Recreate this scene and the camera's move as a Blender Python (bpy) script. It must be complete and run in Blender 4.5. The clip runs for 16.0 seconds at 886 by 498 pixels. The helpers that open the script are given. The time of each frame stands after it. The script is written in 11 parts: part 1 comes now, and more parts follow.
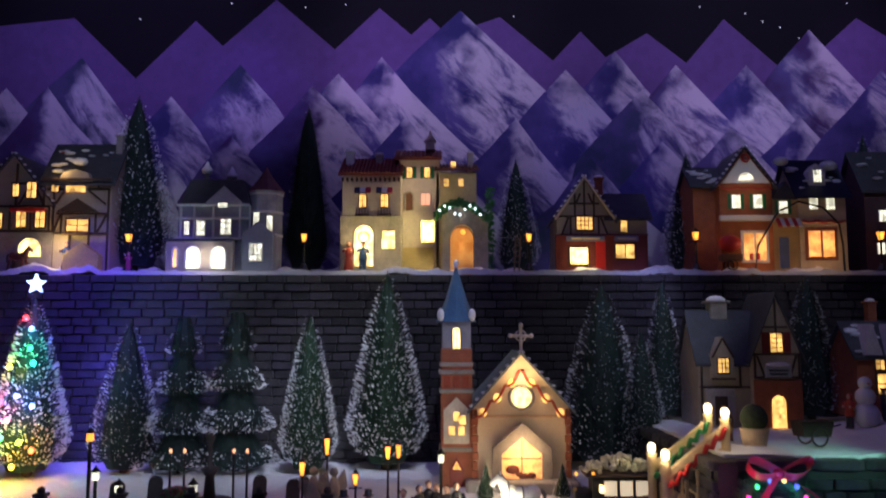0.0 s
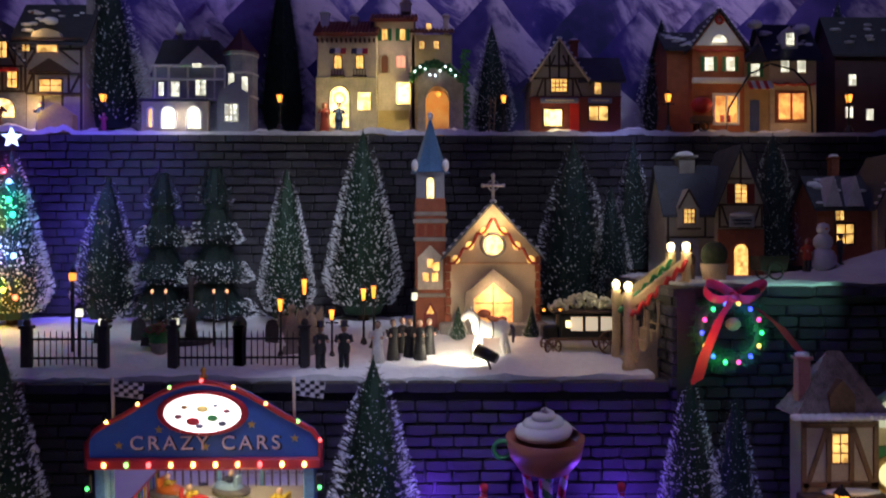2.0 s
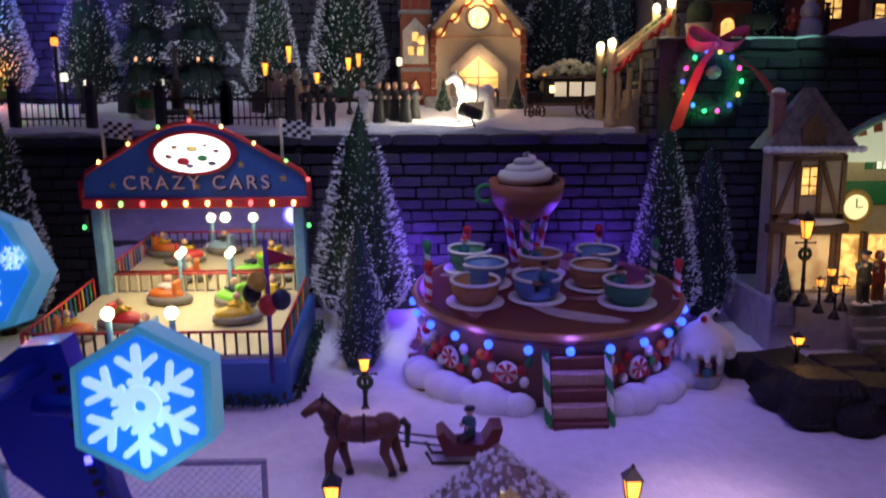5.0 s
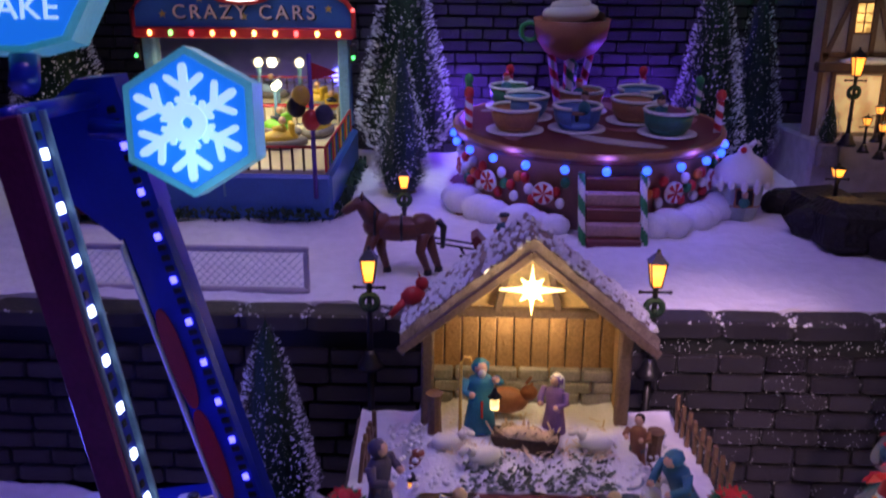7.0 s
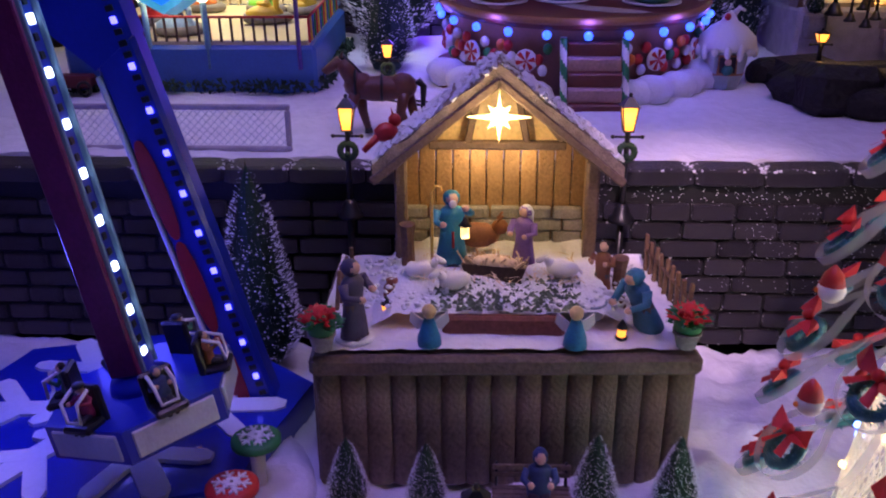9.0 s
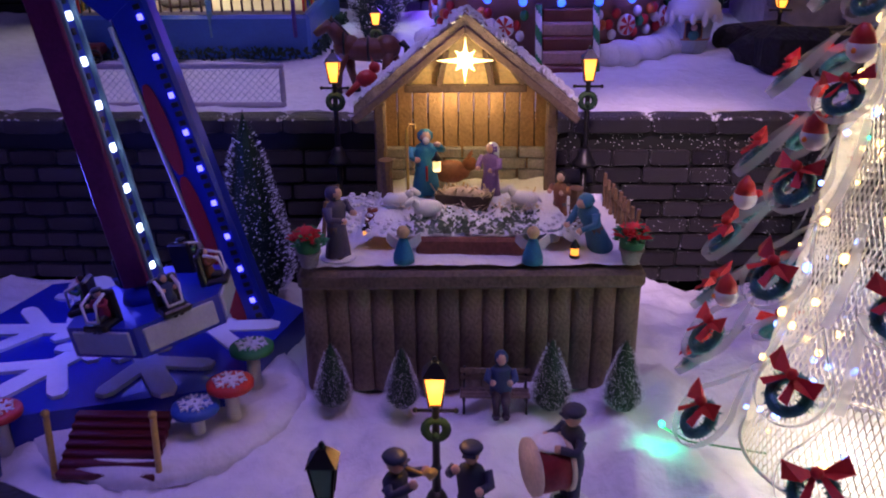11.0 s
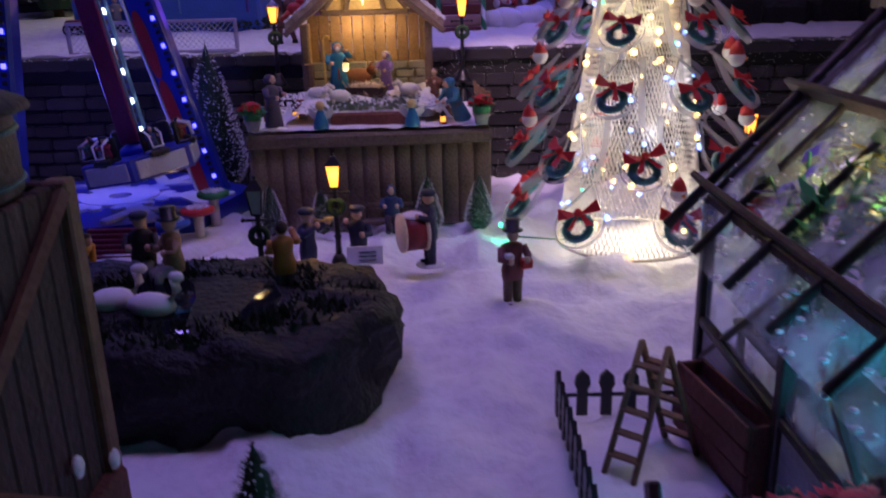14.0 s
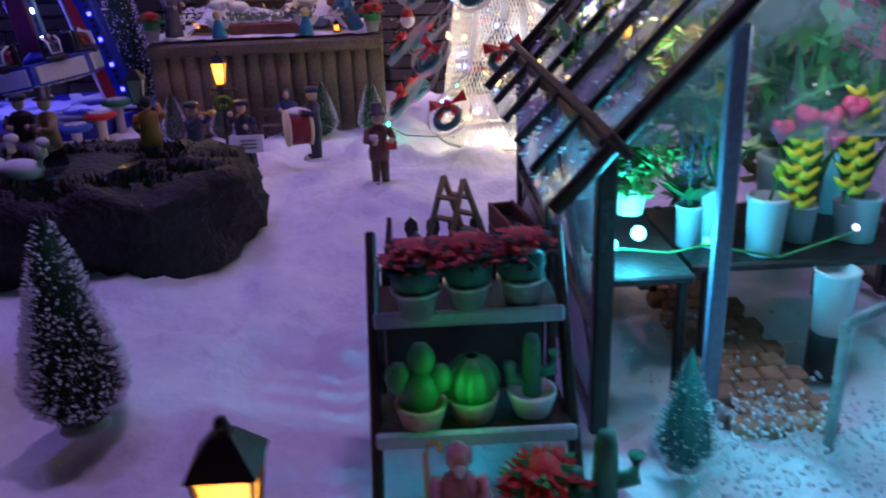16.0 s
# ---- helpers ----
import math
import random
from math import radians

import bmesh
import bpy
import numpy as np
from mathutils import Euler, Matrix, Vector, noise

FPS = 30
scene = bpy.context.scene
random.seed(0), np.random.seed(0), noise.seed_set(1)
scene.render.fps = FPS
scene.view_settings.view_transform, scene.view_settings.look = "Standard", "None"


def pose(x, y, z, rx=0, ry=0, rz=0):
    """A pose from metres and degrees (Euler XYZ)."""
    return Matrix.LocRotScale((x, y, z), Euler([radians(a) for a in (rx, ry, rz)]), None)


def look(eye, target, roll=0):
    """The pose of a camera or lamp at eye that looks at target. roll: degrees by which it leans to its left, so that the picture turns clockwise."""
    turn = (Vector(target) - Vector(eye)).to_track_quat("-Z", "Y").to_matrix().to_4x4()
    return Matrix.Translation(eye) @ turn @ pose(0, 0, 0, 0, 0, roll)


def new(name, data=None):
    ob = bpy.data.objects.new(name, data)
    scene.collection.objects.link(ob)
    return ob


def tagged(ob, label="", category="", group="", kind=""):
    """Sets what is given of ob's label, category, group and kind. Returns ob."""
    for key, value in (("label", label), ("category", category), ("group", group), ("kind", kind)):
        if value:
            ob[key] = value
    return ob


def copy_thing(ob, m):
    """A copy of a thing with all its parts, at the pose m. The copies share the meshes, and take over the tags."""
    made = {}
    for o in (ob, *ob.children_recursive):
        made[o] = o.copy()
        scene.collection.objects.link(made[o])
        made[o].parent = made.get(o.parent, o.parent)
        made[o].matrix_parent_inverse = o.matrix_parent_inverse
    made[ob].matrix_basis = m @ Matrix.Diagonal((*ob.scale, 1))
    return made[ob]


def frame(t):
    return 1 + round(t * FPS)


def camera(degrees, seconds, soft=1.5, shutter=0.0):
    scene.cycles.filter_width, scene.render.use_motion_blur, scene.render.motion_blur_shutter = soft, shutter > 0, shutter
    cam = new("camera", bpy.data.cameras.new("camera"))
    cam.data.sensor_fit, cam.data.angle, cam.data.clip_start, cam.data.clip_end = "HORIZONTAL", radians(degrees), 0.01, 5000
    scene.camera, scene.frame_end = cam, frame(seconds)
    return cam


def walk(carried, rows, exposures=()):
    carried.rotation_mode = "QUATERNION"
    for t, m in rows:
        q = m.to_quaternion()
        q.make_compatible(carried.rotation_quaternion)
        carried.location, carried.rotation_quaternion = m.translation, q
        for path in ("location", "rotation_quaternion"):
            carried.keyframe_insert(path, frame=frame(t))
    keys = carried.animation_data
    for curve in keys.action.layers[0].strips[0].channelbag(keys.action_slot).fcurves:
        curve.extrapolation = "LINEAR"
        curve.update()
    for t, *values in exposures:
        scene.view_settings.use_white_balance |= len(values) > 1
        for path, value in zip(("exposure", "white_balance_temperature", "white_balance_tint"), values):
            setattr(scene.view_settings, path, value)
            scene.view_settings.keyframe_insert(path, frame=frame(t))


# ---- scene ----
cam = camera(57.1, 16.0, soft=1.9, shutter=0.6)
METRES, EYE, TILT, LEAN, TURN = 1.0, 0.768, 6.0, 0.0, 0.0
ROWS = [
    (0.0, 0.0, 0.0, 0.0, 0.0, 0.0, -0.0),
    (0.5, 0.0033, -0.0145, -0.0379, -0.34, -1.44, -0.21),
    (1.0, 0.009, -0.0266, -0.0661, -0.64, -3.2, -0.36),
    (1.5, 0.0127, -0.0345, -0.0887, -0.94, -4.62, -0.24),
    (2.0, 0.0143, -0.0334, -0.1101, -1.24, -6.0, -0.08),
    (2.5, 0.019, -0.0329, -0.134, -1.56, -7.58, 0.08),
    (3.0, 0.022, -0.034, -0.1571, -1.87, -9.15, 0.25),
    (3.5, 0.0218, -0.0361, -0.1769, -2.25, -10.62, 0.38),
    (4.0, 0.021, -0.0488, -0.2037, -2.56, -12.2, 0.48),
    (6.5, 0.0268, -0.1218, -0.3228, 0.71, -20.64, -0.48),
    (7.0, 0.0309, -0.1318, -0.3431, 1.69, -22.05, -0.32),
    (7.5, 0.0342, -0.1449, -0.3659, 2.08, -23.79, -0.06),
    (8.0, 0.0402, -0.1533, -0.3799, 2.07, -25.29, 0.09),
    (8.5, 0.0467, -0.1614, -0.3878, 2.01, -26.36, 0.19),
    (9.0, 0.056, -0.1729, -0.3965, 1.85, -27.12, 0.3),
    (11.5, 0.0848, -0.3034, -0.4052, 2.14, -27.49, 0.82),
    (12.0, 0.0828, -0.3664, -0.4023, 1.2, -25.47, 1.04),
    (12.5, 0.1003, -0.4331, -0.4086, 0.87, -24.14, 1.03),
    (13.0, 0.1123, -0.4819, -0.4194, 0.51, -23.28, 1.15),
    (13.5, 0.1334, -0.5286, -0.4511, 0.04, -23.33, 1.39),
    (14.0, 0.1575, -0.5541, -0.4702, -0.42, -23.87, 1.48),
    (14.5, 0.1734, -0.5736, -0.4833, -0.75, -24.83, 1.47),
    (15.0, 0.1927, -0.598, -0.4936, -1.21, -25.64, 1.5),
    (15.5, 0.2175, -0.6208, -0.5017, -1.75, -26.2, 1.62),
    (16.0, 0.2425, -0.6339, -0.5094, -2.44, -26.72, 1.79),
]
EXPOSURES = [(0.0, 0.0), (2.0, -0.1), (4.0, -0.1), (6.5, -0.2), (7.5, -0.05), (9.0, 0.12), (11.5, -0.15), (12.5, -0.25), (13.5, -0.2), (14.5, -0.1), (15.5, 0.1), (16.0, 0.2)]
walk(cam, [(t, pose(0, 0, EYE, TILT, LEAN, TURN) @ pose(METRES * x, METRES * y, METRES * z, 90 + pitch, roll, yaw)) for t, x, y, z, yaw, pitch, roll in ROWS], EXPOSURES)

# ---- world and lamps ----
world = bpy.data.worlds.new("night_room")
world.use_nodes = True
world.node_tree.nodes["Background"].inputs[0].default_value = (0.16, 0.12, 0.42, 1)
world.node_tree.nodes["Background"].inputs[1].default_value = 0.010
scene.world = world


def lamp(kind, at, power, colour, size=0.01, target=None, spot=60, blend=0.6):
    data = bpy.data.lights.new("lamp", kind)
    data.energy, data.color = power, colour
    if kind == "AREA":
        data.size = size
    else:
        data.shadow_soft_size = size
    if kind == "SPOT":
        data.spot_size, data.spot_blend = radians(spot), blend
    ob = new("lamp", data)
    ob.matrix_basis = look(at, target) if target else pose(*at)
    return ob


# violet and blue stage spots under the ceiling
lamp("SPOT", (-0.40, 0.15, 1.95), 34, (0.31, 0.21, 1.0), 0.12, (-0.15, 0.34, 0.0), 58, 1.0)
lamp("SPOT", (0.55, -0.05, 1.95), 30, (0.62, 0.38, 1.0), 0.12, (0.22, 0.18, 0.0), 62, 1.0)
# added front fill on the funfair, then two overhead area washes for the terraces
lamp("SPOT", (0.0, -0.30, 2.2), 20, (0.50, 0.46, 1.0), 0.06, (0.0, 0.95, 0.30), 34, 1.0)
lamp("AREA", (-0.1, 0.80, 2.05), 1.35, (0.38, 0.27, 1.0), 0.5, (0.05, 0.86, 0.2))
lamp("AREA", (0.2, 1.30, 2.4), 1.9, (0.34, 0.27, 1.0), 0.5, (0.2, 1.42, 0.5))
for x, z, p, c, s in ((-0.46, 1.47, 2.2, (0.35, 0.22, 1.0), 11), (-0.16, 1.56, 1.6, (0.5, 0.25, 1.0), 12), (0.40, 1.28, 2.4, (0.38, 0.30, 1.0), 13), (0.72, 1.36, 1.6, (0.45, 0.32, 1.0), 12), (1.12, 1.56, 1.6, (0.5, 0.25, 1.0), 14), (0.45, 0.86, 0.9, (0.30, 0.32, 1.0), 7), (0.03, 0.83, 0.9, (0.22, 0.2, 1.0), 9), (-0.66, 0.78, 8.0, (0.13, 0.07, 1.0), 15), (-0.82, 0.72, 4.0, (0.13, 0.08, 1.0), 14), (0.405, 0.845, 3.0, (0.30, 0.30, 1.0), 6)):
    lamp("SPOT", (x * 0.6, 0.35, 2.15), p * 14, c, 0.02, (x, 1.9 if z > 1 else 1.65, z), s, 0.8)
for x, c in ((-0.8, (0.42, 0.32, 1.0)), (0.0, (0.56, 0.44, 1.0)), (0.8, (0.56, 0.44, 1.0))):
    lamp("SPOT", (x * 0.7, 0.4, 2.25), 66, c, 0.05, (x, 2.0, 1.62), 32, 0.9)
# added pale spots that brighten the wall by the stage, and the frosted trees
lamp("SPOT", (0.10, -0.75, 1.45), 115, (1.0, 0.62, 0.86), 0.03, (0.265, 0.552, 0.10), 9, 0.9)
for x, y, z, p, s in ((-0.107, 1.55, 0.72, 22, 11), (-0.247, 1.52, 0.68, 15, 9), (0.31, 1.55, 0.72, 13, 10), (-0.054, 1.04, 0.36, 24, 10), (0.36, 1.03, 0.34, 6, 8), (-0.44, 1.54, 0.68, 15, 13), (-0.585, 1.53, 0.66, 5, 8), (0.425, 1.58, 0.76, 7, 7), (0.70, 1.57, 0.76, 6, 8), (-0.685, 1.79, 1.10, 9, 9), (0.165, 1.82, 1.03, 7, 7), (0.552, 1.82, 1.03, 6, 7), (0.967, 1.84, 1.06, 6, 7), (-0.122, 0.492, 0.10, 3, 7)):
    lamp("SPOT", (x * 0.6 + 0.25, 0.2, 2.2), p * 2.6, (0.72, 0.80, 1.0), 0.02, (x, y, z + 0.02), s * 1.35, 0.6)

# ---- materials ----
MATS = {}


def mat(name, colour, rough=0.6, metal=0.0, var=0.3, scale=120.0, bump=0.25, emit=0.0, glow=None, clear=0.0, coat=0.0, each=0.0, sheen=0.0, deep=0.002):
    """A painted, moulded or natural surface with grain at two scales."""
    if name in MATS:
        return MATS[name]
    m = bpy.data.materials.new(name)
    m.use_nodes = True
    t = m.node_tree
    n, link = t.nodes, t.links
    b = n["Principled BSDF"]
    b.inputs["Roughness"].default_value, b.inputs["Metallic"].default_value = rough, metal
    b.inputs["Transmission Weight"].default_value, b.inputs["Coat Weight"].default_value = clear, coat
    b.inputs["Sheen Weight"].default_value = sheen
    co = n.new("ShaderNodeTexCoord")
    big, fine = n.new("ShaderNodeTexNoise"), n.new("ShaderNodeTexNoise")
    big.inputs["Scale"].default_value, fine.inputs["Scale"].default_value = scale * 0.3, scale * 3
    big.inputs["Detail"].default_value, fine.inputs["Detail"].default_value = 4, 3
    for x in (big, fine):
        link.new(co.outputs["Object"], x.inputs["Vector"])
    add = n.new("ShaderNodeMath")
    add.operation = "ADD"
    link.new(big.outputs["Fac"], add.inputs[0])
    link.new(fine.outputs["Fac"], add.inputs[1])
    val = n.new("ShaderNodeMapRange")
    val.inputs["From Min"].default_value, val.inputs["From Max"].default_value = 0.6, 1.4
    val.inputs["To Min"].default_value, val.inputs["To Max"].default_value = 1 - var, 1 + var
    link.new(add.outputs[0], val.inputs["Value"])
    last = val.outputs[0]
    if each:
        info = n.new("ShaderNodeObjectInfo")
        r = n.new("ShaderNodeMapRange")
        r.inputs["To Min"].default_value, r.inputs["To Max"].default_value = 1 - each, 1 + each
        link.new(info.outputs["Random"], r.inputs["Value"])
        mul = n.new("ShaderNodeMath")
        mul.operation = "MULTIPLY"
        link.new(last, mul.inputs[0])
        link.new(r.outputs[0], mul.inputs[1])
        last = mul.outputs[0]
    hsv = n.new("ShaderNodeHueSaturation")
    hsv.inputs["Color"].default_value = (*colour, 1)
    link.new(last, hsv.inputs["Value"])
    link.new(hsv.outputs[0], b.inputs["Base Color"])
    if bump:
        bp = n.new("ShaderNodeBump")
        bp.inputs["Strength"].default_value, bp.inputs["Distance"].default_value = bump, deep
        link.new(add.outputs[0], bp.inputs["Height"])
        link.new(bp.outputs[0], b.inputs["Normal"])
    if emit:
        b.inputs["Emission Color"].default_value = (*(glow or colour), 1)
        b.inputs["Emission Strength"].default_value = emit
    MATS[name] = m
    return m


def glow(name, colour, emit):
    return mat(name, tuple(min(1, c) for c in colour), 0.4, var=0.0, bump=0, emit=emit, glow=colour)


def lit(name, colour, emit, scale=70.0):
    """A lit toy window: a bright sheet broken by the dim shapes of what stands behind it."""
    m = glow(name, colour, emit)
    n, link = m.node_tree.nodes, m.node_tree.links
    b = n["Principled BSDF"]
    co, no, r = n.new("ShaderNodeTexCoord"), n.new("ShaderNodeTexNoise"), n.new("ShaderNodeMapRange")
    no.inputs["Scale"].default_value, no.inputs["Detail"].default_value, no.inputs["Roughness"].default_value = scale, 3, 0.65
    r.inputs["From Min"].default_value, r.inputs["From Max"].default_value = 0.36, 0.62
    r.inputs["To Min"].default_value, r.inputs["To Max"].default_value = 0.22 * emit, 1.35 * emit
    link.new(co.outputs["Object"], no.inputs["Vector"])
    link.new(no.outputs["Fac"], r.inputs["Value"])
    link.new(r.outputs[0], b.inputs["Emission Strength"])
    return m


SNOW = mat("cotton_snow", (0.80, 0.80, 0.83), 0.95, var=0.10, scale=26, bump=0.5, sheen=0.3, deep=0.006)
CRUST = mat("painted_snow", (0.80, 0.81, 0.85), 0.8, var=0.1, scale=150, bump=0.5)
BRICK = mat("black_foam_brick", (0.052, 0.048, 0.053), 0.34, var=0.4, scale=160, bump=0.9, each=0.45)
JOINT = mat("black_joint", (0.012, 0.012, 0.015), 0.7, var=0.3, bump=0.3)
COPING = mat("black_coping", (0.055, 0.052, 0.058), 0.45, var=0.5, scale=200, bump=0.9, each=0.3)
BLACK = mat("black_enamel", (0.012, 0.012, 0.014), 0.35, var=0.3, bump=0.1)
DARKROOM = mat("black_curtain", (0.006, 0.006, 0.009), 0.95, var=0.4, scale=10)
NEEDLE = mat("dark_green_bristle", (0.014, 0.046, 0.024), 0.7, var=0.35, bump=0)
NEEDLE2 = mat("blue_green_bristle", (0.012, 0.034, 0.034), 0.7, var=0.35, bump=0)
FROST = mat("frosted_tip", (0.88, 0.90, 0.92), 0.85, var=0.1, bump=0)
BARK = mat("brown_bark", (0.08, 0.045, 0.025), 0.9, var=0.4)
WOODP = mat("brown_wood", (0.16, 0.09, 0.05), 0.65, var=0.4, scale=90)
WHITEP = mat("white_resin", (0.78, 0.77, 0.74), 0.5, var=0.06, bump=0.1)
CREAM = mat("cream_plaster", (0.66, 0.55, 0.40), 0.75, var=0.2)
STONE = mat("grey_stone", (0.30, 0.28, 0.27), 0.8, var=0.35, scale=200, bump=0.7)
REDP = mat("red_resin", (0.55, 0.03, 0.03), 0.4, var=0.15, bump=0.1)
GREENP = mat("green_resin", (0.03, 0.22, 0.07), 0.45, var=0.2, bump=0.1)
BLUEP = mat("blue_resin", (0.03, 0.10, 0.42), 0.4, var=0.15, bump=0.1)
GOLD = mat("gold_paint", (0.62, 0.42, 0.12), 0.4, 0.4, var=0.2)
SKIN = mat("skin_resin", (0.62, 0.38, 0.27), 0.5, var=0.05, bump=0)
BROWNHORSE = mat("chestnut_resin", (0.13, 0.045, 0.03), 0.4, var=0.25, bump=0.2)
NAVY = mat("navy_resin", (0.02, 0.025, 0.06), 0.5, var=0.3)
WARM = lit("warm_lit_window", (1.0, 0.56, 0.15), 1.5)
SHOPLIT = lit("orange_shop_window", (1.0, 0.46, 0.13), 0.95, 55)
WARMHI = lit("bright_lit_window", (1.0, 0.74, 0.30), 2.6)
AMBER = glow("amber_lantern", (1.0, 0.36, 0.05), 1.9)
COOLW = lit("cool_lit_window", (0.95, 0.93, 0.72), 1.5)
BULB = glow("white_bulb", (1.0, 0.85, 0.60), 5.0)
LEDBLUE = glow("blue_led", (0.10, 0.09, 1.0), 5.5)
LEDWHITE = glow("white_led", (0.70, 0.85, 1.0), 5.0)


# ---- mesh toolkit ----
class B:
    """Collects vertices and faces of one mesh; slot is the material that new faces take."""

    def __init__(self):
        self.v, self.f, self.s, self.k, self.slot, self.m = [], [], [], [], 0, Matrix()

    def add(self, verts, faces, smooth=False):
        o = len(self.v)
        self.v += [tuple(self.m @ Vector(p)) for p in verts]
        self.f += [tuple(i + o for i in f) for f in faces]
        self.s += [smooth] * len(faces)
        self.k += [self.slot] * len(faces)
        return self

    def use(self, slot):
        self.slot = slot
        return self

    def box(self, c, s, bevel=0.0, rot=None):
        hx, hy, hz = s[0] / 2, s[1] / 2, s[2] / 2
        b = min(bevel, hx * 0.6, hy * 0.6, hz * 0.6)
        r = Euler([radians(a) for a in rot]).to_matrix() if rot else Matrix.Identity(3)
        put = lambda p: tuple(r @ Vector(p) + Vector(c))
        if b <= 0:
            vs = [put((x * hx, y * hy, z * hz)) for x in (-1, 1) for y in (-1, 1) for z in (-1, 1)]
            return self.add(vs, [(0, 1, 3, 2), (4, 6, 7, 5), (0, 4, 5, 1), (2, 3, 7, 6), (0, 2, 6, 4), (1, 5, 7, 3)])
        vs, ix = [], {}
        for x in (-1, 1):
            for y in (-1, 1):
                for z in (-1, 1):
                    for a, p in enumerate(((x * hx, y * (hy - b), z * (hz - b)), (x * (hx - b), y * hy, z * (hz - b)), (x * (hx - b), y * (hy - b), z * hz))):
                        ix[x, y, z, a] = len(vs)
                        vs.append(put(p))
        fs = []
        for a in range(3):
            o1, o2 = (a + 1) % 3, (a + 2) % 3
            for sg in (-1, 1):
                q = []
                for u, w in ((-1, -1), (1, -1), (1, 1), (-1, 1)):
                    k = [0, 0, 0]
                    k[a], k[o1], k[o2] = sg, u, w
                    q.append(ix[k[0], k[1], k[2], a])
                fs.append(tuple(q if sg > 0 else q[::-1]))
            for u in (-1, 1):
                for w in (-1, 1):
                    lo, hi = [0, 0, 0], [0, 0, 0]
                    lo[o1], lo[o2], hi[o1], hi[o2], lo[a], hi[a] = u, w, u, w, -1, 1
                    q = (ix[(*lo, o1)], ix[(*hi, o1)], ix[(*hi, o2)], ix[(*lo, o2)])
                    fs.append(q if u * w < 0 else q[::-1])
        for x in (-1, 1):
            for y in (-1, 1):
                for z in (-1, 1):
                    q = tuple(ix[x, y, z, a] for a in range(3))
                    fs.append(q if x * y * z > 0 else q[::-1])
        return self.add(vs, fs)

    def tube(self, pts, r, n=8, r2=None, cap=True):
        pts = [Vector(p) for p in pts]
        rs = [r + ((r2 if r2 is not None else r) - r) * i / max(1, len(pts) - 1) for i in range(len(pts))]
        vs, fs = [], []
        for i, p in enumerate(pts):
            d = (pts[min(i + 1, len(pts) - 1)] - pts[max(i - 1, 0)]).normalized()
            u = d.cross(Vector((0, 0, 1)) if abs(d.z) < 0.95 else Vector((1, 0, 0))).normalized()
            w = d.cross(u)
            vs += [tuple(p + (u * math.cos(6.28319 * k / n) + w * math.sin(6.28319 * k / n)) * rs[i]) for k in range(n)]
        for i in range(len(pts) - 1):
            fs += [(i * n + k, i * n + (k + 1) % n, (i + 1) * n + (k + 1) % n, (i + 1) * n + k) for k in range(n)]
        if cap:
            fs += [tuple(range(n))[::-1], tuple(range((len(pts) - 1) * n, len(pts) * n))]
        return self.add(vs, fs, n > 5)

    def lathe(self, prof, c=(0, 0, 0), n=16, smooth=True):
        vs = [(c[0] + r * math.cos(6.28319 * k / n), c[1] + r * math.sin(6.28319 * k / n), c[2] + z) for r, z in prof for k in range(n)]
        fs = [(i * n + k, i * n + (k + 1) % n, (i + 1) * n + (k + 1) % n, (i + 1) * n + k) for i in range(len(prof) - 1) for k in range(n)]
        fs += [tuple(range(n))[::-1], tuple(range((len(prof) - 1) * n, len(prof) * n))]
        return self.add(vs, fs, smooth)

    def ball(self, c, r, n=8, s=(1, 1, 1)):
        rings = max(4, n // 2 + 1)
        prof = [(max(1e-5, math.sin(math.pi * i / rings)), -math.cos(math.pi * i / rings)) for i in range(rings + 1)]
        vs = [(c[0] + r * s[0] * q * math.cos(6.28319 * k / n), c[1] + r * s[1] * q * math.sin(6.28319 * k / n), c[2] + r * s[2] * z) for q, z in prof for k in range(n)]
        fs = [(i * n + k, i * n + (k + 1) % n, (i + 1) * n + (k + 1) % n, (i + 1) * n + k) for i in range(rings) for k in range(n)]
        return self.add(vs, fs, True)

    def prism(self, poly, y0, y1, axis="y"):
        """A polygon in x, z pulled through from y0 to y1 (or in x, y pulled up from y0 to y1 with axis z)."""
        n = len(poly)
        area = sum(poly[i][0] * poly[(i + 1) % n][1] - poly[(i + 1) % n][0] * poly[i][1] for i in range(n))
        if area < 0:
            poly = poly[::-1]
        if axis == "y":
            vs = [(a, y0, b) for a, b in poly] + [(a, y1, b) for a, b in poly]
            fs = [tuple(range(n)), tuple(range(2 * n - 1, n - 1, -1))] + [(i, i + n, (i + 1) % n + n, (i + 1) % n) for i in range(n)]
        else:
            vs = [(a, b, y0) for a, b in poly] + [(a, b, y1) for a, b in poly]
            fs = [tuple(range(n))[::-1], tuple(range(n, 2 * n))] + [(i, (i + 1) % n, (i + 1) % n + n, i + n) for i in range(n)]
        return self.add(vs, fs)

    def ring(self, c, R, r, n=20, k=8, axis="z", s=(1, 1)):
        vs, fs = [], []
        for i in range(n):
            a = 6.28319 * i / n
            for j in range(k):
                b = 6.28319 * j / k
                q, h = R + r * math.cos(b), r * math.sin(b)
                p = (q * math.cos(a) * s[0], q * math.sin(a) * s[1], h)
                p = p if axis == "z" else ((p[0], -h, p[1]) if axis == "y" else (h, p[0], p[1]))
                vs.append((c[0] + p[0], c[1] + p[1], c[2] + p[2]))
        for i in range(n):
            for j in range(k):
                fs.append((i * k + j, ((i + 1) % n) * k + j, ((i + 1) % n) * k + (j + 1) % k, i * k + (j + 1) % k))
        return self.add(vs, fs, True)

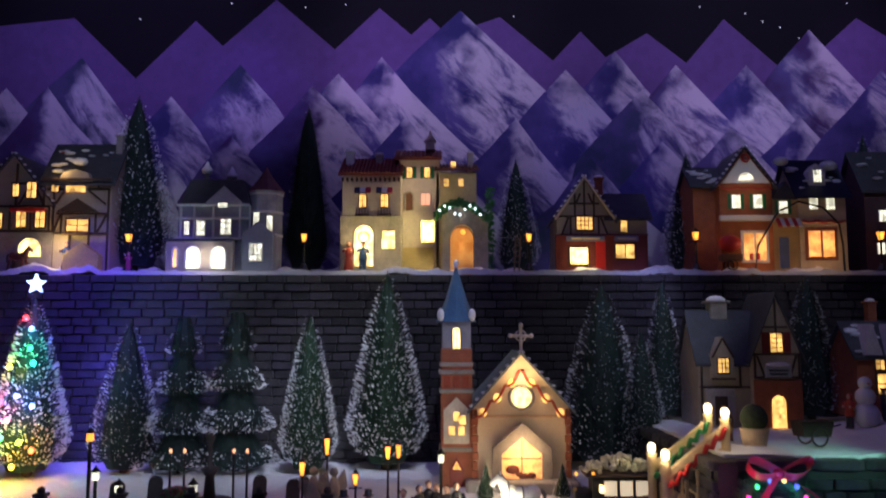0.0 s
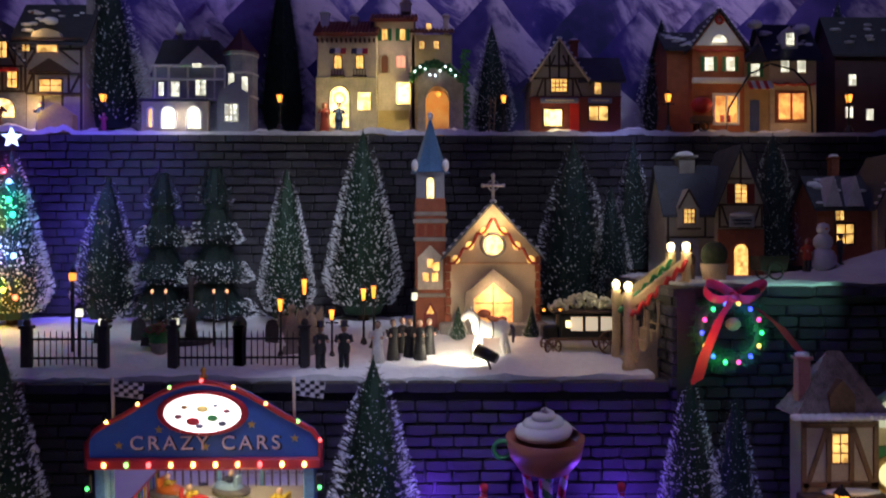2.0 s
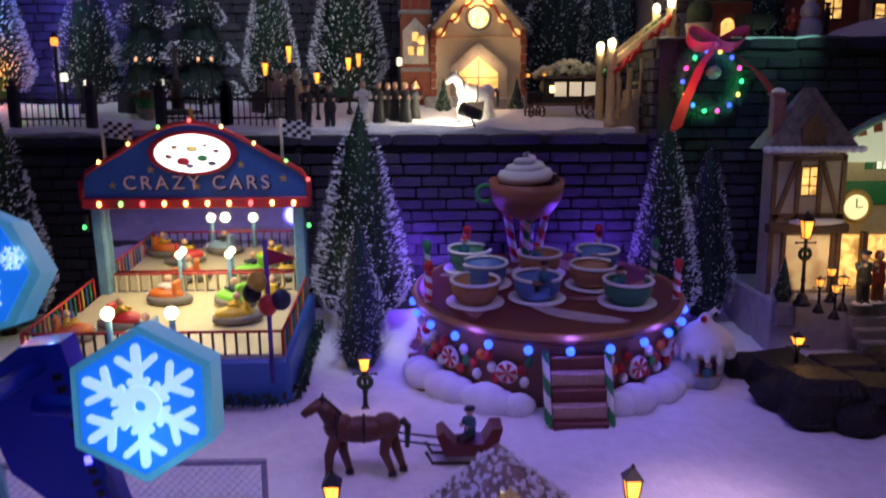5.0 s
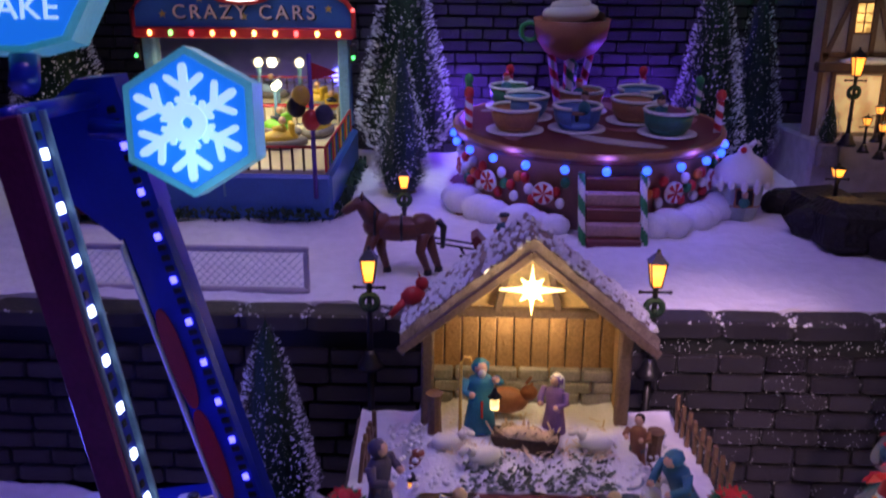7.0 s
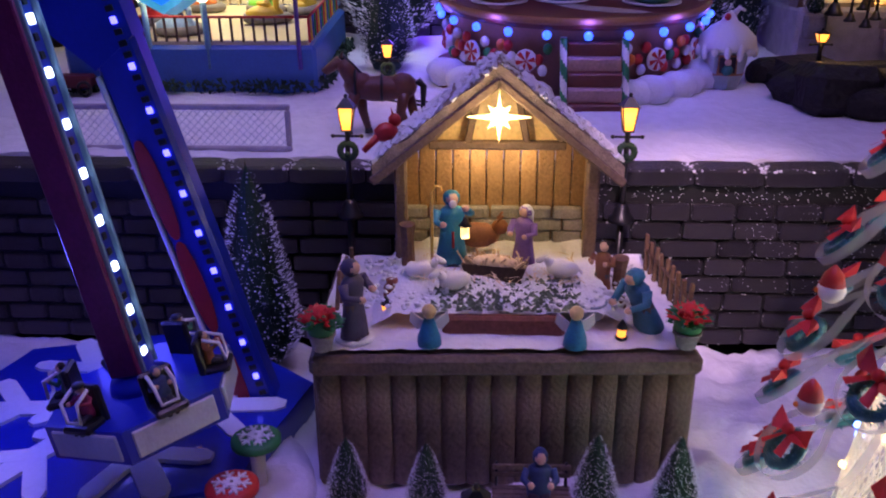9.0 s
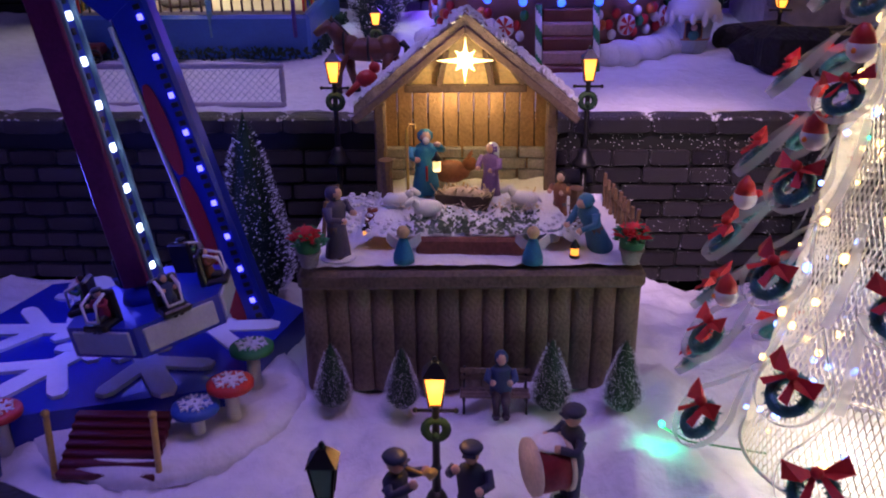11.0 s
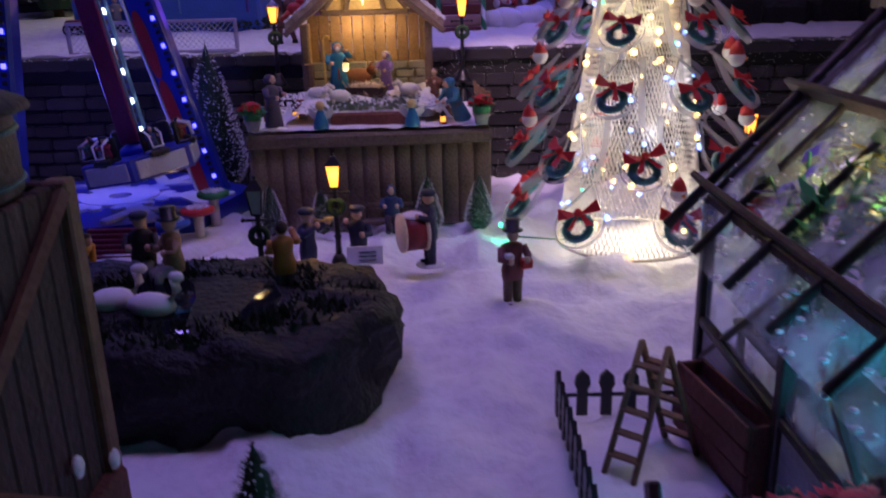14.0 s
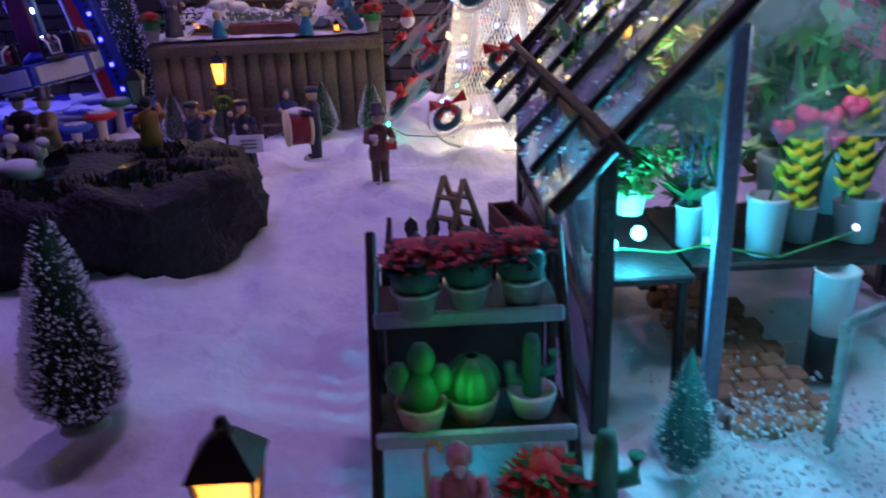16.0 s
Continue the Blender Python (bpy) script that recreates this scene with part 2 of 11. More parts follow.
    def mesh(self, name, mats):
        me = bpy.data.meshes.new(name)
        me.from_pydata(self.v, [], self.f)
        for m in mats if isinstance(mats, (list, tuple)) else [mats]:
            me.materials.append(m)
        me.polygons.foreach_set("use_smooth", self.s)
        me.polygons.foreach_set("material_index", self.k)
        me.update()
        return me


def part(name, b, mats, parent, label="", m=None):
    ob = new(name, b.mesh(name, mats))
    ob.parent = parent
    if m is not None:
        ob.matrix_basis = m
    if label:
        ob["label"] = label
    return ob


def thing(name, label, category, m=None, group="", kind=""):
    ob = tagged(new(name), label, category, group, kind)
    ob.empty_display_size = 0.02
    if m is not None:
        ob.matrix_basis = m
    return ob


def solid(name, b, mats, label, category, m=None, group="", kind=""):
    ob = tagged(new(name, b.mesh(name, mats)), label, category, group, kind)
    if m is not None:
        ob.matrix_basis = m
    return ob


def sized(m, sx, sy=None, sz=None):
    return m @ Matrix.Diagonal((sx, sy or sx, sz or sx, 1))


def fbm(x, y, s, o=0.0):
    return noise.fractal(Vector((x * s + o, y * s - o, o)), 1.0, 2.0, 4)


# ---- terraces ----
Z1, Z2, ZP, Z3 = 0.164, 0.470, 0.602, 0.893
Y1, Y2, Y3, YB = 0.552, 1.115, 1.655, 2.0
XL, XR = -1.35, 1.35


def snow_sheet(name, x0, x1, y0, y1, height, nx, ny, label, thick=0.012):
    b = B()
    vs = [(x0 + (x1 - x0) * i / nx, y0 + (y1 - y0) * j / ny) for j in range(ny + 1) for i in range(nx + 1)]
    w = nx + 1
    top = [(x, y, height(x, y)) for x, y in vs]
    b.add(top, [(j * w + i, j * w + i + 1, (j + 1) * w + i + 1, (j + 1) * w + i) for j in range(ny) for i in range(nx)], True)
    edge = [i for i in range(w)] + [j * w + nx for j in range(1, ny + 1)] + [ny * w + i for i in range(nx - 1, -1, -1)] + [j * w for j in range(ny - 1, 0, -1)]
    e = len(edge)
    b.add([top[i] for i in edge] + [(top[i][0], top[i][1], top[i][2] - thick) for i in edge], [(i, i + e, (i + 1) % e + e, (i + 1) % e) for i in range(e)], True)
    return solid(name, b, SNOW, label, "snow", kind="structure")


def z_front(x, y):
    return 0.013 * fbm(x, y, 12, 3) + 0.011 * abs(fbm(x, y, 24, 1)) - 0.005


def z_mid(x, y):
    return Z1 + 0.002 + max(0.0, y - 0.6) * 0.095 + 0.005 * fbm(x, y, 16, 7) + 0.005 * abs(fbm(x, y, 34, 2))


def z_church(x, y):
    back = max(0.0, min(1.0, (y - 1.15) / 0.3))
    return Z2 + 0.006 + 0.04 * back + 0.006 * fbm(x, y, 18, 5) + 0.002 * fbm(x, y, 70, 4)


def z_plaza(x, y):
    hill = math.exp(-((x - 0.86) ** 2 / 0.02 + (y - 1.36) ** 2 / 0.012))
    return ZP + 0.004 + 0.055 * hill + 0.004 * fbm(x, y, 18, 9)


def z_top(x, y):
    return Z3 + 0.004 + 0.018 * max(0.0, fbm(x, y, 17, 11))


snow_sheet("ground", XL, XR, -1.0, Y1, z_front, 380, 230, "white cotton snow blanket over the front of the display", 0.03)
snow_sheet("snow_middle_terrace", XL, XR, Y1 + 0.03, Y2, z_mid, 300, 80, "white cotton snow on the funfair terrace")
snow_sheet("snow_church_terrace", XL, 0.34, Y2 + 0.012, Y3, z_church, 150, 60, "white cotton snow round the churchyard")
snow_sheet("snow_plaza", 0.38, XR, Y2 + 0.012, Y3, z_plaza, 110, 60, "white cotton snow on the raised village square")
snow_sheet("snow_top_terrace", XL, XR, Y3 + 0.004, YB - 0.02, z_top, 320, 30, "thin white snow along the top shelf")

UNIT = B().box((0, 0, 0), (1, 1, 1), 0.09).mesh("brick", BRICK)
UNITC = B().box((0, 0, 0), (1, 1, 1), 0.12).mesh("coping_stone", COPING)


def brick_wall(name, m, length, height, label, bl, bh, near, cope=True):
    """A black foam wall of separate bricks: a core, 300 bricks round the place near as parts, the rest joined."""
    root = tagged(new(name), label, "wall", "", "structure")
    root.matrix_basis = m
    part("core", B().box((length / 2, 0.016, height / 2 - 0.002), (length, 0.026, height - 0.004)), JOINT, root)
    rng, cells = random.Random(len(name) * 7), []
    rows = int((height - (bh if cope else 0)) / bh)
    for j in range(rows):
        x = -rng.random() * bl
        while x < length:
            w = bl * rng.uniform(0.72, 1.2)
            a, c = max(0, x), min(length, x + w)
            if c - a > 0.006:
                cells.append(((a + c) / 2, (j + 0.5) * bh, c - a))
            x += w
    cells.sort(key=lambda c: (c[0] - near[0]) ** 2 + (c[1] - near[1]) ** 2 * 4)
    rest = B()
    for i, (x, z, w) in enumerate(cells):
        d, tilt = 0.010 + rng.random() * 0.003, rng.uniform(-1.2, 1.2)
        s, at = (w - 0.0032, d, bh - 0.0030), (x, 0.003 - (d - 0.010) / 2, z + rng.uniform(-0.0004, 0.0004))
        if i < 300:
            ob = new("brick", UNIT)
            ob.parent = root
            ob.matrix_basis = sized(pose(*at, 0, tilt * 0.7, tilt), *s)
        else:
            rest.box(at, s, 0.0008, (0, tilt * 0.7, tilt))
    if rest.v:
        tagged(part("brickwork", rest, BRICK, root), kind="stuff")
    if cope:
        x = 0.0
        while x < length - 0.01:
            w = min(length - x, rng.uniform(0.055, 0.085))
            ob = new("coping_stone", UNITC)
            ob.parent = root
            ob.matrix_basis = sized(pose(x + w / 2, 0.012, height - bh * 0.45, rng.uniform(-1, 1), rng.uniform(-1, 1), rng.uniform(-1, 1)), w - 0.002, 0.036, bh * 0.9)
            x += w
    return root


wlow = brick_wall("wall_lower", pose(XL, Y1, 0), XR - XL, 0.168, "low black foam brick wall with a snowy coping", 0.044, 0.0172, (1.5, 0.09))
fl, rng = B(), random.Random(91)
for i in range(5000):
    x, z = rng.uniform(0.10, 0.95), 0.168 * (1 - rng.random() ** 1.6)
    if rng.random() < 0.75 - 0.4 * abs(x - 0.36):
        r = rng.uniform(0.00025, 0.0007)
        fl.box((x - XL, -0.0028, z), (r * 1.6, 0.001, r), 0)
for i in range(2200):
    x = rng.uniform(-0.9, 0.95)
    r = rng.uniform(0.0006, 0.0018)
    fl.box((x - XL, rng.uniform(-0.006, 0.028), 0.1665), (r * 1.5, r * 1.3, r * 1.1), 0, (rng.uniform(-30, 30), rng.uniform(-30, 30), 0))
tagged(part("snow_dust", fl, CRUST, wlow, "fine flecks of snow on bricks and coping"), kind="stuff")
brick_wall("wall_middle", pose(XL, Y2, Z1), 0.36 - XL, Z2 - Z1, "black foam brick retaining wall behind the funfair", 0.042, 0.0165, (1.45, 0.15))
brick_wall("wall_side", pose(0.36, 1.70, Z1, 0, 0, -90), 0.60, ZP - Z1, "black foam brick side of the raised square", 0.042, 0.0165, (0.5, 0.3))
brick_wall("wall_plaza", pose(0.36, Y2, Z1), XR - 0.36, ZP - Z1, "black foam brick front of the raised square", 0.042, 0.0165, (0.3, 0.3))
brick_wall("wall_upper", pose(XL, Y3, Z2), XR - XL, Z3 - Z2, "tall black foam brick wall below the top shelf", 0.046, 0.0175, (1.4, 0.3), False)

# boards that carry the terraces, and the dark room round the display
b = B()
b.box((0, (Y1 + Y2) / 2 + 0.02, Z1 / 2 - 0.01), (XR - XL, Y2 - Y1 - 0.02, Z1 - 0.02))
b.box(((XL + 0.36) / 2, (Y2 + Y3) / 2 + 0.02, Z2 / 2 - 0.01), (0.36 - XL - 0.03, Y3 - Y2 - 0.02, Z2 - 0.02))
b.box(((XR + 0.38) / 2, (Y2 + Y3) / 2 + 0.02, ZP / 2 - 0.01), (XR - 0.40, Y3 - Y2 - 0.02, ZP - 0.02))
b.box((0, (Y3 + YB) / 2 + 0.03, Z3 / 2 - 0.008), (XR - XL, YB - Y3 - 0.02, Z3 - 0.016))
solid("terrace_board", b, JOINT, "dark boards carrying the snowy terraces", "platform", kind="structure")
solid("display_table", B().box((0, 0.3, -0.05), (2.9, 3.6, 0.06), 0.004), JOINT, "dark table top under the display", "platform", kind="structure")
for nm, c, s in (("wall_left", (-1.6, 0, 0.9), (0.1, 5, 3.2)), ("wall_right", (1.6, 0, 0.9), (0.1, 5, 3.2)), ("wall_back", (0, 2.3, 0.9), (3.1, 0.1, 3.2)), ("wall_behind", (0, -2.4, 0.9), (3.1, 0.1, 3.2)), ("ceiling", (0, 0, 2.55), (3.3, 5, 0.1)), ("floor", (0, 0, -0.75), (3.3, 5, 0.1))):
    solid(nm, B().box(c, s), DARKROOM, "plain black surface of the dark room", nm.split("_")[0], kind="structure")

# ---- painted mountains ----
def mountain_paint(name, dark, mid, snow, amount, lean=-47):
    m = bpy.data.materials.new(name)
    m.use_nodes = True
    n, link = m.node_tree.nodes, m.node_tree.links
    b = n["Principled BSDF"]
    b.inputs["Roughness"].default_value = 0.85
    co = n.new("ShaderNodeTexCoord")
    sep = n.new("ShaderNodeSeparateXYZ")
    link.new(co.outputs["Object"], sep.inputs[0])
    mp = n.new("ShaderNodeMapping")
    turn = n.new("ShaderNodeMapping")
    turn.inputs["Rotation"].default_value = (0, radians(lean), 0)
    info, away = n.new("ShaderNodeObjectInfo"), n.new("ShaderNodeVectorMath")
    away.operation = "MULTIPLY_ADD"
    away.inputs[1].default_value = (7, 3, 11)
    link.new(info.outputs["Random"], away.inputs[0])
    link.new(co.outputs["Object"], away.inputs[2])
    link.new(away.outputs[0], turn.inputs["Vector"])
    mp.inputs["Scale"].default_value = (5, 5, 15)
    mp.inputs["Location"].default_value = (0, 0, lean)
    link.new(turn.outputs[0], mp.inputs["Vector"])
    streak = n.new("ShaderNodeTexNoise")
    streak.inputs["Scale"].default_value, streak.inputs["Detail"].default_value, streak.inputs["Roughness"].default_value = 1.2, 8, 0.72
    streak.inputs["Distortion"].default_value = 0.5
    link.new(mp.outputs[0], streak.inputs["Vector"])
    cloud = n.new("ShaderNodeTexNoise")
    cloud.inputs["Scale"].default_value, cloud.inputs["Detail"].default_value = 9, 4
    link.new(away.outputs[0], cloud.inputs["Vector"])

    def math_node(op, a, c):
        k = n.new("ShaderNodeMath")
        k.operation = op
        for i, x in enumerate((a, c)):
            if isinstance(x, float):
                k.inputs[i].default_value = x
            else:
                link.new(x, k.inputs[i])
        return k.outputs[0]

    # snow lies on the side right of the ridge and near the summit
    side = math_node("MULTIPLY", sep.outputs["X"], 0.25)
    low = math_node("MULTIPLY", sep.outputs["Z"], 0.45)
    s = math_node("ADD", math_node("ADD", streak.outputs["Fac"], side), low)
    ramp = n.new("ShaderNodeMapRange")
    ramp.interpolation_type = "SMOOTHSTEP"
    ramp.inputs["From Min"].default_value, ramp.inputs["From Max"].default_value = amount - 0.10, amount + 0.10
    link.new(s, ramp.inputs["Value"])
    right = n.new("ShaderNodeMapRange")
    right.inputs["From Min"].default_value, right.inputs["From Max"].default_value = -0.030, 0.030
    link.new(math_node("ADD", sep.outputs["X"], math_node("MULTIPLY", math_node("SUBTRACT", cloud.outputs["Fac"], 0.5), 0.34)), right.inputs["Value"])
    mask = math_node("MULTIPLY", ramp.outputs[0], right.outputs[0])
    base = n.new("ShaderNodeMix")
    base.data_type = "RGBA"
    base.inputs["A"].default_value, base.inputs["B"].default_value = (*dark, 1), (*mid, 1)
    cr = n.new("ShaderNodeMapRange")
    cr.inputs["From Min"].default_value, cr.inputs["From Max"].default_value = 0.38, 0.68
    link.new(cloud.outputs["Fac"], cr.inputs["Value"])
    link.new(cr.outputs[0], base.inputs["Factor"])
    top = n.new("ShaderNodeMix")
    top.data_type = "RGBA"
    top.inputs["B"].default_value = (*snow, 1)
    link.new(base.outputs["Result"], top.inputs["A"])
    link.new(mask, top.inputs["Factor"])
    link.new(top.outputs["Result"], b.inputs["Base Color"])
    return m


FARPEAK = mat("violet_backdrop_paint", (0.15, 0.085, 0.24), 0.85, var=0.18, scale=14, bump=0.05)
PEAKS = [mountain_paint("blue_mountain_paint", (0.035, 0.035, 0.15), (0.12, 0.10, 0.30), (0.64, 0.62, 0.62), 0.395, -44),
         mountain_paint("green_mountain_paint", (0.035, 0.055, 0.10), (0.14, 0.11, 0.28), (0.61, 0.59, 0.60), 0.405, -58),
         mountain_paint("violet_mountain_paint", (0.07, 0.035, 0.13), (0.13, 0.13, 0.30), (0.64, 0.61, 0.61), 0.395, -38)]
backdrop = thing("backdrop", "painted board of snow-capped violet mountains under a black sky", "backdrop", pose(0, YB + 0.10, 0.9), kind="structure")
SKYB = mat("black_sky_paint", (0.0015, 0.0015, 0.004), 0.9, var=0.3, scale=20, bump=0)
part("sky_board", B().box((0, 0.03, 0.35), (2.8, 0.01, 1.1)), SKYB, backdrop)


def bx(px):
    return (px - 784) * 0.001485


def bz(py):
    return 0.745 - py * 0.00155


far = [(-160, 60), (125, 30), (240, 138), (345, 35), (395, 80), (490, -3), (597, 86), (677, 12), (735, 60), (768, 30), (800, 60), (895, 28), (990, 106), (1040, 54), (1085, 100), (1160, 57), (1230, 110), (1300, 32), (1400, 120), (1470, 90), (1540, 30), (1700, 130)]
part("far_ridge", B().prism([(bx(-160), -0.3)] + [(bx(a - 8), bz(c - 10)) for a, c in far] + [(bx(1700), -0.3)], 0.012, 0.020), FARPEAK, backdrop, "flat violet far ridge")
rng = random.Random(5)
for i, (px, py, w) in enumerate(((815, 10, 190), (1440, 45, 200), (140, 95, 150), (675, 95, 190), (1090, 85, 130), (425, 110, 150), (1320, 112, 150), (1195, 112, 130), (600, 128, 150), (1000, 122, 140), (555, 150, 120), (20, 155, 150), (310, 170, 150), (95, 155, 120), (1130, 160, 140), (1400, 205, 150), (910, 210, 130), (1280, 225, 120), (1160, 250, 110), (420, 240, 150), (720, 210, 160), (1540, 130, 160), (240, 250, 130), (1035, 280, 130), (800, 300, 160), (550, 300, 170))):
    h = bz(py) + 0.12
    b = B()
    half, y = h * (0.46 + 0.0006 * w), -0.0035 * i - 0.002
    ridge = [(-half * 1.6, -h)]
    for s, k in ((-1.6, 1), (1.6, -1)):
        side = []
        for u in range(1, 7):
            f = u / 7.0
            side.append((s * half * (1 - f) * (1 + rng.uniform(-0.16, 0.13)), -h * (1 - f) * (1 + rng.uniform(-0.07, 0.07))))
        ridge += side if k > 0 else [(0.0, 0.0)] + side[::-1]
    ridge.append((half * 1.6, -h))
    b.prism(ridge, y, y + 0.0015)
    part("painted_peak", b, PEAKS[(i * 5) % 3 if i % 4 else 0], backdrop, "", pose(bx(px), 0, bz(py)))
for i in range(70):
    a, c = rng.uniform(-100, 1700), rng.uniform(-40, 110)
    b = B().ball((0, 0, 0), 0.0018, 6)
    if i < 26:
        part("star_lamp", b, glow("dim_star", (0.9, 0.95, 1.0), 1.0), backdrop, "", pose(bx(a), 0.024, bz(c)))

# ---- bristle trees ----
def tier_radius(u, tiers):
    """Outline of a tiered fir: each tier flares from its neck to a rounded skirt."""
    k, f = divmod(u * tiers, 1.0)
    skirt = 1.0 - 0.80 * k / tiers
    return skirt * (1.0 - 0.62 * f ** 0.9) * min(1.0, 0.72 + 2.2 * f)


def brush(h, r, needles, tips, power, seed, tiers=0, droop=0.25, thick=1.0):
    """Dark bristles and snow-tipped tufts of a bottle-brush tree of height h and foot radius r."""
    rnd, green, white = random.Random(seed), B(), B()

    def outline(u):
        return r * tier_radius(u, tiers) if tiers else r * (1 - u) ** power * min(1.0, 0.62 + u * 3)

    for i in range(needles):
        u = 0.03 + 0.96 * (rnd.random() if tiers else 1 - math.sqrt(rnd.random()))
        rr = outline(u) * rnd.uniform(0.84, 1.03)
        a = rnd.random() * 6.28319
        ca, sa, z = math.cos(a), math.sin(a), h * (0.05 + 0.95 * u)
        lift = droop * rr * rnd.uniform(0.3, 1.2)
        w = (0.0010 + 0.010 * r) * thick
        root = Vector((ca * rr * 0.35, sa * rr * 0.35, z - lift * 0.4))
        side = Vector((-sa, ca, rnd.uniform(-0.7, 0.7))).normalized() * w
        green.add([root - side, root + side, Vector((ca * rr, sa * rr, z + lift))], [(0, 1, 2)])
    big = int(tips * 0.16)
    for i in range(big + int(tips * 0.38)):
        u = 0.03 + 0.95 * (1 - math.sqrt(rnd.random()))
        if tiers:
            u = (math.floor(u * tiers) + 0.55 * rnd.random() ** 1.5) / tiers
        else:
            u = (math.floor(u * 46) + 0.25 * rnd.random()) / 46
        rr = outline(u) * rnd.uniform(0.90, 1.04)
        a = rnd.random() * 6.28319
        ca, sa = math.cos(a), math.sin(a)
        lift = droop * rr * rnd.uniform(0.6, 1.1)
        tip = Vector((ca * rr, sa * rr, h * (0.05 + 0.95 * u) + lift))
        s = (0.0016 + 0.034 * r) * thick * (rnd.uniform(0.7, 1.25) if i < big else rnd.uniform(0.25, 0.5))
        s *= 0.55 + 0.45 * min(1.0, rr / (0.6 * r))
        d = Vector((ca, sa, 0.55 if droop > 0 else -0.15)).normalized() * s * 1.9
        q = Vector((-sa, ca, 0)) * s * 0.62
        up = d.cross(q).normalized() * s * 0.5
        c = tip - d * 0.55
        white.add([tip + d * 0.15, c + q, c + up, c - q, c - up, tip - d * 1.35], [(0, 1, 2), (0, 2, 3), (0, 3, 4), (0, 4, 1), (5, 2, 1), (5, 3, 2), (5, 4, 3), (5, 1, 4)])
    return green, white


def make_tree(name, label, h, r, needles, tips, power, seed, green=None, tiers=0, m=None, droop=0.25, foot=True, thick=1.0, snow=None):
    root = thing(name, label, "tree", m)
    g, w = brush(h, r, needles, tips, power, seed, tiers, droop, thick)
    part("trunk", B().tube([(0, 0, 0.0), (0, 0, h * 0.5), (0, 0, h * 0.99)], 0.03 * h, 7, 0.002 * h), BARK, root)
    steps = [k / 40 for k in range(41)] if tiers else (0.0, 0.06, 0.15, 0.3, 0.5, 0.7, 0.85, 1.0)
    core = [(r * 0.66 * (tier_radius(min(u, 0.999), tiers) if tiers else (1 - u) ** power * min(1.0, 0.62 + u * 3)) + 0.0003, h * (0.05 + 0.93 * u)) for u in steps]
    g.lathe(core, n=9, smooth=False)
    part("crown", g, green or NEEDLE, root)
    tagged(part("frosting", w, snow or FROST, root, "white frosted bristle tips"), kind="stuff")
    if foot:
        part("foot", B().lathe([(r * 0.35, -0.004), (r * 0.42, 0.002), (r * 0.36, 0.008), (0.03 * h, 0.012)], n=12), CRUST, root, "snowy round foot")
    return root


slim = make_tree("bristle_tree", "dark green bottle-brush tree with heavily frosted tips", 1.0, 0.24, 4200, 5200, 0.68, 1, NEEDLE, foot=False, thick=0.9)
dim = make_tree("bristle_tree", "dark blue-green bottle-brush tree lightly dusted with snow", 1.0, 0.25, 4000, 3400, 0.72, 2, NEEDLE2, foot=False, thick=0.78)
fir = make_tree("fir_tree", "tiered dark fir with snow on its branch ends", 1.0, 0.40, 5200, 3400, 1.0, 3, NEEDLE2, 4, droop=-0.10, foot=False, thick=0.72)
plain = make_tree("bristle_tree", "tall plain dark green bottle-brush tree", 1.0, 0.21, 5200, 60, 0.66, 4, NEEDLE, foot=False, thick=0.9)


def place(tree, x, y, z, h, w=1.0, rz=0.0, group=""):
    t = copy_thing(tree, sized(pose(x, y, z, 0, 0, rz), h * w, h * w, h))
    return tagged(t, group=group)


# top shelf
TOP = "trees on the top shelf"
place(dim, -0.685, 1.79, 0.898, 0.41, 1.02, 10, TOP)
place(plain, -0.31, 1.84, 0.898, 0.40, 0.92, 40, TOP)
place(dim, 0.165, 1.82, 0.898, 0.27, 0.95, 80, TOP)
place(dim, 0.552, 1.82, 0.898, 0.285, 1.0, 120, TOP)
place(dim, 0.967, 1.84, 0.898, 0.335, 0.72, 150, TOP)
# church terrace
MID = "trees behind the churchyard"
place(dim, -0.585, 1.53, 0.51, 0.290, 1.05, 15, MID)
place(fir, -0.486, 1.54, 0.51, 0.295, 0.85, 25, MID)
place(fir, -0.386, 1.54, 0.51, 0.305, 0.88, 95, MID)
place(slim, -0.247, 1.52, 0.51, 0.305, 0.85, 45, MID)
place(slim, -0.107, 1.57, 0.51, 0.385, 0.95, 60, MID)
place(dim, 0.305, 1.57, 0.51, 0.365, 1.12, 75, MID)
place(dim, 0.37, 1.53, 0.53, 0.25, 0.85, 75, MID)
place(dim, 0.425, 1.58, 0.602, 0.28, 0.75, 105, MID)
place(dim, 0.70, 1.57, 0.602, 0.285, 0.95, 135, MID)
# funfair terrace
FUN = "trees on the funfair terrace"
place(slim, -0.054, 1.045, 0.205, 0.315, 1.05, 20, FUN)
place(dim, -0.048, 0.90, 0.19, 0.19, 0.9, 50, FUN)
place(slim, 0.357, 1.025, 0.205, 0.285, 0.85, 70, FUN)
place(dim, 0.425, 1.05, 0.205, 0.26, 0.75, 110, FUN)
place(slim, -0.53, 1.03, 0.205, 0.34, 0.9, 140, FUN)
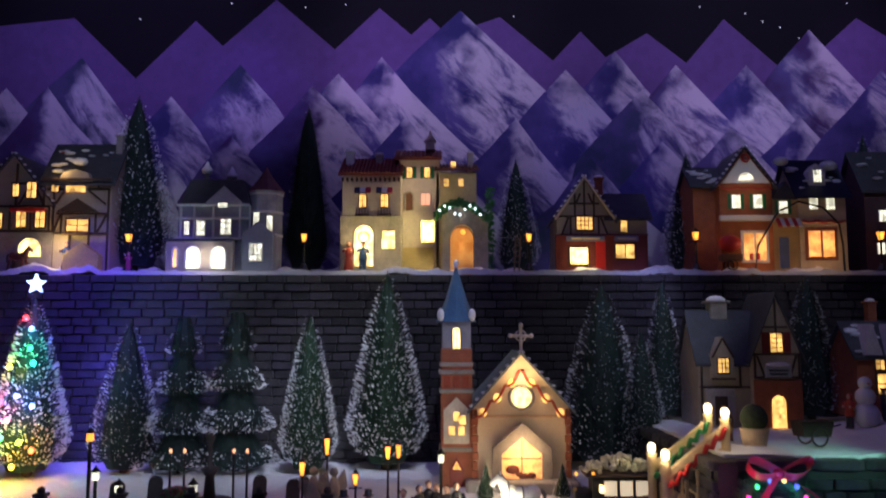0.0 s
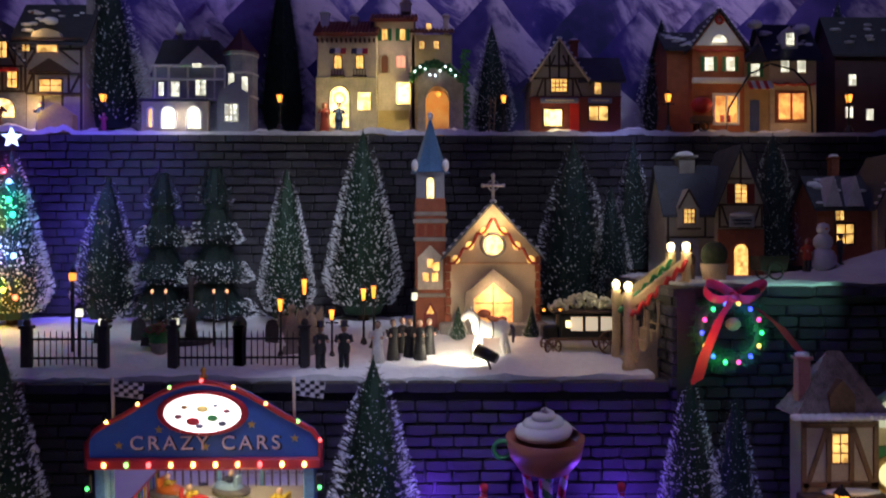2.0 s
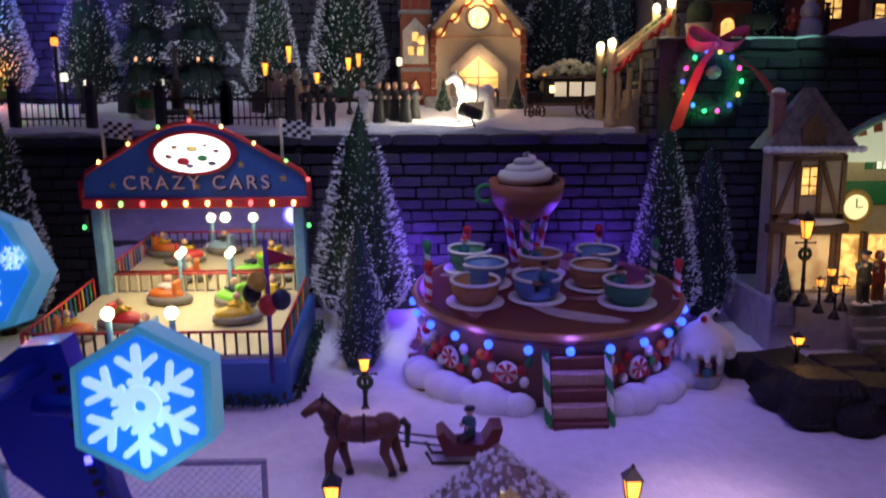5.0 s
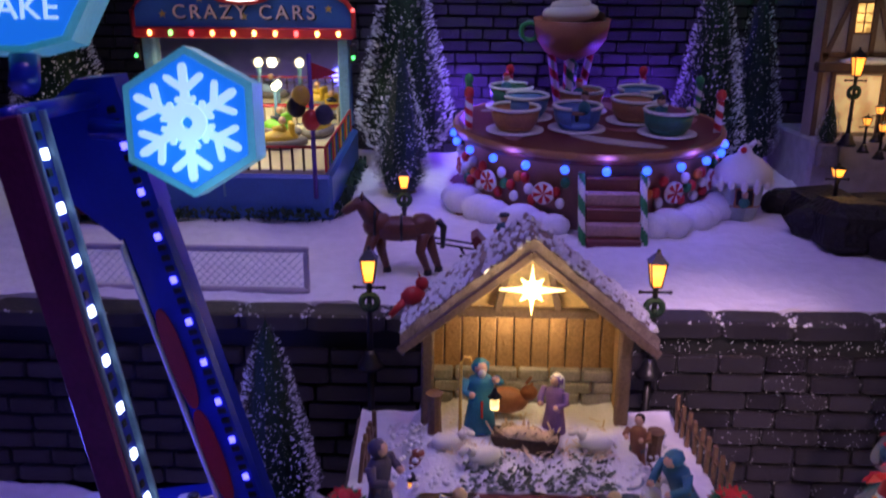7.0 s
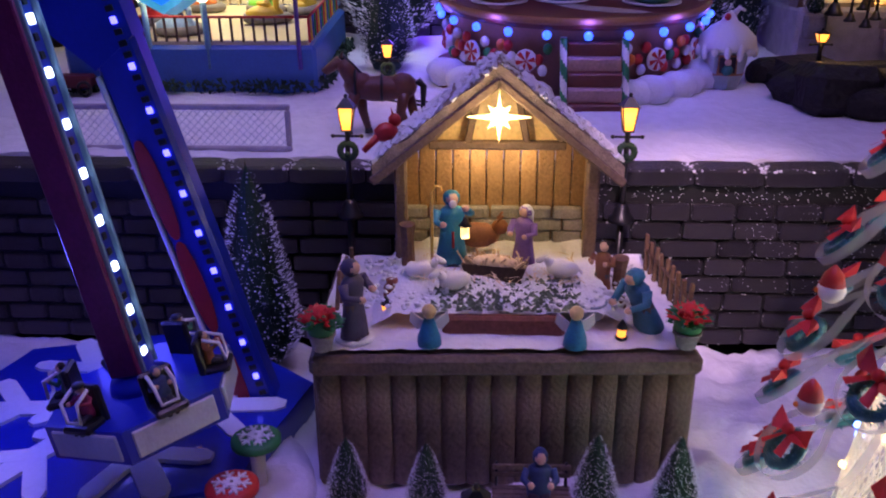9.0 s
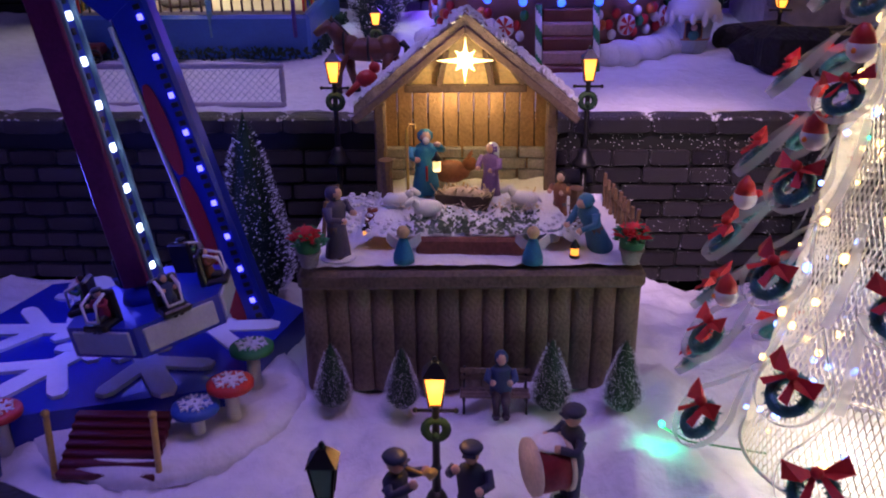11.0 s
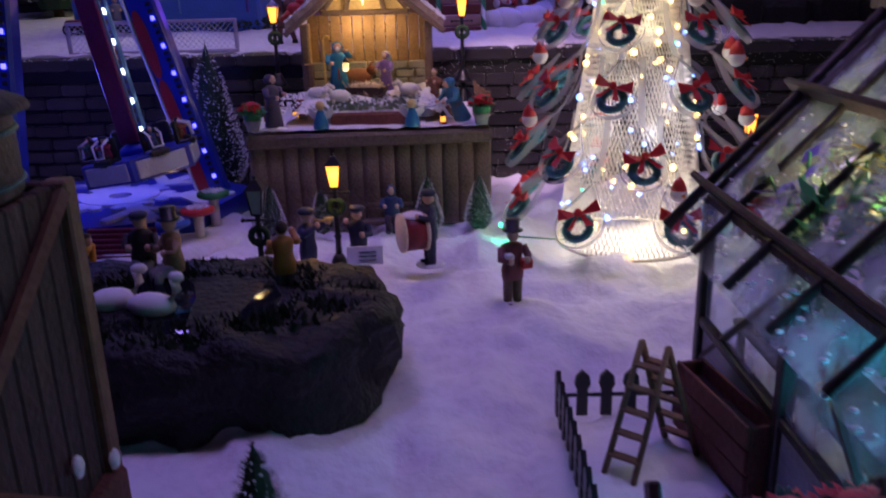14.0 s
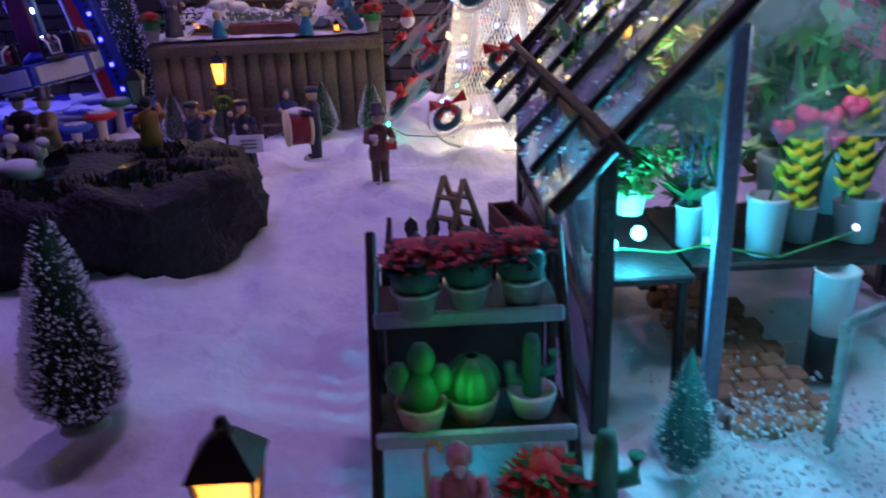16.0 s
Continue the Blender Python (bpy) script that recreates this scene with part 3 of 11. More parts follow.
# front
FR = "trees on the front snow"
place(slim, -0.122, 0.492, 0.0, 0.19, 0.95, 30, FR)
make_tree("bristle_tree", "dark green bottle-brush tree laden with snow on a round foot", 1.0, 0.27, 4600, 6200, 0.70, 31, NEEDLE, m=sized(pose(0.092, -0.266, 0.003), 0.096, 0.096, 0.100), thick=1.2)
for x, s in ((-0.022, 0.055), (0.030, 0.052), (0.140, 0.060), (0.193, 0.060)):
    place(slim, x, 0.312, 0.0, s, 1.3, x * 999, "small trees before the stage")
for t in (slim, dim, fir, plain):
    for o in (*t.children_recursive, t):
        bpy.data.objects.remove(o)

# ---- small kinds used all over ----
LAMPLIGHTS = []


def street_lamp(m, h=0.10, lit=True, light=0.0, wreath=True, group="street lamps"):
    root = thing("street_lamp", "black street lamp with a glowing amber lantern and a small wreath" if lit else "black unlit street lamp with clear lantern", "street lamp", m, group)
    part("base", B().lathe([(0.011, 0), (0.011, 0.003), (0.008, 0.006), (0.006, 0.012), (0.0035, 0.016)], n=12), BLACK, root)
    part("post", B().lathe([(0.003, 0.012), (0.0024, 0.03), (0.0036, 0.032), (0.0024, 0.035), (0.0022, h * 0.70), (0.0045, h * 0.715)], n=8), BLACK, root)
    part("crossbar", B().tube([(-0.012, 0, h * 0.67), (0.012, 0, h * 0.67)], 0.0011, 6).ball((-0.012, 0, h * 0.67), 0.0018, 6).ball((0.012, 0, h * 0.67), 0.0018, 6), BLACK, root)
    z0, z1 = h * 0.715, h * 0.90
    lan = B()
    for a in range(4):
        c, s = math.cos(a * 1.5708 + 0.785), math.sin(a * 1.5708 + 0.785)
        lan.tube([(0.0052 * c, 0.0052 * s, z0), (0.0088 * c, 0.0088 * s, z1)], 0.0007, 5)
    lan.box((0, 0, z0), (0.008, 0.008, 0.0012))
    part("lantern_frame", lan, BLACK, root)
    pane = B().add([(x * 0.0034, y * 0.0034, z0 + 0.001) for x, y in ((-1, -1), (1, -1), (1, 1), (-1, 1))] + [(x * 0.0058, y * 0.0058, z1 - 0.0005) for x, y in ((-1, -1), (1, -1), (1, 1), (-1, 1))], [(0, 1, 5, 4), (1, 2, 6, 5), (2, 3, 7, 6), (3, 0, 4, 7), (3, 2, 1, 0), (4, 5, 6, 7)])
    part("lantern_pane", pane, AMBER if lit else mat("clouded_pane", (0.5, 0.52, 0.55), 0.2, var=0.1, bump=0), root, "glowing amber pane" if lit else "clear unlit pane")
    cap = B().add([(x * 0.0075, y * 0.0075, z1) for x, y in ((-1, -1), (1, -1), (1, 1), (-1, 1))] + [(x * 0.002, y * 0.002, h * 0.97) for x, y in ((-1, -1), (1, -1), (1, 1), (-1, 1))], [(0, 1, 5, 4), (1, 2, 6, 5), (2, 3, 7, 6), (3, 0, 4, 7), (3, 2, 1, 0), (4, 5, 6, 7)])
    cap.tube([(0, 0, h * 0.97), (0, 0, h)], 0.0012, 6).ball((0, 0, h * 0.985), 0.0018, 6)
    part("lantern_cap", cap, BLACK, root)
    if wreath:
        part("wreath", B().ring((0, 0, h * 0.55), 0.0065, 0.0028, 14, 6, "y").ball((0, -0.004, h * 0.53), 0.0024, 6), [NEEDLE], root, "small dark green wreath")
    if lit and light:
        p = m.translation
        lamp("POINT", (p.x, p.y - 0.012, p.z + h * 0.8), light * 1.8, (1.0, 0.52, 0.16), 0.006)
    return root


HAIR = mat("dark_hair", (0.03, 0.018, 0.012), 0.6, var=0.3)


def cloth(c):
    key = "painted_cloth_%d_%d_%d" % tuple(int(v * 99) for v in c)
    return mat(key, c, 0.55, var=0.25, scale=260, bump=0.25)


def figurine(name, label, m, h, coat, legs=(0.03, 0.03, 0.04), hat=None, robe=False, arms=((0.5, 0.3), (0.5, 0.3)), seated=False, extra=None, group="", base=True, wide=1.0):
    """A painted resin figurine as one plain mesh: coat, legs, head, arms and hat."""
    b, u = B(), h / 7.0
    if base:
        b.slot = 4
        b.lathe([(1.35 * u, 0), (1.3 * u, 0.18 * u), (0.9 * u, 0.25 * u)], n=12)
    b.slot = 1
    z0 = 0.2 * u
    if seated:
        for s in (-1, 1):
            b.tube([(s * 0.42 * u, -1.5 * u, z0), (s * 0.42 * u, -1.4 * u, 1.6 * u), (s * 0.4 * u, 0, 1.9 * u)], 0.4 * u, 7, 0.5 * u)
            b.box((s * 0.42 * u, -1.75 * u, z0 + 0.15 * u), (0.5 * u, 0.9 * u, 0.35 * u), 0.1 * u)
        zc = 1.6 * u
    else:
        for s in (-1, 1):
            b.tube([(s * 0.45 * u, 0, z0), (s * 0.42 * u, 0, 1.7 * u), (s * 0.35 * u, 0, 3.3 * u)], 0.36 * u, 7, 0.5 * u)
            b.box((s * 0.45 * u, -0.25 * u, z0 + 0.12 * u), (0.5 * u, 1.0 * u, 0.35 * u), 0.1 * u)
        zc = 0.35 * u if robe else 2.5 * u
    b.slot = 0
    top = 5.7 * u if not seated else 4.5 * u
    n = 12
    prof = [(1.15 if robe else 0.92, 0.0), (1.0, 0.25), (0.78, 0.55), (0.95, 0.86), (0.72, 0.95), (0.3, 1.0)]
    vs = [(r * u * math.cos(6.28319 * k / n), r * u * 0.72 * math.sin(6.28319 * k / n), zc + (top - zc) * f) for r, f in prof for k in range(n)]
    b.add(vs, [(i * n + k, i * n + (k + 1) % n, (i + 1) * n + (k + 1) % n, (i + 1) * n + k) for i in range(len(prof) - 1) for k in range(n)] + [tuple(range(n))[::-1], tuple(range(5 * n, 6 * n))], True)
    for s, (f, lift) in zip((-1, 1), arms):
        sh = (s * 0.95 * u, 0, top - 0.45 * u)
        el = (s * 1.25 * u, -0.5 * u * f, top - 1.6 * u + lift * u)
        hd = (s * 0.75 * u, -1.4 * u * f - 0.2 * u, top - 2.0 * u + lift * 2.4 * u)
        b.slot = 0
        b.tube([sh, el, hd], 0.36 * u, 7, 0.27 * u)
        b.slot = 2
        b.ball(hd, 0.3 * u, 6)
    b.slot = 2
    b.ball((0, -0.05 * u, top + 0.62 * u), 0.55 * u, 9, (0.9, 1, 1.1))
    b.slot = 3
    if hat == "top":
        b.lathe([(0.85 * u, 0), (0.85 * u, 0.1 * u), (0.55 * u, 0.14 * u), (0.58 * u, 0.95 * u), (0.1 * u, 0.97 * u)], (0, 0, top + 0.95 * u), 12)
    elif hat == "cap":
        b.lathe([(0.62 * u, 0), (0.75 * u, 0.25 * u), (0.6 * u, 0.45 * u), (0.1 * u, 0.5 * u)], (0, 0, top + 0.85 * u), 12)
        b.box((0, -0.6 * u, top + 0.9 * u), (0.8 * u, 0.5 * u, 0.1 * u), 0.04 * u)
    elif hat == "hood":
        b.ball((0, 0.15 * u, top + 0.62 * u), 0.68 * u, 9, (0.95, 0.95, 1.1))
    else:
        b.ball((0, 0.12 * u, top + 0.75 * u), 0.57 * u, 8, (0.95, 0.95, 1.0))
    if extra:
        extra(b, u, top)
    if wide != 1.0:
        b.v = [(p[0] * wide, p[1] * wide, p[2]) for p in b.v]
    hatm = {"top": BLACK, "cap": NAVY, "hood": cloth(coat)}.get(hat, HAIR)
    return solid(name, b, [cloth(coat), cloth(legs), SKIN, hatm, CRUST, GOLD, REDP, WHITEP], label, "figurine", m, group)


def pot_plant(m, bloom, label, h=0.03, potm=None, leafm=None):
    root = thing("potted_flower", label, "flower pot", m)
    part("pot", B().lathe([(h * 0.20, 0), (h * 0.28, h * 0.32), (h * 0.32, h * 0.34), (h * 0.32, h * 0.40), (h * 0.24, h * 0.38)], n=12), potm or STONE, root)
    rnd = random.Random(int(abs(m.translation.x) * 9999) + 3)
    leaf, petal = B(), B()
    for i in range(120):
        a, e = rnd.random() * 6.283, rnd.uniform(0.0, 1.2)
        r = h * rnd.uniform(0.34, 0.46)
        c = Vector((math.cos(a) * math.cos(e) * r, math.sin(a) * math.cos(e) * r, h * 0.60 + math.sin(e) * r * 0.9))
        d = Vector((math.cos(a), math.sin(a), 0.3)) * h * 0.115
        q = Vector((-math.sin(a), math.cos(a), rnd.uniform(-0.5, 0.5))) * h * 0.062
        (leaf if (i % 3 == 0 or e < 0.25) else petal).add([c - d, c + q, c + d, c - q, c + Vector((0, 0, h * 0.05))], [(0, 1, 4), (1, 2, 4), (2, 3, 4), (3, 0, 4), (3, 2, 1, 0)])
    leaf.ball((0, 0, h * 0.55), h * 0.33, 8)
    petal.ball((0, 0, h * 0.78), h * 0.26, 8)
    part("leaf", leaf, leafm or GREENP, root)
    part("bloom", petal, bloom, root)
    return root


# ---- stage with the nativity ----
PLANK = mat("weathered_plank", (0.19, 0.14, 0.10), 0.75, var=0.45, scale=110, bump=0.7, each=0.25)
BARNW = mat("barn_wood", (0.34, 0.20, 0.10), 0.7, var=0.35, scale=140, bump=0.5, each=0.15)
BEAM = mat("grey_brown_beam", (0.17, 0.11, 0.09), 0.75, var=0.35, scale=140, bump=0.5)
THATCH = mat("snowy_thatch", (0.33, 0.25, 0.22), 0.95, var=0.6, scale=330, bump=1.0)
stage = thing("wooden_stage", "weathered wooden stage with a fluted plank front and snow on top", "stage", pose(0.081, 0.338, 0, 0, 0, 2))
SW = 0.256
part("deck", B().box((0, 0.082, 0.094), (SW, 0.172, 0.014), 0.003), PLANK, stage)
b = B()
vs, nx, ny = [], 40, 26
for j in range(ny + 1):
    for i in range(nx + 1):
        x, y = -SW / 2 + 0.004 + (SW - 0.008) * i / nx, 0.002 + 0.16 * j / ny
        vs.append((x, y, 0.1035 + 0.004 * abs(fbm(x, y, 60, 2)) + 0.002 * min(1, j / 6)))
b.add(vs, [(j * (nx + 1) + i, j * (nx + 1) + i + 1, (j + 1) * (nx + 1) + i + 1, (j + 1) * (nx + 1) + i) for j in range(ny) for i in range(nx)], True)
part("snow_cover", b, SNOW, stage, "white cotton snow cover")
rng = random.Random(3)
for i in range(15):
    w = (SW - 0.006) / 15
    part("plank", B().lathe([(w * 0.54, 0), (w * 0.54, 0.088)], (0, 0, 0), 10), PLANK, stage, "", sized(pose(-SW / 2 + 0.003 + w * (i + 0.5), 0.004, 0), 1, 0.5, 1))
part("side_panel", B().box((-SW / 2 + 0.004, 0.085, 0.044), (0.006, 0.16, 0.088), 0.001), PLANK, stage)
part("side_panel", B().box((SW / 2 - 0.004, 0.085, 0.044), (0.006, 0.16, 0.088), 0.001), PLANK, stage)

ST = 0.105
manger = thing("snowy_garden", "low snowy garden base of the nativity with a brick front edge", "base", pose(0.078, 0.36, ST))
part("brick_edge", B().box((0.002, 0.002, 0.006), (0.082, 0.008, 0.014), 0.002), mat("red_earth", (0.20, 0.07, 0.05), 0.8, var=0.4), manger)
b, vs = B(), []
for j in range(17):
    for i in range(29):
        x, y = -0.09 + 0.18 * i / 28, 0.004 + 0.105 * j / 16
        edge = min(1.0, (0.0905 - abs(x)) / 0.02)
        vs.append((x, y, (0.014 + 0.016 * min(1, j / 7)) * max(0.02, edge) + 0.004 * fbm(x, y, 70, 6)))
b.add(vs, [(j * 29 + i, j * 29 + i + 1, (j + 1) * 29 + i + 1, (j + 1) * 29 + i) for j in range(16) for i in range(28)], True)
part("snow_mound", b, CRUST, manger)
grass = B()
for i in range(420):
    x, y = rng.uniform(-0.045, 0.055), rng.uniform(0.003, 0.04)
    z, s = 0.014 + y * 0.25, rng.uniform(0.0012, 0.003)
    grass.add([(x - s, y, z), (x + s, y, z), (x + rng.uniform(-s, s), y - s, z + s * 1.8)], [(0, 1, 2)])
tagged(part("frosty_grass", grass, mat("frosty_grass", (0.30, 0.36, 0.30), 0.9, var=0.7, scale=500, bump=0), manger, "frosted green tufts"), kind="stuff")

SZ = ST + 0.03
stable = thing("nativity_stable", "open wooden stable with a snowy thatched gable roof", "stable", pose(0.0755, 0.43, SZ))
for i in range(11):
    part("wall_plank", B().box((-0.064 + i * 0.0128, 0.036, 0.038), (0.0121, 0.004, 0.084), 0.0008), BARNW, stable)
b = B()
for j in range(3):
    for i in range(6):
        part("stone", B().box((-0.062 + i * 0.0235 + (j % 2) * 0.008, 0.031, 0.004 + j * 0.0095), (0.022, 0.008, 0.0088), 0.0012), STONE, stable)
for s in (-1, 1):
    part("post", B().box((s * 0.0685, 0.0, 0.034), (0.009, 0.009, 0.075), 0.0015), BEAM, stable)
    part("side_wall", B().box((s * 0.069, 0.018, 0.034), (0.004, 0.032, 0.075), 0.0008), BARNW, stable)
part("tie_beam", B().box((0, -0.001, 0.083), (0.096, 0.007, 0.006), 0.001), BEAM, stable)
for x, r in ((-0.018, 12), (0.018, -12), (-0.036, 40), (0.036, -40)):
    part("strut", B().box((x, -0.001, 0.098), (0.005, 0.006, 0.03), 0.0008, (0, r, 0)), BEAM, stable)
part("lit_panel", B().prism([(-0.05, 0.085), (0.05, 0.085), (0, 0.125)], 0.006, 0.008), mat("warm_panel", (0.75, 0.55, 0.3), 0.6), stable)
for s in (-1, 1):
    roof, vs = B(), []
    for j in range(9):
        for i in range(15):
            u, v = i / 14, j / 8
            x, y = s * 0.086 * u, -0.022 + 0.068 * v
            vs.append((x, y, 0.138 - 0.068 * u + 0.003 * fbm(x, y, 90, 4) + 0.0035))
    top = [(j * 15 + i, j * 15 + i + 1, (j + 1) * 15 + i + 1, (j + 1) * 15 + i) for j in range(8) for i in range(14)]
    top = top if s > 0 else [f[::-1] for f in top]
    roof.add(vs, top, True)
    low = [(x, y, z - 0.010) for x, y, z in vs]
    roof.add(low, [f[::-1] for f in top], True)
    rim = [i for i in range(15)] + [j * 15 + 14 for j in range(1, 9)] + [8 * 15 + i for i in range(13, -1, -1)] + [j * 15 for j in range(7, 0, -1)]
    e = len(rim)
    q = [(i, i + e, (i + 1) % e + e, (i + 1) % e) for i in range(e)]
    roof.add([vs[i] for i in rim] + [low[i] for i in rim], q if s > 0 else [f[::-1] for f in q])
    part("roof", roof, THATCH, stable, "thatched roof slope dusted with snow")
    part("bargeboard", B().box((s * 0.043, -0.0215, 0.096), (0.112, 0.004, 0.006), 0.001, (0, s * 38.5, 0)), BEAM, stable)
rsn = B()
for i in range(700):
    u, v, sd = rng.random() ** 0.8, rng.random(), rng.choice((-1, 1))
    r = rng.uniform(0.0006, 0.0022)
    rsn.box((sd * 0.086 * u, -0.022 + 0.068 * v, 0.138 - 0.068 * u + 0.0050), (r * 2, r * 1.6, r), 0, (rng.uniform(-30, 30), sd * 38, rng.uniform(0, 90)))
tagged(part("roof_snow", rsn, CRUST, stable, "crusted snow flecks on the thatch"), kind="stuff")
star = thing("gable_star", "glowing yellow star hung on the stable gable", "star", sized(pose(0.0755, 0.4035, SZ + 0.108), 0.82))
b = B()
poly = []
for i in range(16):
    a = 6.28319 * i / 16
    r = (0.026 if i % 8 == 4 else 0.021 if i % 4 == 0 else 0.013) if i % 2 == 0 else 0.006
    poly.append((r * math.sin(a), r * math.cos(a)))
b.prism(poly, -0.002, 0.002)
part("star_body", b, glow("warm_star", (1.0, 0.74, 0.30), 4.0), star)
part("star_lamp", B().ball((0, -0.003, 0.001), 0.007, 10), glow("star_core", (1.0, 0.86, 0.5), 25.0), star)
lamp("POINT", (0.0755, 0.385, SZ + 0.100), 0.10, (1.0, 0.68, 0.30), 0.008)
lamp("POINT", (0.060, 0.448, SZ + 0.070), 0.045, (1.0, 0.70, 0.34), 0.008)
lamp("POINT", (0.095, 0.448, SZ + 0.070), 0.035, (1.0, 0.70, 0.34), 0.008)


def sheep(m):
    b = B().ball((0, 0, 0.0125), 0.0075, 14, (1.55, 0.85, 0.88))
    b.v = [(x, y * (1 + 0.15 * fbm(x, z, 260, 3)), z + 0.0022 * fbm(x, y, 260, 1)) for x, y, z in b.v]
    b.tube([(0.008, 0, 0.015), (0.012, 0, 0.0195)], 0.0036, 8, 0.0028)
    b.tube([(0.011, 0, 0.0205), (0.0165, 0, 0.0175), (0.0185, 0, 0.0165)], 0.0030, 8, 0.0016)
    for y in (-1, 1):
        b.ball((0.0115, y * 0.0034, 0.0208), 0.0016, 6, (0.6, 1.6, 0.7))
        for x in (-0.0075, 0.0065):
            b.tube([(x, y * 0.003, 0), (x + 0.0008, y * 0.003, 0.009)], 0.0011, 6, 0.0017)
    b.tube([(-0.011, 0, 0.014), (-0.0135, 0, 0.010)], 0.0014, 6, 0.001)
    return solid("sheep_figurine", b, WHITEP, "white resin sheep standing in the snow", "figurine", m, "sheep of the nativity")


sheep(pose(0.022, 0.398, SZ - 0.012, 0, 0, 10))
sheep(pose(0.047, 0.385, SZ - 0.014, 0, 0, 200))
sheep(pose(0.122, 0.398, SZ - 0.010, 0, 0, 170))
TEAL, PURPLE = (0.02, 0.20, 0.34), (0.22, 0.12, 0.36)
crook = lambda b, u, top: (b.use(5), b.tube([(-1.5 * u, -0.9 * u, 0.2 * u), (-1.5 * u, -0.9 * u, top + 1.6 * u), (-1.3 * u, -0.9 * u, top + 2.2 * u), (-0.9 * u, -0.9 * u, top + 2.1 * u), (-0.85 * u, -0.9 * u, top + 1.7 * u)], 0.12 * u, 5))


def veil(b, u, top):
    b.use(7).ball((0, 0.22 * u, top + 0.62 * u), 0.74 * u, 10, (0.85, 0.9, 1.1))
    b.tube([(0, 0.45 * u, top + 0.5 * u), (0, 0.6 * u, top - 1.2 * u)], 0.6 * u, 8, 0.5 * u)


def beard(b, u, top):
    crook(b, u, top)
    b.use(7).ball((0, -0.45 * u, top + 0.30 * u), 0.36 * u, 8, (0.8, 0.7, 1.2))
    b.use(6).tube([(0.0, -0.55 * u, top - 2.3 * u), (0.0, -0.7 * u, top - 3.8 * u)], 0.09 * u, 5)


figurine("shepherd_figurine", "standing figurine in a blue robe holding a crook", pose(0.044, 0.416, SZ - 0.002, 0, 0, 10), 0.055, TEAL, TEAL, "hood", True, ((0.4, 0.2), (0.8, 0.9)), extra=beard, base=False, wide=1.3)
figurine("kneeling_figurine", "kneeling figurine in a purple robe and pale veil", pose(0.096, 0.420, SZ - 0.004, 0, 0, -35), 0.045, PURPLE, PURPLE, "hood", True, ((0.7, 0.12), (0.7, 0.12)), base=False, wide=1.25, extra=veil)
figurine("shepherd_figurine", "dark-cloaked standing figurine on the stage edge", pose(-0.019, 0.352, ST, 0, 0, 60), 0.056, (0.06, 0.05, 0.10), (0.08, 0.05, 0.05), "hood", True, ((0.8, 0.2), (0.6, 0.3)), wide=1.25)
figurine("kneeling_figurine", "kneeling blue-robed figurine bowing to the manger", pose(0.180, 0.372, ST, 24, 0, -60), 0.050, (0.03, 0.16, 0.28), (0.1, 0.1, 0.1), "hood", True, ((0.9, 0.3), (0.9, 0.3)), base=False, wide=1.5)
figurine("shepherd_figurine", "brown-robed figurine carrying a lamb", pose(0.150, 0.398, ST + 0.008, 0, 0, -30), 0.046, (0.24, 0.10, 0.05), (0.1, 0.1, 0.1), None, True, ((0.9, 0.5), (0.9, 0.5)), base=False)
for x in (0.031, 0.126):
    b = B().lathe([(0.008, 0), (0.0075, 0.006), (0.0035, 0.018), (0.001, 0.020)], n=12)
    b.slot = 1
    b.ball((0, 0, 0.0235), 0.0050, 9)
    b.slot = 2
    for s in (-1, 1):
        b.prism([(0, 0.012), (s * 0.012, 0.022), (s * 0.013, 0.015), (s * 0.008, 0.009)], 0.003, 0.0045)
    solid("angel_figurine", b, [cloth(TEAL), mat("blond_hair", (0.62, 0.46, 0.2), 0.5), WHITEP], "small blue angel figurine with white wings", "figurine", pose(x, 0.345, ST, 0, 0, 0), "pair of angels")
crib = thing("manger", "dark wooden manger heaped with pale straw", "manger", pose(0.075, 0.402, SZ - 0.008, 0, 0, -12))
part("trough", B().prism([(-0.019, 0.002), (0.019, 0.002), (0.023, 0.013), (-0.023, 0.013)], -0.008, 0.008), mat("dark_trough", (0.06, 0.035, 0.025), 0.8, var=0.4), crib)
b = B()
for i in range(60):
    x, y = rng.uniform(-0.021, 0.021), rng.uniform(-0.008, 0.008)
    b.tube([(x, y, 0.012), (x + rng.uniform(-0.008, 0.008), y + rng.uniform(-0.006, 0.006), 0.014 + rng.random() * 0.006)], 0.0008, 4)
b.ball((0, 0, 0.012), 0.014, 10, (1.4, 0.6, 0.45))
part("straw", b, mat("pale_straw", (0.62, 0.48, 0.30), 0.9, var=0.3), crib)
cow = B().ball((0, 0, 0.013), 0.012, 10, (1.4, 0.8, 0.8)).ball((0.016, -0.002, 0.020), 0.006, 8, (1.1, 0.8, 1.0)).tube([(0.014, -0.006, 0.025), (0.018, -0.007, 0.03)], 0.001, 5).tube([(0.014, 0.002, 0.025), (0.018, 0.003, 0.03)], 0.001, 5)
solid("ox_figurine", cow, mat("ox_brown", (0.28, 0.10, 0.04), 0.6), "reddish brown resin ox lying by the manger", "figurine", pose(0.063, 0.437, SZ, 0, 0, 0))
hl = thing("hand_lantern", "small glowing lantern held out by the shepherd", "lantern", pose(0.0535, 0.404, SZ + 0.022))
part("lantern_pane", B().box((0, 0, 0.005), (0.006, 0.006, 0.009), 0.001), WARMHI, hl)
part("lantern_cap", B().lathe([(0.005, 0.0095), (0.002, 0.013), (0.001, 0.016)], n=8), BLACK, hl)
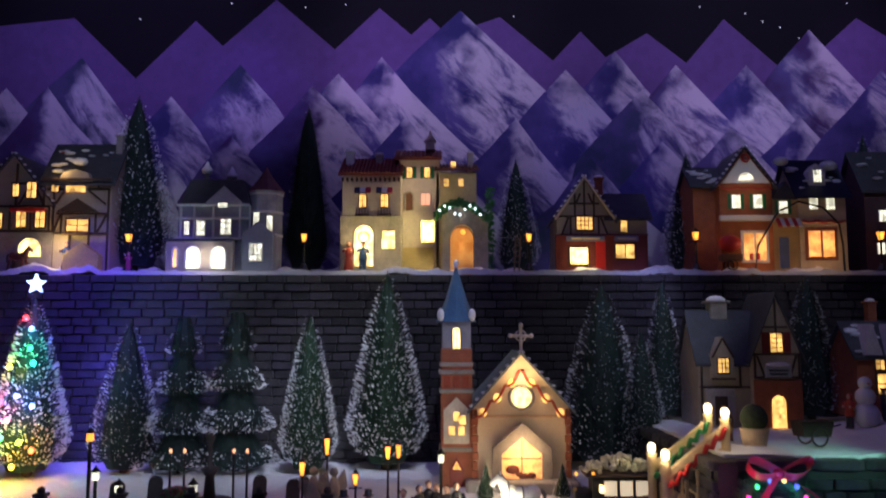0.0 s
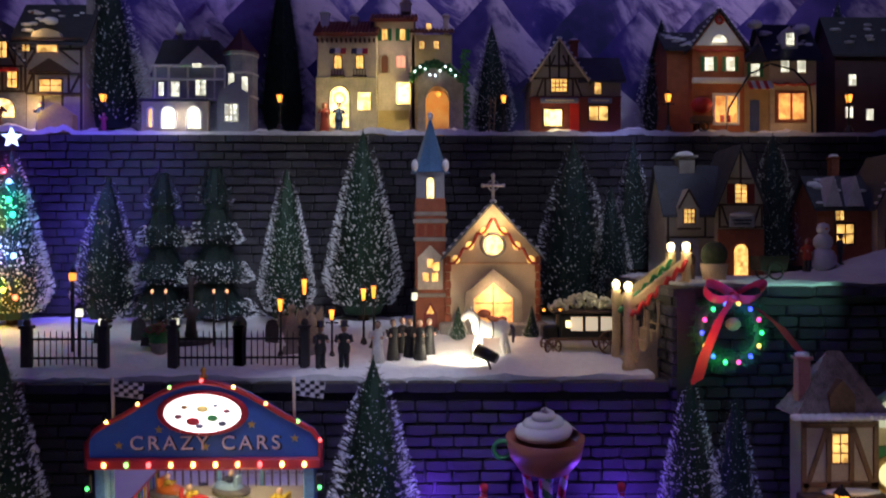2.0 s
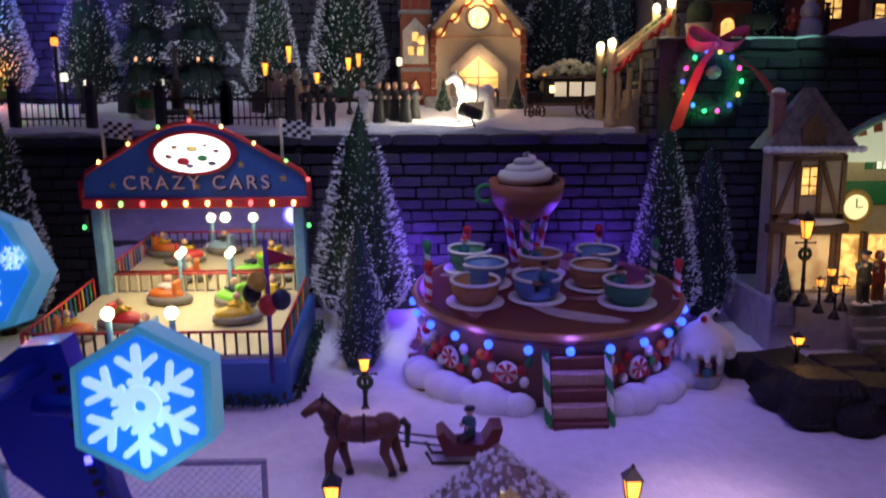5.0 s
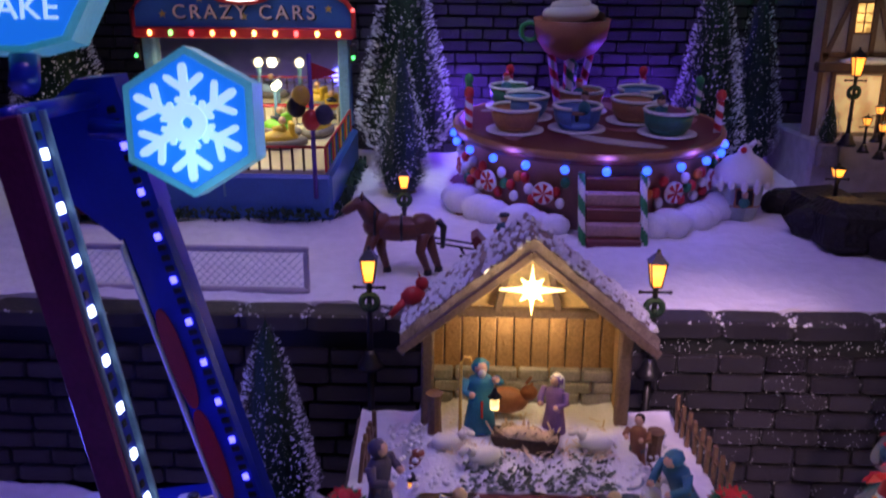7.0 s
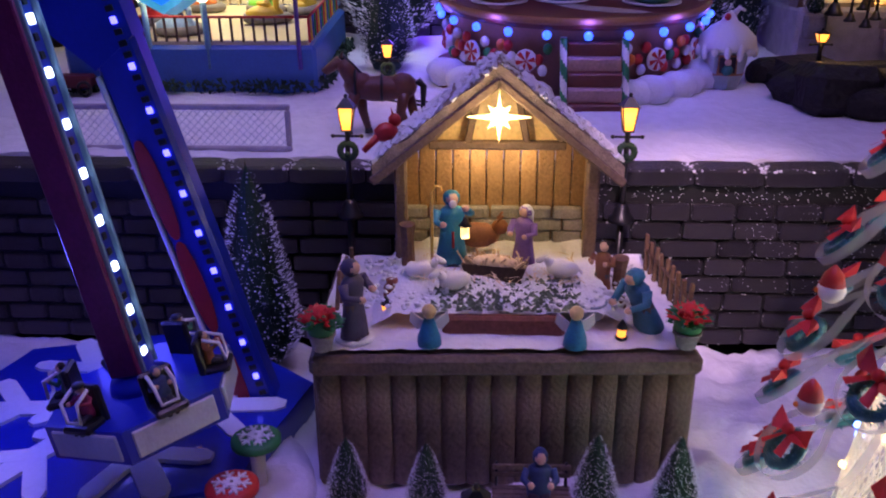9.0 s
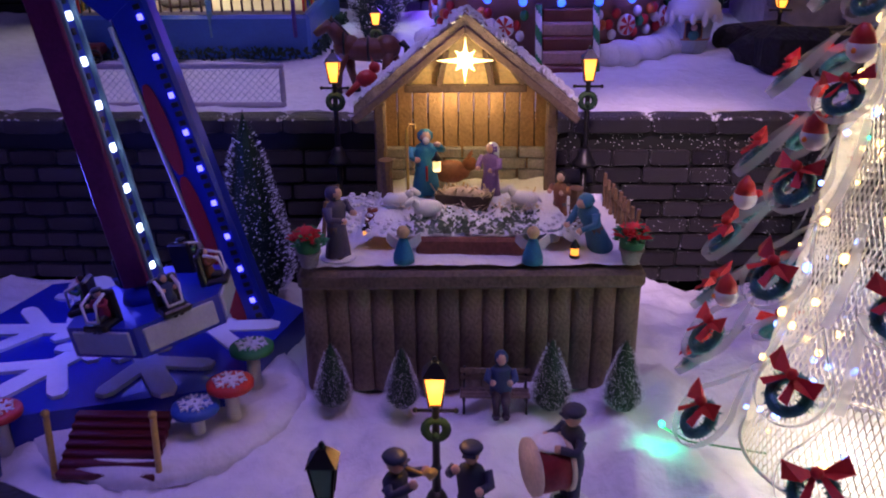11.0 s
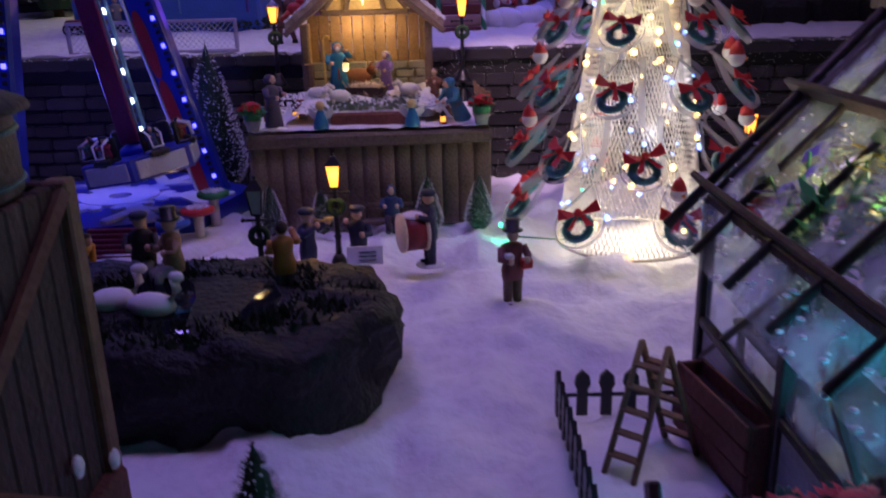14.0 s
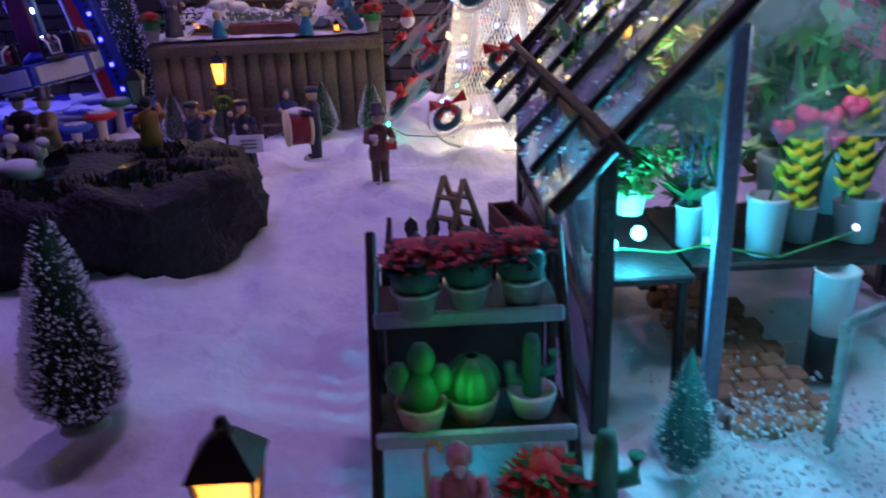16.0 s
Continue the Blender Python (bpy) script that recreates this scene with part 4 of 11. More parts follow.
for x, y, z in ((0.0, 0.376, ST + 0.006), (0.158, 0.356, ST)):
    fl = thing("hand_lantern", "little black lantern with an orange flame", "lantern", pose(x, y, z))
    part("lantern_pane", B().lathe([(0.003, 0.002), (0.003, 0.008)], n=8), AMBER, fl)
    part("lantern_cap", B().lathe([(0.0042, 0.008), (0.0015, 0.0125), (0.0006, 0.014)], n=8).lathe([(0.004, 0), (0.004, 0.002)], n=8), BLACK, fl)
solid("clay_jar", B().lathe([(0.004, 0), (0.007, 0.006), (0.0065, 0.013), (0.004, 0.016), (0.005, 0.018)], n=12), mat("red_clay", (0.25, 0.07, 0.04), 0.6), "reddish clay jar beside the shepherd", "jar", pose(0.003, 0.395, ST + 0.006))
solid("washtub", B().lathe([(0.009, 0), (0.011, 0.010), (0.0115, 0.011), (0.0095, 0.011), (0.009, 0.007)], n=14), mat("blue_grey_tub", (0.22, 0.28, 0.36), 0.5), "round blue-grey tub with snow in it", "tub", pose(0.140, 0.378, ST + 0.006))
RED_BLOOM = mat("red_bloom", (0.62, 0.02, 0.025), 0.55, var=0.35, scale=400)
pot_plant(pose(-0.038, 0.336, ST), RED_BLOOM, "red flower ball in a small clay pot", 0.030)
pot_plant(pose(0.198, 0.346, ST), RED_BLOOM, "red flower ball in a small clay pot", 0.030)
for k, (x0, y0, x1, y1, n) in enumerate(((0.197, 0.475, 0.207, 0.380, 9), (-0.032, 0.44, -0.036, 0.395, 5))):
    fence = thing("stick_fence", "rough little brown stick fence on the stage", "fence")
    for i in range(n):
        f = i / (n - 1)
        x, y = x0 + (x1 - x0) * f, y0 + (y1 - y0) * f
        part("stake", B().box((x, y, ST + 0.014), (0.003, 0.004, 0.028 + 0.006 * rng.random()), 0.0006, (rng.uniform(-6, 6), rng.uniform(-6, 6), 0)), WOODP, fence)
    part("rail", B().tube([(x0, y0, ST + 0.018), (x1, y1, ST + 0.018)], 0.0015, 5), WOODP, fence)
for x, y, z in ((0.013, 0.415, SZ - 0.01), (0.163, 0.405, ST)):
    solid("tree_stump", B().lathe([(0.007, 0), (0.005, 0.01), (0.0045, 0.03), (0.006, 0.04), (0.002, 0.041)], n=9, smooth=False), WOODP, "broken grey-brown stump on the nativity base", "stump", pose(x, y, z, 4, -3, 30))
bird = B().ball((0, 0, 0.008), 0.008, 9, (0.8, 1.2, 0.9)).ball((0, -0.007, 0.016), 0.005, 8).tube([(0, 0.006, 0.006), (0, 0.018, -0.004)], 0.003, 6, 0.002)
bird.add([(-0.003, -0.006, 0.019), (0.003, -0.006, 0.019), (0, -0.004, 0.026)], [(0, 1, 2)])
solid("bird_ornament", bird, REDP, "red bird ornament perched on the stable eave", "ornament", pose(-0.004, 0.445, SZ + 0.080, 0, 0, 120))

# lamps at the lower wall and on the snow
street_lamp(pose(-0.045, 0.528, 0.130), 0.105, True, 0.012)
street_lamp(pose(0.184, 0.522, 0.130), 0.108, True, 0.012)
solid("lamp_pole", B().tube([(0.184, 0.522, 0), (0.184, 0.522, 0.132)], 0.003, 8), BLACK, "plain black pole below a street lamp", "pole")
solid("lamp_pole", B().tube([(-0.045, 0.528, 0), (-0.045, 0.528, 0.132)], 0.003, 8), BLACK, "plain black pole below a street lamp", "pole")
street_lamp(pose(0.061, 0.196, 0), 0.108, True, 0.02)
street_lamp(pose(0.011, 0.112, 0.0), 0.108, False)
street_lamp(pose(0.484, 0.361, 0), 0.118, True, 0.012, False)
street_lamp(pose(0.200, -0.434, 0), 0.107, True, 0.01, False)
street_lamp(pose(-0.036, 0.79, Z1 + 0.008), 0.078, True, 0.008)

# ---- brass band and visitors ----
DARKBLUE = (0.025, 0.03, 0.07)
trumpet = lambda b, u, top: (b.use(5), b.tube([(0.2 * u, -0.6 * u, top + 0.35 * u), (0.2 * u, -2.2 * u, top + 0.3 * u)], 0.1 * u, 6), b.lathe([(0.12 * u, 0), (0.45 * u, 0.5 * u)], (0.2 * u, -2.2 * u, top + 0.1 * u), 8))
figurine("bandsman_figurine", "bandsman in dark uniform blowing a brass horn", pose(0.040, 0.160, 0, 0, 0, 65), 0.068, DARKBLUE, DARKBLUE, "cap", arms=((1.0, 0.9), (1.0, 0.9)), extra=trumpet, group="brass band")
figurine("bandsman_figurine", "bandsman in long dark coat raising an arm", pose(0.082, 0.172, 0, 0, 0, -10), 0.066, DARKBLUE, DARKBLUE, "cap", True, ((0.6, 0.9), (0.8, 0.4)), group="brass band")
figurine("drummer_figurine", "bandsman in dark uniform behind a big drum", pose(0.143, 0.205, 0, 0, 0, -65), 0.070, DARKBLUE, DARKBLUE, "cap", arms=((0.9, 0.5), (0.9, 0.5)), group="brass band")
drum = thing("bass_drum", "dark red bass drum with a cream skin and snow on top", "drum", pose(0.128, 0.200, 0.033, 0, 0, 18))
for nm, y0, y1, r, mm in (("drum_shell", -0.011, 0.011, 0.0165, mat("maroon_shell", (0.22, 0.02, 0.03), 0.35)), ("hoop", 0.009, 0.012, 0.0178, CREAM), ("hoop", -0.012, -0.009, 0.0178, CREAM), ("skin", 0.0118, 0.0128, 0.0155, WHITEP)):
    part(nm, B().tube([(y0, 0, 0), (y1, 0, 0)], r, 20), mm, drum)
part("snow_cap", B().ball((0, 0, 0.0155), 0.012, 10, (0.9, 0.9, 0.28)), CRUST, drum)
mstand = thing("music_stand", "black music stand holding a pale sheet board", "music stand", pose(0.091, 0.133, 0, 0, 0, 4))
part("board", B().box((0, 0, 0.034), (0.030, 0.002, 0.016), 0.0006, (-28, 0, 0)), WHITEP, mstand)
for z in (0.031, 0.034, 0.037):
    part("line_mark", B().box((0.002, -0.0018 - (0.034 - z) * 0.5, z), (0.014, 0.0004, 0.0009), 0, (-28, 0, 0)), NAVY, mstand)
for x, y in ((-0.010, -0.006), (0.010, -0.006), (0, 0.010)):
    part("leg", B().tube([(x, y, -0.004), (x * 0.25, y * 0.2, 0.028)], 0.0011, 6), BLACK, mstand)
backpack = lambda b, u, top: (b.use(6), b.ball((-0.1 * u, 0.75 * u, top - 1.2 * u), 0.85 * u, 9, (1, 0.7, 1.1)), b.box((0.9 * u, -0.6 * u, top - 1.8 * u), (1.0 * u, 0.9 * u, 0.8 * u), 0.1 * u), b.use(7), b.box((-0.7 * u, -0.9 * u, top - 1.0 * u), (0.7 * u, 0.6 * u, 0.6 * u), 0.1 * u))
figurine("shopper_figurine", "top-hatted figurine loaded with red parcels", pose(0.209, 0.098, 0, 0, 0, 20), 0.066, (0.17, 0.05, 0.05), (0.14, 0.09, 0.06), "top", arms=((0.8, 0.3), (0.8, 0.3)), extra=backpack, base=False)
bench = thing("park_bench", "wooden slatted park bench before the stage", "bench", pose(0.099, 0.312, 0))
for z in (0.022, 0.028):
    part("back_slat", B().box((0, 0.008, z), (0.052, 0.0015, 0.0042), 0.0005), PLANK, bench)
for y in (-0.004, 0.001, 0.006):
    part("seat_slat", B().box((0, y, 0.013), (0.052, 0.0042, 0.0015), 0.0005), PLANK, bench)
for x in (-0.023, 0.023):
    part("end_frame", B().tube([(x, 0.009, 0.031), (x, 0.007, 0.012), (x, -0.006, 0.012), (x, -0.007, 0)], 0.0012, 6).tube([(x, 0.007, 0.012), (x, 0.010, 0)], 0.0012, 6), BLACK, bench)
figurine("carol_singer_figurine", "blue-coated woman figurine sitting on the park bench", pose(0.103, 0.305, 0.004), 0.058, (0.03, 0.06, 0.16), (0.05, 0.03, 0.06), "hood", arms=((0.8, 0.4), (0.8, 0.4)), seated=True, base=False)

# straw and gravel strewn over the nativity base
st, rng = B(), random.Random(77)
for i in range(420):
    x, y = rng.uniform(0.02, 0.135), rng.uniform(0.385, 0.455)
    a, l = rng.random() * 6.283, rng.uniform(0.002, 0.006)
    z = SZ - 0.004 + rng.random() * 0.004
    d = Vector((math.cos(a) * l, math.sin(a) * l, rng.uniform(-0.001, 0.002)))
    q = Vector((-math.sin(a), math.cos(a), 0)) * 0.0004
    p = Vector((x, y, z))
    st.add([p - d - q, p - d + q, p + d + q, p + d - q], [(0, 1, 2, 3)])
solid("strewn_straw", st, mat("pale_straw", (0.62, 0.48, 0.30), 0.9, var=0.3), "loose pale straw strewn on the stable floor", "straw", kind="stuff")
fl = B()
for i in range(700):
    x, y, r = rng.uniform(-0.02, 0.175), rng.uniform(0.366, 0.43), rng.uniform(0.0008, 0.0024)
    fl.ball((x, y, ST + 0.012 + 0.012 * min(1, (y - 0.362) / 0.05) + rng.random() * 0.004), r, 5, (1.2, 1.0, 0.7))
solid("snow_crumbs", fl, CRUST, "crumbs of artificial snow round the nativity", "snow", kind="stuff")

# ---- pond rock with visitors ----
ROCK = mat("dark_mossy_rock", (0.006, 0.0045, 0.0045), 0.62, var=0.7, scale=48, bump=0.8, deep=0.006)
rock = thing("pond_rock", "dark rocky pond bank with dusted tufts on its rim", "rock")
b, vs, N, K = B(), [], 64, 9
for j in range(K):
    for i in range(N):
        a = 6.28319 * i / N
        c, s = math.cos(a), math.sin(a)
        r = 1.0 / (abs(c / 0.123) ** 3.2 + abs(s / 0.082) ** 3.2) ** (1 / 3.2)
        f = j / (K - 1)
        k = (1.0 + 0.03 * math.sin(f * 3.1)) if f < 0.7 else 1.0 - (f - 0.7) * 1.5
        r = r * k * (1 + 0.16 * fbm(c * 1.5, s * 1.5 + f, 2.6, 8))
        x, y = -0.005 + r * c, -0.012 + r * s
        z = min(f / 0.7, 1.0) * 0.060 + 0.010 * fbm(x, y, 30, 3) * (f > 0.3) - 0.004
        vs.append((x, y, z))
b.add(vs, [(j * N + i, j * N + (i + 1) % N, (j + 1) * N + (i + 1) % N, (j + 1) * N + i) for j in range(K - 1) for i in range(N)] + [tuple(range((K - 1) * N, K * N))], True)
part("bank", b, ROCK, rock)
part("water", B().lathe([(0.058, 0.0505), (0.056, 0.0535), (0.0001, 0.0535)], (-0.005, -0.012, 0.002), 28), mat("dark_water", (0.01, 0.012, 0.02), 0.08, var=0.1, bump=0.05), rock)
tuft, rng = B(), random.Random(12)
for i in range(2600):
    a = rng.random() * 6.283
    q = rng.uniform(0.55, 1.0)
    x, y = -0.005 + 0.118 * q * math.cos(a), -0.012 + 0.074 * q * math.sin(a)
    s = rng.uniform(0.002, 0.0055)
    z = 0.051
    d = Vector((rng.uniform(-1, 1), rng.uniform(-1, 1), 1.4)).normalized() * s * 2.2
    tuft.add([(x - s * 0.5, y, z), (x + s * 0.5, y, z), (x + d.x, y + d.y, z + d.z)], [(0, 1, 2)])
tagged(part("moss", tuft, mat("dark_moss", (0.03, 0.04, 0.025), 0.9, var=0.6, scale=400, bump=0), rock), kind="stuff")
for i in range(16):
    a = rng.uniform(3.3, 6.1)
    part("snow_patch", B().ball((0, 0, 0), rng.uniform(0.003, 0.006), 8, (1.9, 1.1, 0.16)), CRUST, rock, "", pose(-0.005 + 0.105 * math.cos(a), -0.012 + 0.066 * math.sin(a), 0.0525, 0, 0, i * 40))
for x, y, r in ((-0.01, 0.085, 0.026), (0.022, 0.080, 0.018), (-0.14, 0.07, 0.03), (0.095, 0.03, 0.02)):
    b = B().ball((0, 0, 0), r, 12, (1.1, 0.8, 0.9))
    b.v = [(p[0] * (1 + 0.25 * fbm(p[0] * 9 + x * 50, p[2] * 9, 6, 1)), p[1] * (1 + 0.25 * fbm(p[1] * 9, p[2] * 9, 6, 2)), p[2]) for p in b.v]
    solid("boulder", b, ROCK, "dark shiny boulder by the pond", "boulder", pose(x, y, r * 0.55))
for cx, cy, rx, ry, hh in ((-0.215, 0.125, 0.085, 0.055, 0.040), (-0.12, 0.085, 0.05, 0.04, 0.046), (-0.20, 0.02, 0.09, 0.06, 0.05)):
    b = B()
    b.lathe([(1.0, -0.1), (1.02, 0.45), (0.85, 0.8), (0.5, 1.0), (0.02, 1.04)], n=26)
    b.v = [(p[0] * rx * (1 + 0.2 * fbm(p[0], p[1], 2, cx * 30)), p[1] * ry * (1 + 0.2 * fbm(p[1], p[0], 2, cx * 20)), p[2] * hh * (1 + 0.25 * fbm(p[0], p[1], 3, 4))) for p in b.v]
    solid("mossy_bank", b, ROCK, "dark mossy bank behind the pond", "rock", pose(cx, cy, 0))
figurine("sitting_man_figurine", "seated man figurine in a black coat and cap", pose(-0.056, 0.045, 0.046, 0, 0, 0), 0.064, (0.03, 0.025, 0.025), (0.06, 0.07, 0.11), "cap", seated=True, base=False, group="men resting by the pond")
figurine("sitting_man_figurine", "seated man figurine in a tan coat and grey hat", pose(-0.030, 0.030, 0.046, 0, 0, -50), 0.066, (0.30, 0.19, 0.10), (0.28, 0.26, 0.25), "top", seated=True, base=False, group="men resting by the pond")
figurine("crouching_boy_figurine", "bending figurine in a yellow-orange jersey", pose(-0.150, 0.118, 0.02, 38, 0, 60), 0.060, (0.55, 0.26, 0.02), (0.05, 0.04, 0.05), None, base=False, arms=((0.9, -0.2), (0.9, -0.2)))
figurine("waving_figurine", "figurine in an ochre coat waving at the band", pose(0.050, 0.010, 0.044, 0, 0, 190), 0.056, (0.40, 0.17, 0.03), (0.05, 0.04, 0.05), None, base=False, arms=((0.6, 0.9), (0.4, 0.2)))
figurine("dark_coat_figurine", "small figurine in a dark red coat beyond the pond", pose(-0.205, 0.15, 0.0, 0, 0, 20), 0.058, (0.10, 0.03, 0.03), (0.04, 0.04, 0.05), "hood", base=True)
for x, y, rz in ((-0.052, -0.026, 15), (-0.024, -0.036, -8)):
    b = B().ball((0, 0, 0.006), 0.0075, 10, (1.6, 0.9, 0.8)).tube([(0.009, 0, 0.008), (0.013, 0, 0.014), (0.012, 0, 0.019)], 0.0022, 7).ball((0.0135, 0, 0.020), 0.003, 8, (1.3, 0.9, 0.9))
    solid("goose_figurine", b, WHITEP, "white resin goose on the dark pond", "figurine", sized(pose(x, y, 0.053, 0, 0, rz), 1.35), "geese")

# ---- swinging snowflake ride ----
RIDEBLUE = mat("glossy_ride_blue", (0.012, 0.03, 0.40), 0.28, var=0.12, bump=0.05, coat=0.4)
RIDERED = mat("ride_red_panel", (0.38, 0.02, 0.02), 0.4, var=0.15, bump=0.05)
FLAKEW = mat("white_flake_paint", (0.75, 0.78, 0.86), 0.5, var=0.06, bump=0.05)
ICEBLUE = glow("ice_blue_sign", (0.01, 0.16, 0.75), 0.9)
FLAKEGLOW = glow("lit_white_flake", (0.50, 0.76, 0.95), 0.85)
# faint cyan emission put into the casings, as if lit by their signs
TEALRIM_GLOW = mat("pale_teal_rim_glow", (0.28, 0.62, 0.70), 0.3, var=0.1, emit=0.20, glow=(0.05, 0.60, 0.85))


def flake(b, R, z0, z1, axis="z", hub=True):
    """A six-armed snowflake with side branches, a few millimetres thick."""
    count = [0]
    for k in range(6):
        a = k * math.pi / 3
        c, s = math.cos(a), math.sin(a)

        def bar(p, q, w):
            d = (Vector(q) - Vector(p))
            n = Vector((-d.y, d.x)).normalized() * w / 2
            e = d.normalized() * w * 0.45
            pts = [Vector(p) - n, Vector(q) - n, Vector(q) - n * 0.5 + e, Vector(q) + n * 0.5 + e, Vector(q) + n, Vector(p) + n]
            count[0] += 1
            e = (z1 - z0) * 0.035 * count[0]
            b.prism([(p.x * c - p.y * s, p.x * s + p.y * c) for p in pts], z0 - (e if axis == "y" else 0), z1 + (e if axis == "z" else 0), axis)

        bar((R * 0.30, 0), (R * 0.94, 0), R * 0.145)
        for f, ln in ((0.55, 0.36), (0.30, 0.16)):
            for g in (-1, 1):
                bar((R * f, 0), (R * (f + ln * 0.62), g * R * ln * 0.80), R * 0.115)
    n = 24
    for i in range(n):
        a0, a1 = 6.28319 * i / n, 6.28319 * (i + 1) / n
        b.prism([(R * r * math.cos(a), R * r * math.sin(a)) for r, a in ((0.10, a0), (0.34, a0), (0.34, a1), (0.10, a1))], z0 - (z1 - z0) * 1.2 * (axis == "y"), z1 + (z1 - z0) * 1.2 * (axis == "z"), axis)
    return b


ride = thing("swing_ride", "blue pendulum fairground ride with snowflake floor and LED strips", "fairground ride")
PC = (-0.205, 0.385)
hexa = [(PC[0] + 0.150 * math.cos(a) * 0.98, PC[1] + 0.135 * math.sin(a)) for a in [radians(k * 60 + 18) for k in range(6)]]
part("platform", B().prism(hexa, 0.0, 0.026, "z"), RIDEBLUE, ride)
fl = flake(B(), 0.125, 0.0262, 0.0278)
part("floor_snowflake", fl, FLAKEW, ride, "big white snowflake painted on the floor", pose(PC[0], PC[1], 0, 0, 0, 4))
for j in range(7):
    part("stair", B().box((-0.157, 0.222 + j * 0.006, 0.0035 + j * 0.0035), (0.066, 0.008, 0.0055), 0.0008), mat("dark_red_step", (0.10, 0.008, 0.012), 0.5, var=0.2), ride)
for x in (-0.192, -0.122):
    part("stair_post", B().tube([(x, 0.222, 0), (x, 0.226, 0.046)], 0.0022, 7).ball((x, 0.226, 0.047), 0.003, 7), GOLD, ride)


def led_leg(p0, p1, w, d, name, side=-1):
    """A box-section leg with red inlays and a strip of LEDs along its face."""
    p0, p1 = Vector(p0), Vector(p1)
    ax = (p1 - p0)
    ln = ax.length
    z = ax.normalized()
    x = Vector((1, 0, 0)) - z * z.x
    x.normalize()
    y = z.cross(x)
    m = Matrix((x, y, z)).transposed().to_4x4()
    m.translation = p0
    leg = part(name, B().box((0, 0, ln / 2), (w, d, ln), 0.003), RIDEBLUE, ride, "", m)
    for i in range(3):
        zc, hl = ln * (0.13 + 0.20 * i), ln * 0.098
        lens = [(-w * 0.26 + s * w * 0.20 * math.cos(a) ** 0.8, zc + hl * math.sin(a)) for s, rg in ((1, range(-8, 9)), (-1, range(7, -8, -1))) for a in [k * math.pi / 16.001 for k in rg]]
        part("inlay", B().prism(lens, -d / 2 - 0.0012, -d / 2 + 0.0004), RIDERED, leg, "red almond-shaped inlay")
    if name == "rear_leg":
        part("leg_head", B().prism([(-w * 0.5, ln * 0.76), (w * 0.5, ln * 0.80), (w * 0.52, ln * 1.02), (-w * 0.2, ln * 1.03), (-w * 1.25, ln * 0.99), (-w * 1.15, ln * 0.84)], -d / 2 - 0.0004, d / 2), RIDEBLUE, leg, "broad blue head of the leg")
    part("edge_flange", B().box((-w / 2 - 0.001, 0, ln * 0.38), (0.003, d * 1.15, ln * 0.74), 0.001), FLAKEW, leg, "pale side flange")
    k = int(ln / 0.030)
    for i in range(k):
        z0 = ln * (0.04 + 0.95 * i / k)
        part("led", B().box((w * 0.26, -d / 2 - 0.0010, z0), (0.0040, 0.0016, 0.0046), 0.0006), LEDBLUE, leg)
        for j in (1, 2, 3):
            part("led_chip", B().box((w * 0.26, -d / 2 - 0.0006, z0 + ln * 0.95 / k * j / 4), (w * 0.17, 0.0012, 0.0040), 0.0003), BLACK, leg)
    return leg


led_leg((-0.100, 0.415, 0.0), (-0.194, 0.405, 0.365), 0.032, 0.020, "rear_leg")
lf = led_leg((-0.243, 0.215, 0.0), (-0.206, 0.225, 0.365), 0.030, 0.020, "front_leg")
for z in (0.10, 0.19, 0.28):
    part("leg_snowflake", flake(B(), 0.014, -0.0135, -0.0112, "y"), FLAKEW, lf, "small white snowflake on the leg", pose(-0.012, 0, z))
hub = part("hub_box", B().tube([(-0.194, 0.400, 0.362), (-0.198, 0.306, 0.362)], 0.005, 14), RIDEBLUE, ride)
arm_root, arm_tip = Vector((-0.198, 0.315, 0.365)), Vector((-0.151, 0.312, 0.100))
MAROONP = mat("ride_purple", (0.16, 0.02, 0.10), 0.3)
PALESIDE = mat("pale_arm_flange", (0.20, 0.34, 0.48), 0.35, var=0.1, bump=0.05)
q = (arm_tip - arm_root).to_track_quat("-Z", "Y").to_matrix().to_4x4() @ pose(0, 0, 0, 0, 0, 180)
q.translation = arm_tip
alen = (arm_tip - arm_root).length
arm = part("pendulum_arm", B().box((0, 0, alen / 2), (0.017, 0.016, alen), 0.002), RIDEBLUE, ride, "box-section arm with a white LED strip", q)
part("arm_side", B().box((-0.0105, 0.001, alen / 2), (0.004, 0.020, alen * 0.98), 0.001), MAROONP, arm, "maroon side of the arm")
for x in (-0.0075, 0.0085):
    part("arm_flange", B().box((x, -0.0085, alen / 2), (0.0022, 0.005, alen * 0.98), 0.0006), PALESIDE, arm, "pale flange")
for i in range(9):
    z = alen * (i + 0.45) / 9.3
    part("arm_led", B().box((0.0005, -0.0088, z), (0.0052, 0.0020, 0.0058), 0.0008), LEDWHITE, arm)
    for g in (1, 2):
        part("led_chip", B().box((0.0005, -0.0084, z + alen / 9.3 * g / 3), (0.0042, 0.0012, 0.0044), 0.0004), BLACK, arm)
q2 = q.copy()
q2.translation = arm_tip + Vector((0.004, 0, -0.018))
GR = 0.060
gond = part("gondola", B().prism([(GR * math.cos(radians(k * 60 + 14)), GR * math.sin(radians(k * 60 + 14))) for k in range(6)], -0.012, 0.010, "z"), RIDEBLUE, ride, "hexagonal blue gondola", q2)
part("gondola_snowflake", flake(B(), 0.048, -0.0142, -0.0122), FLAKEW, gond)
part("gondola_hub", B().lathe([(0.020, 0.010), (0.018, 0.016), (0.011, 0.020), (0.010, 0.030)], n=16), RIDEBLUE, gond)
HARN = mat("white_harness", (0.74, 0.74, 0.78), 0.4, var=0.05, bump=0)
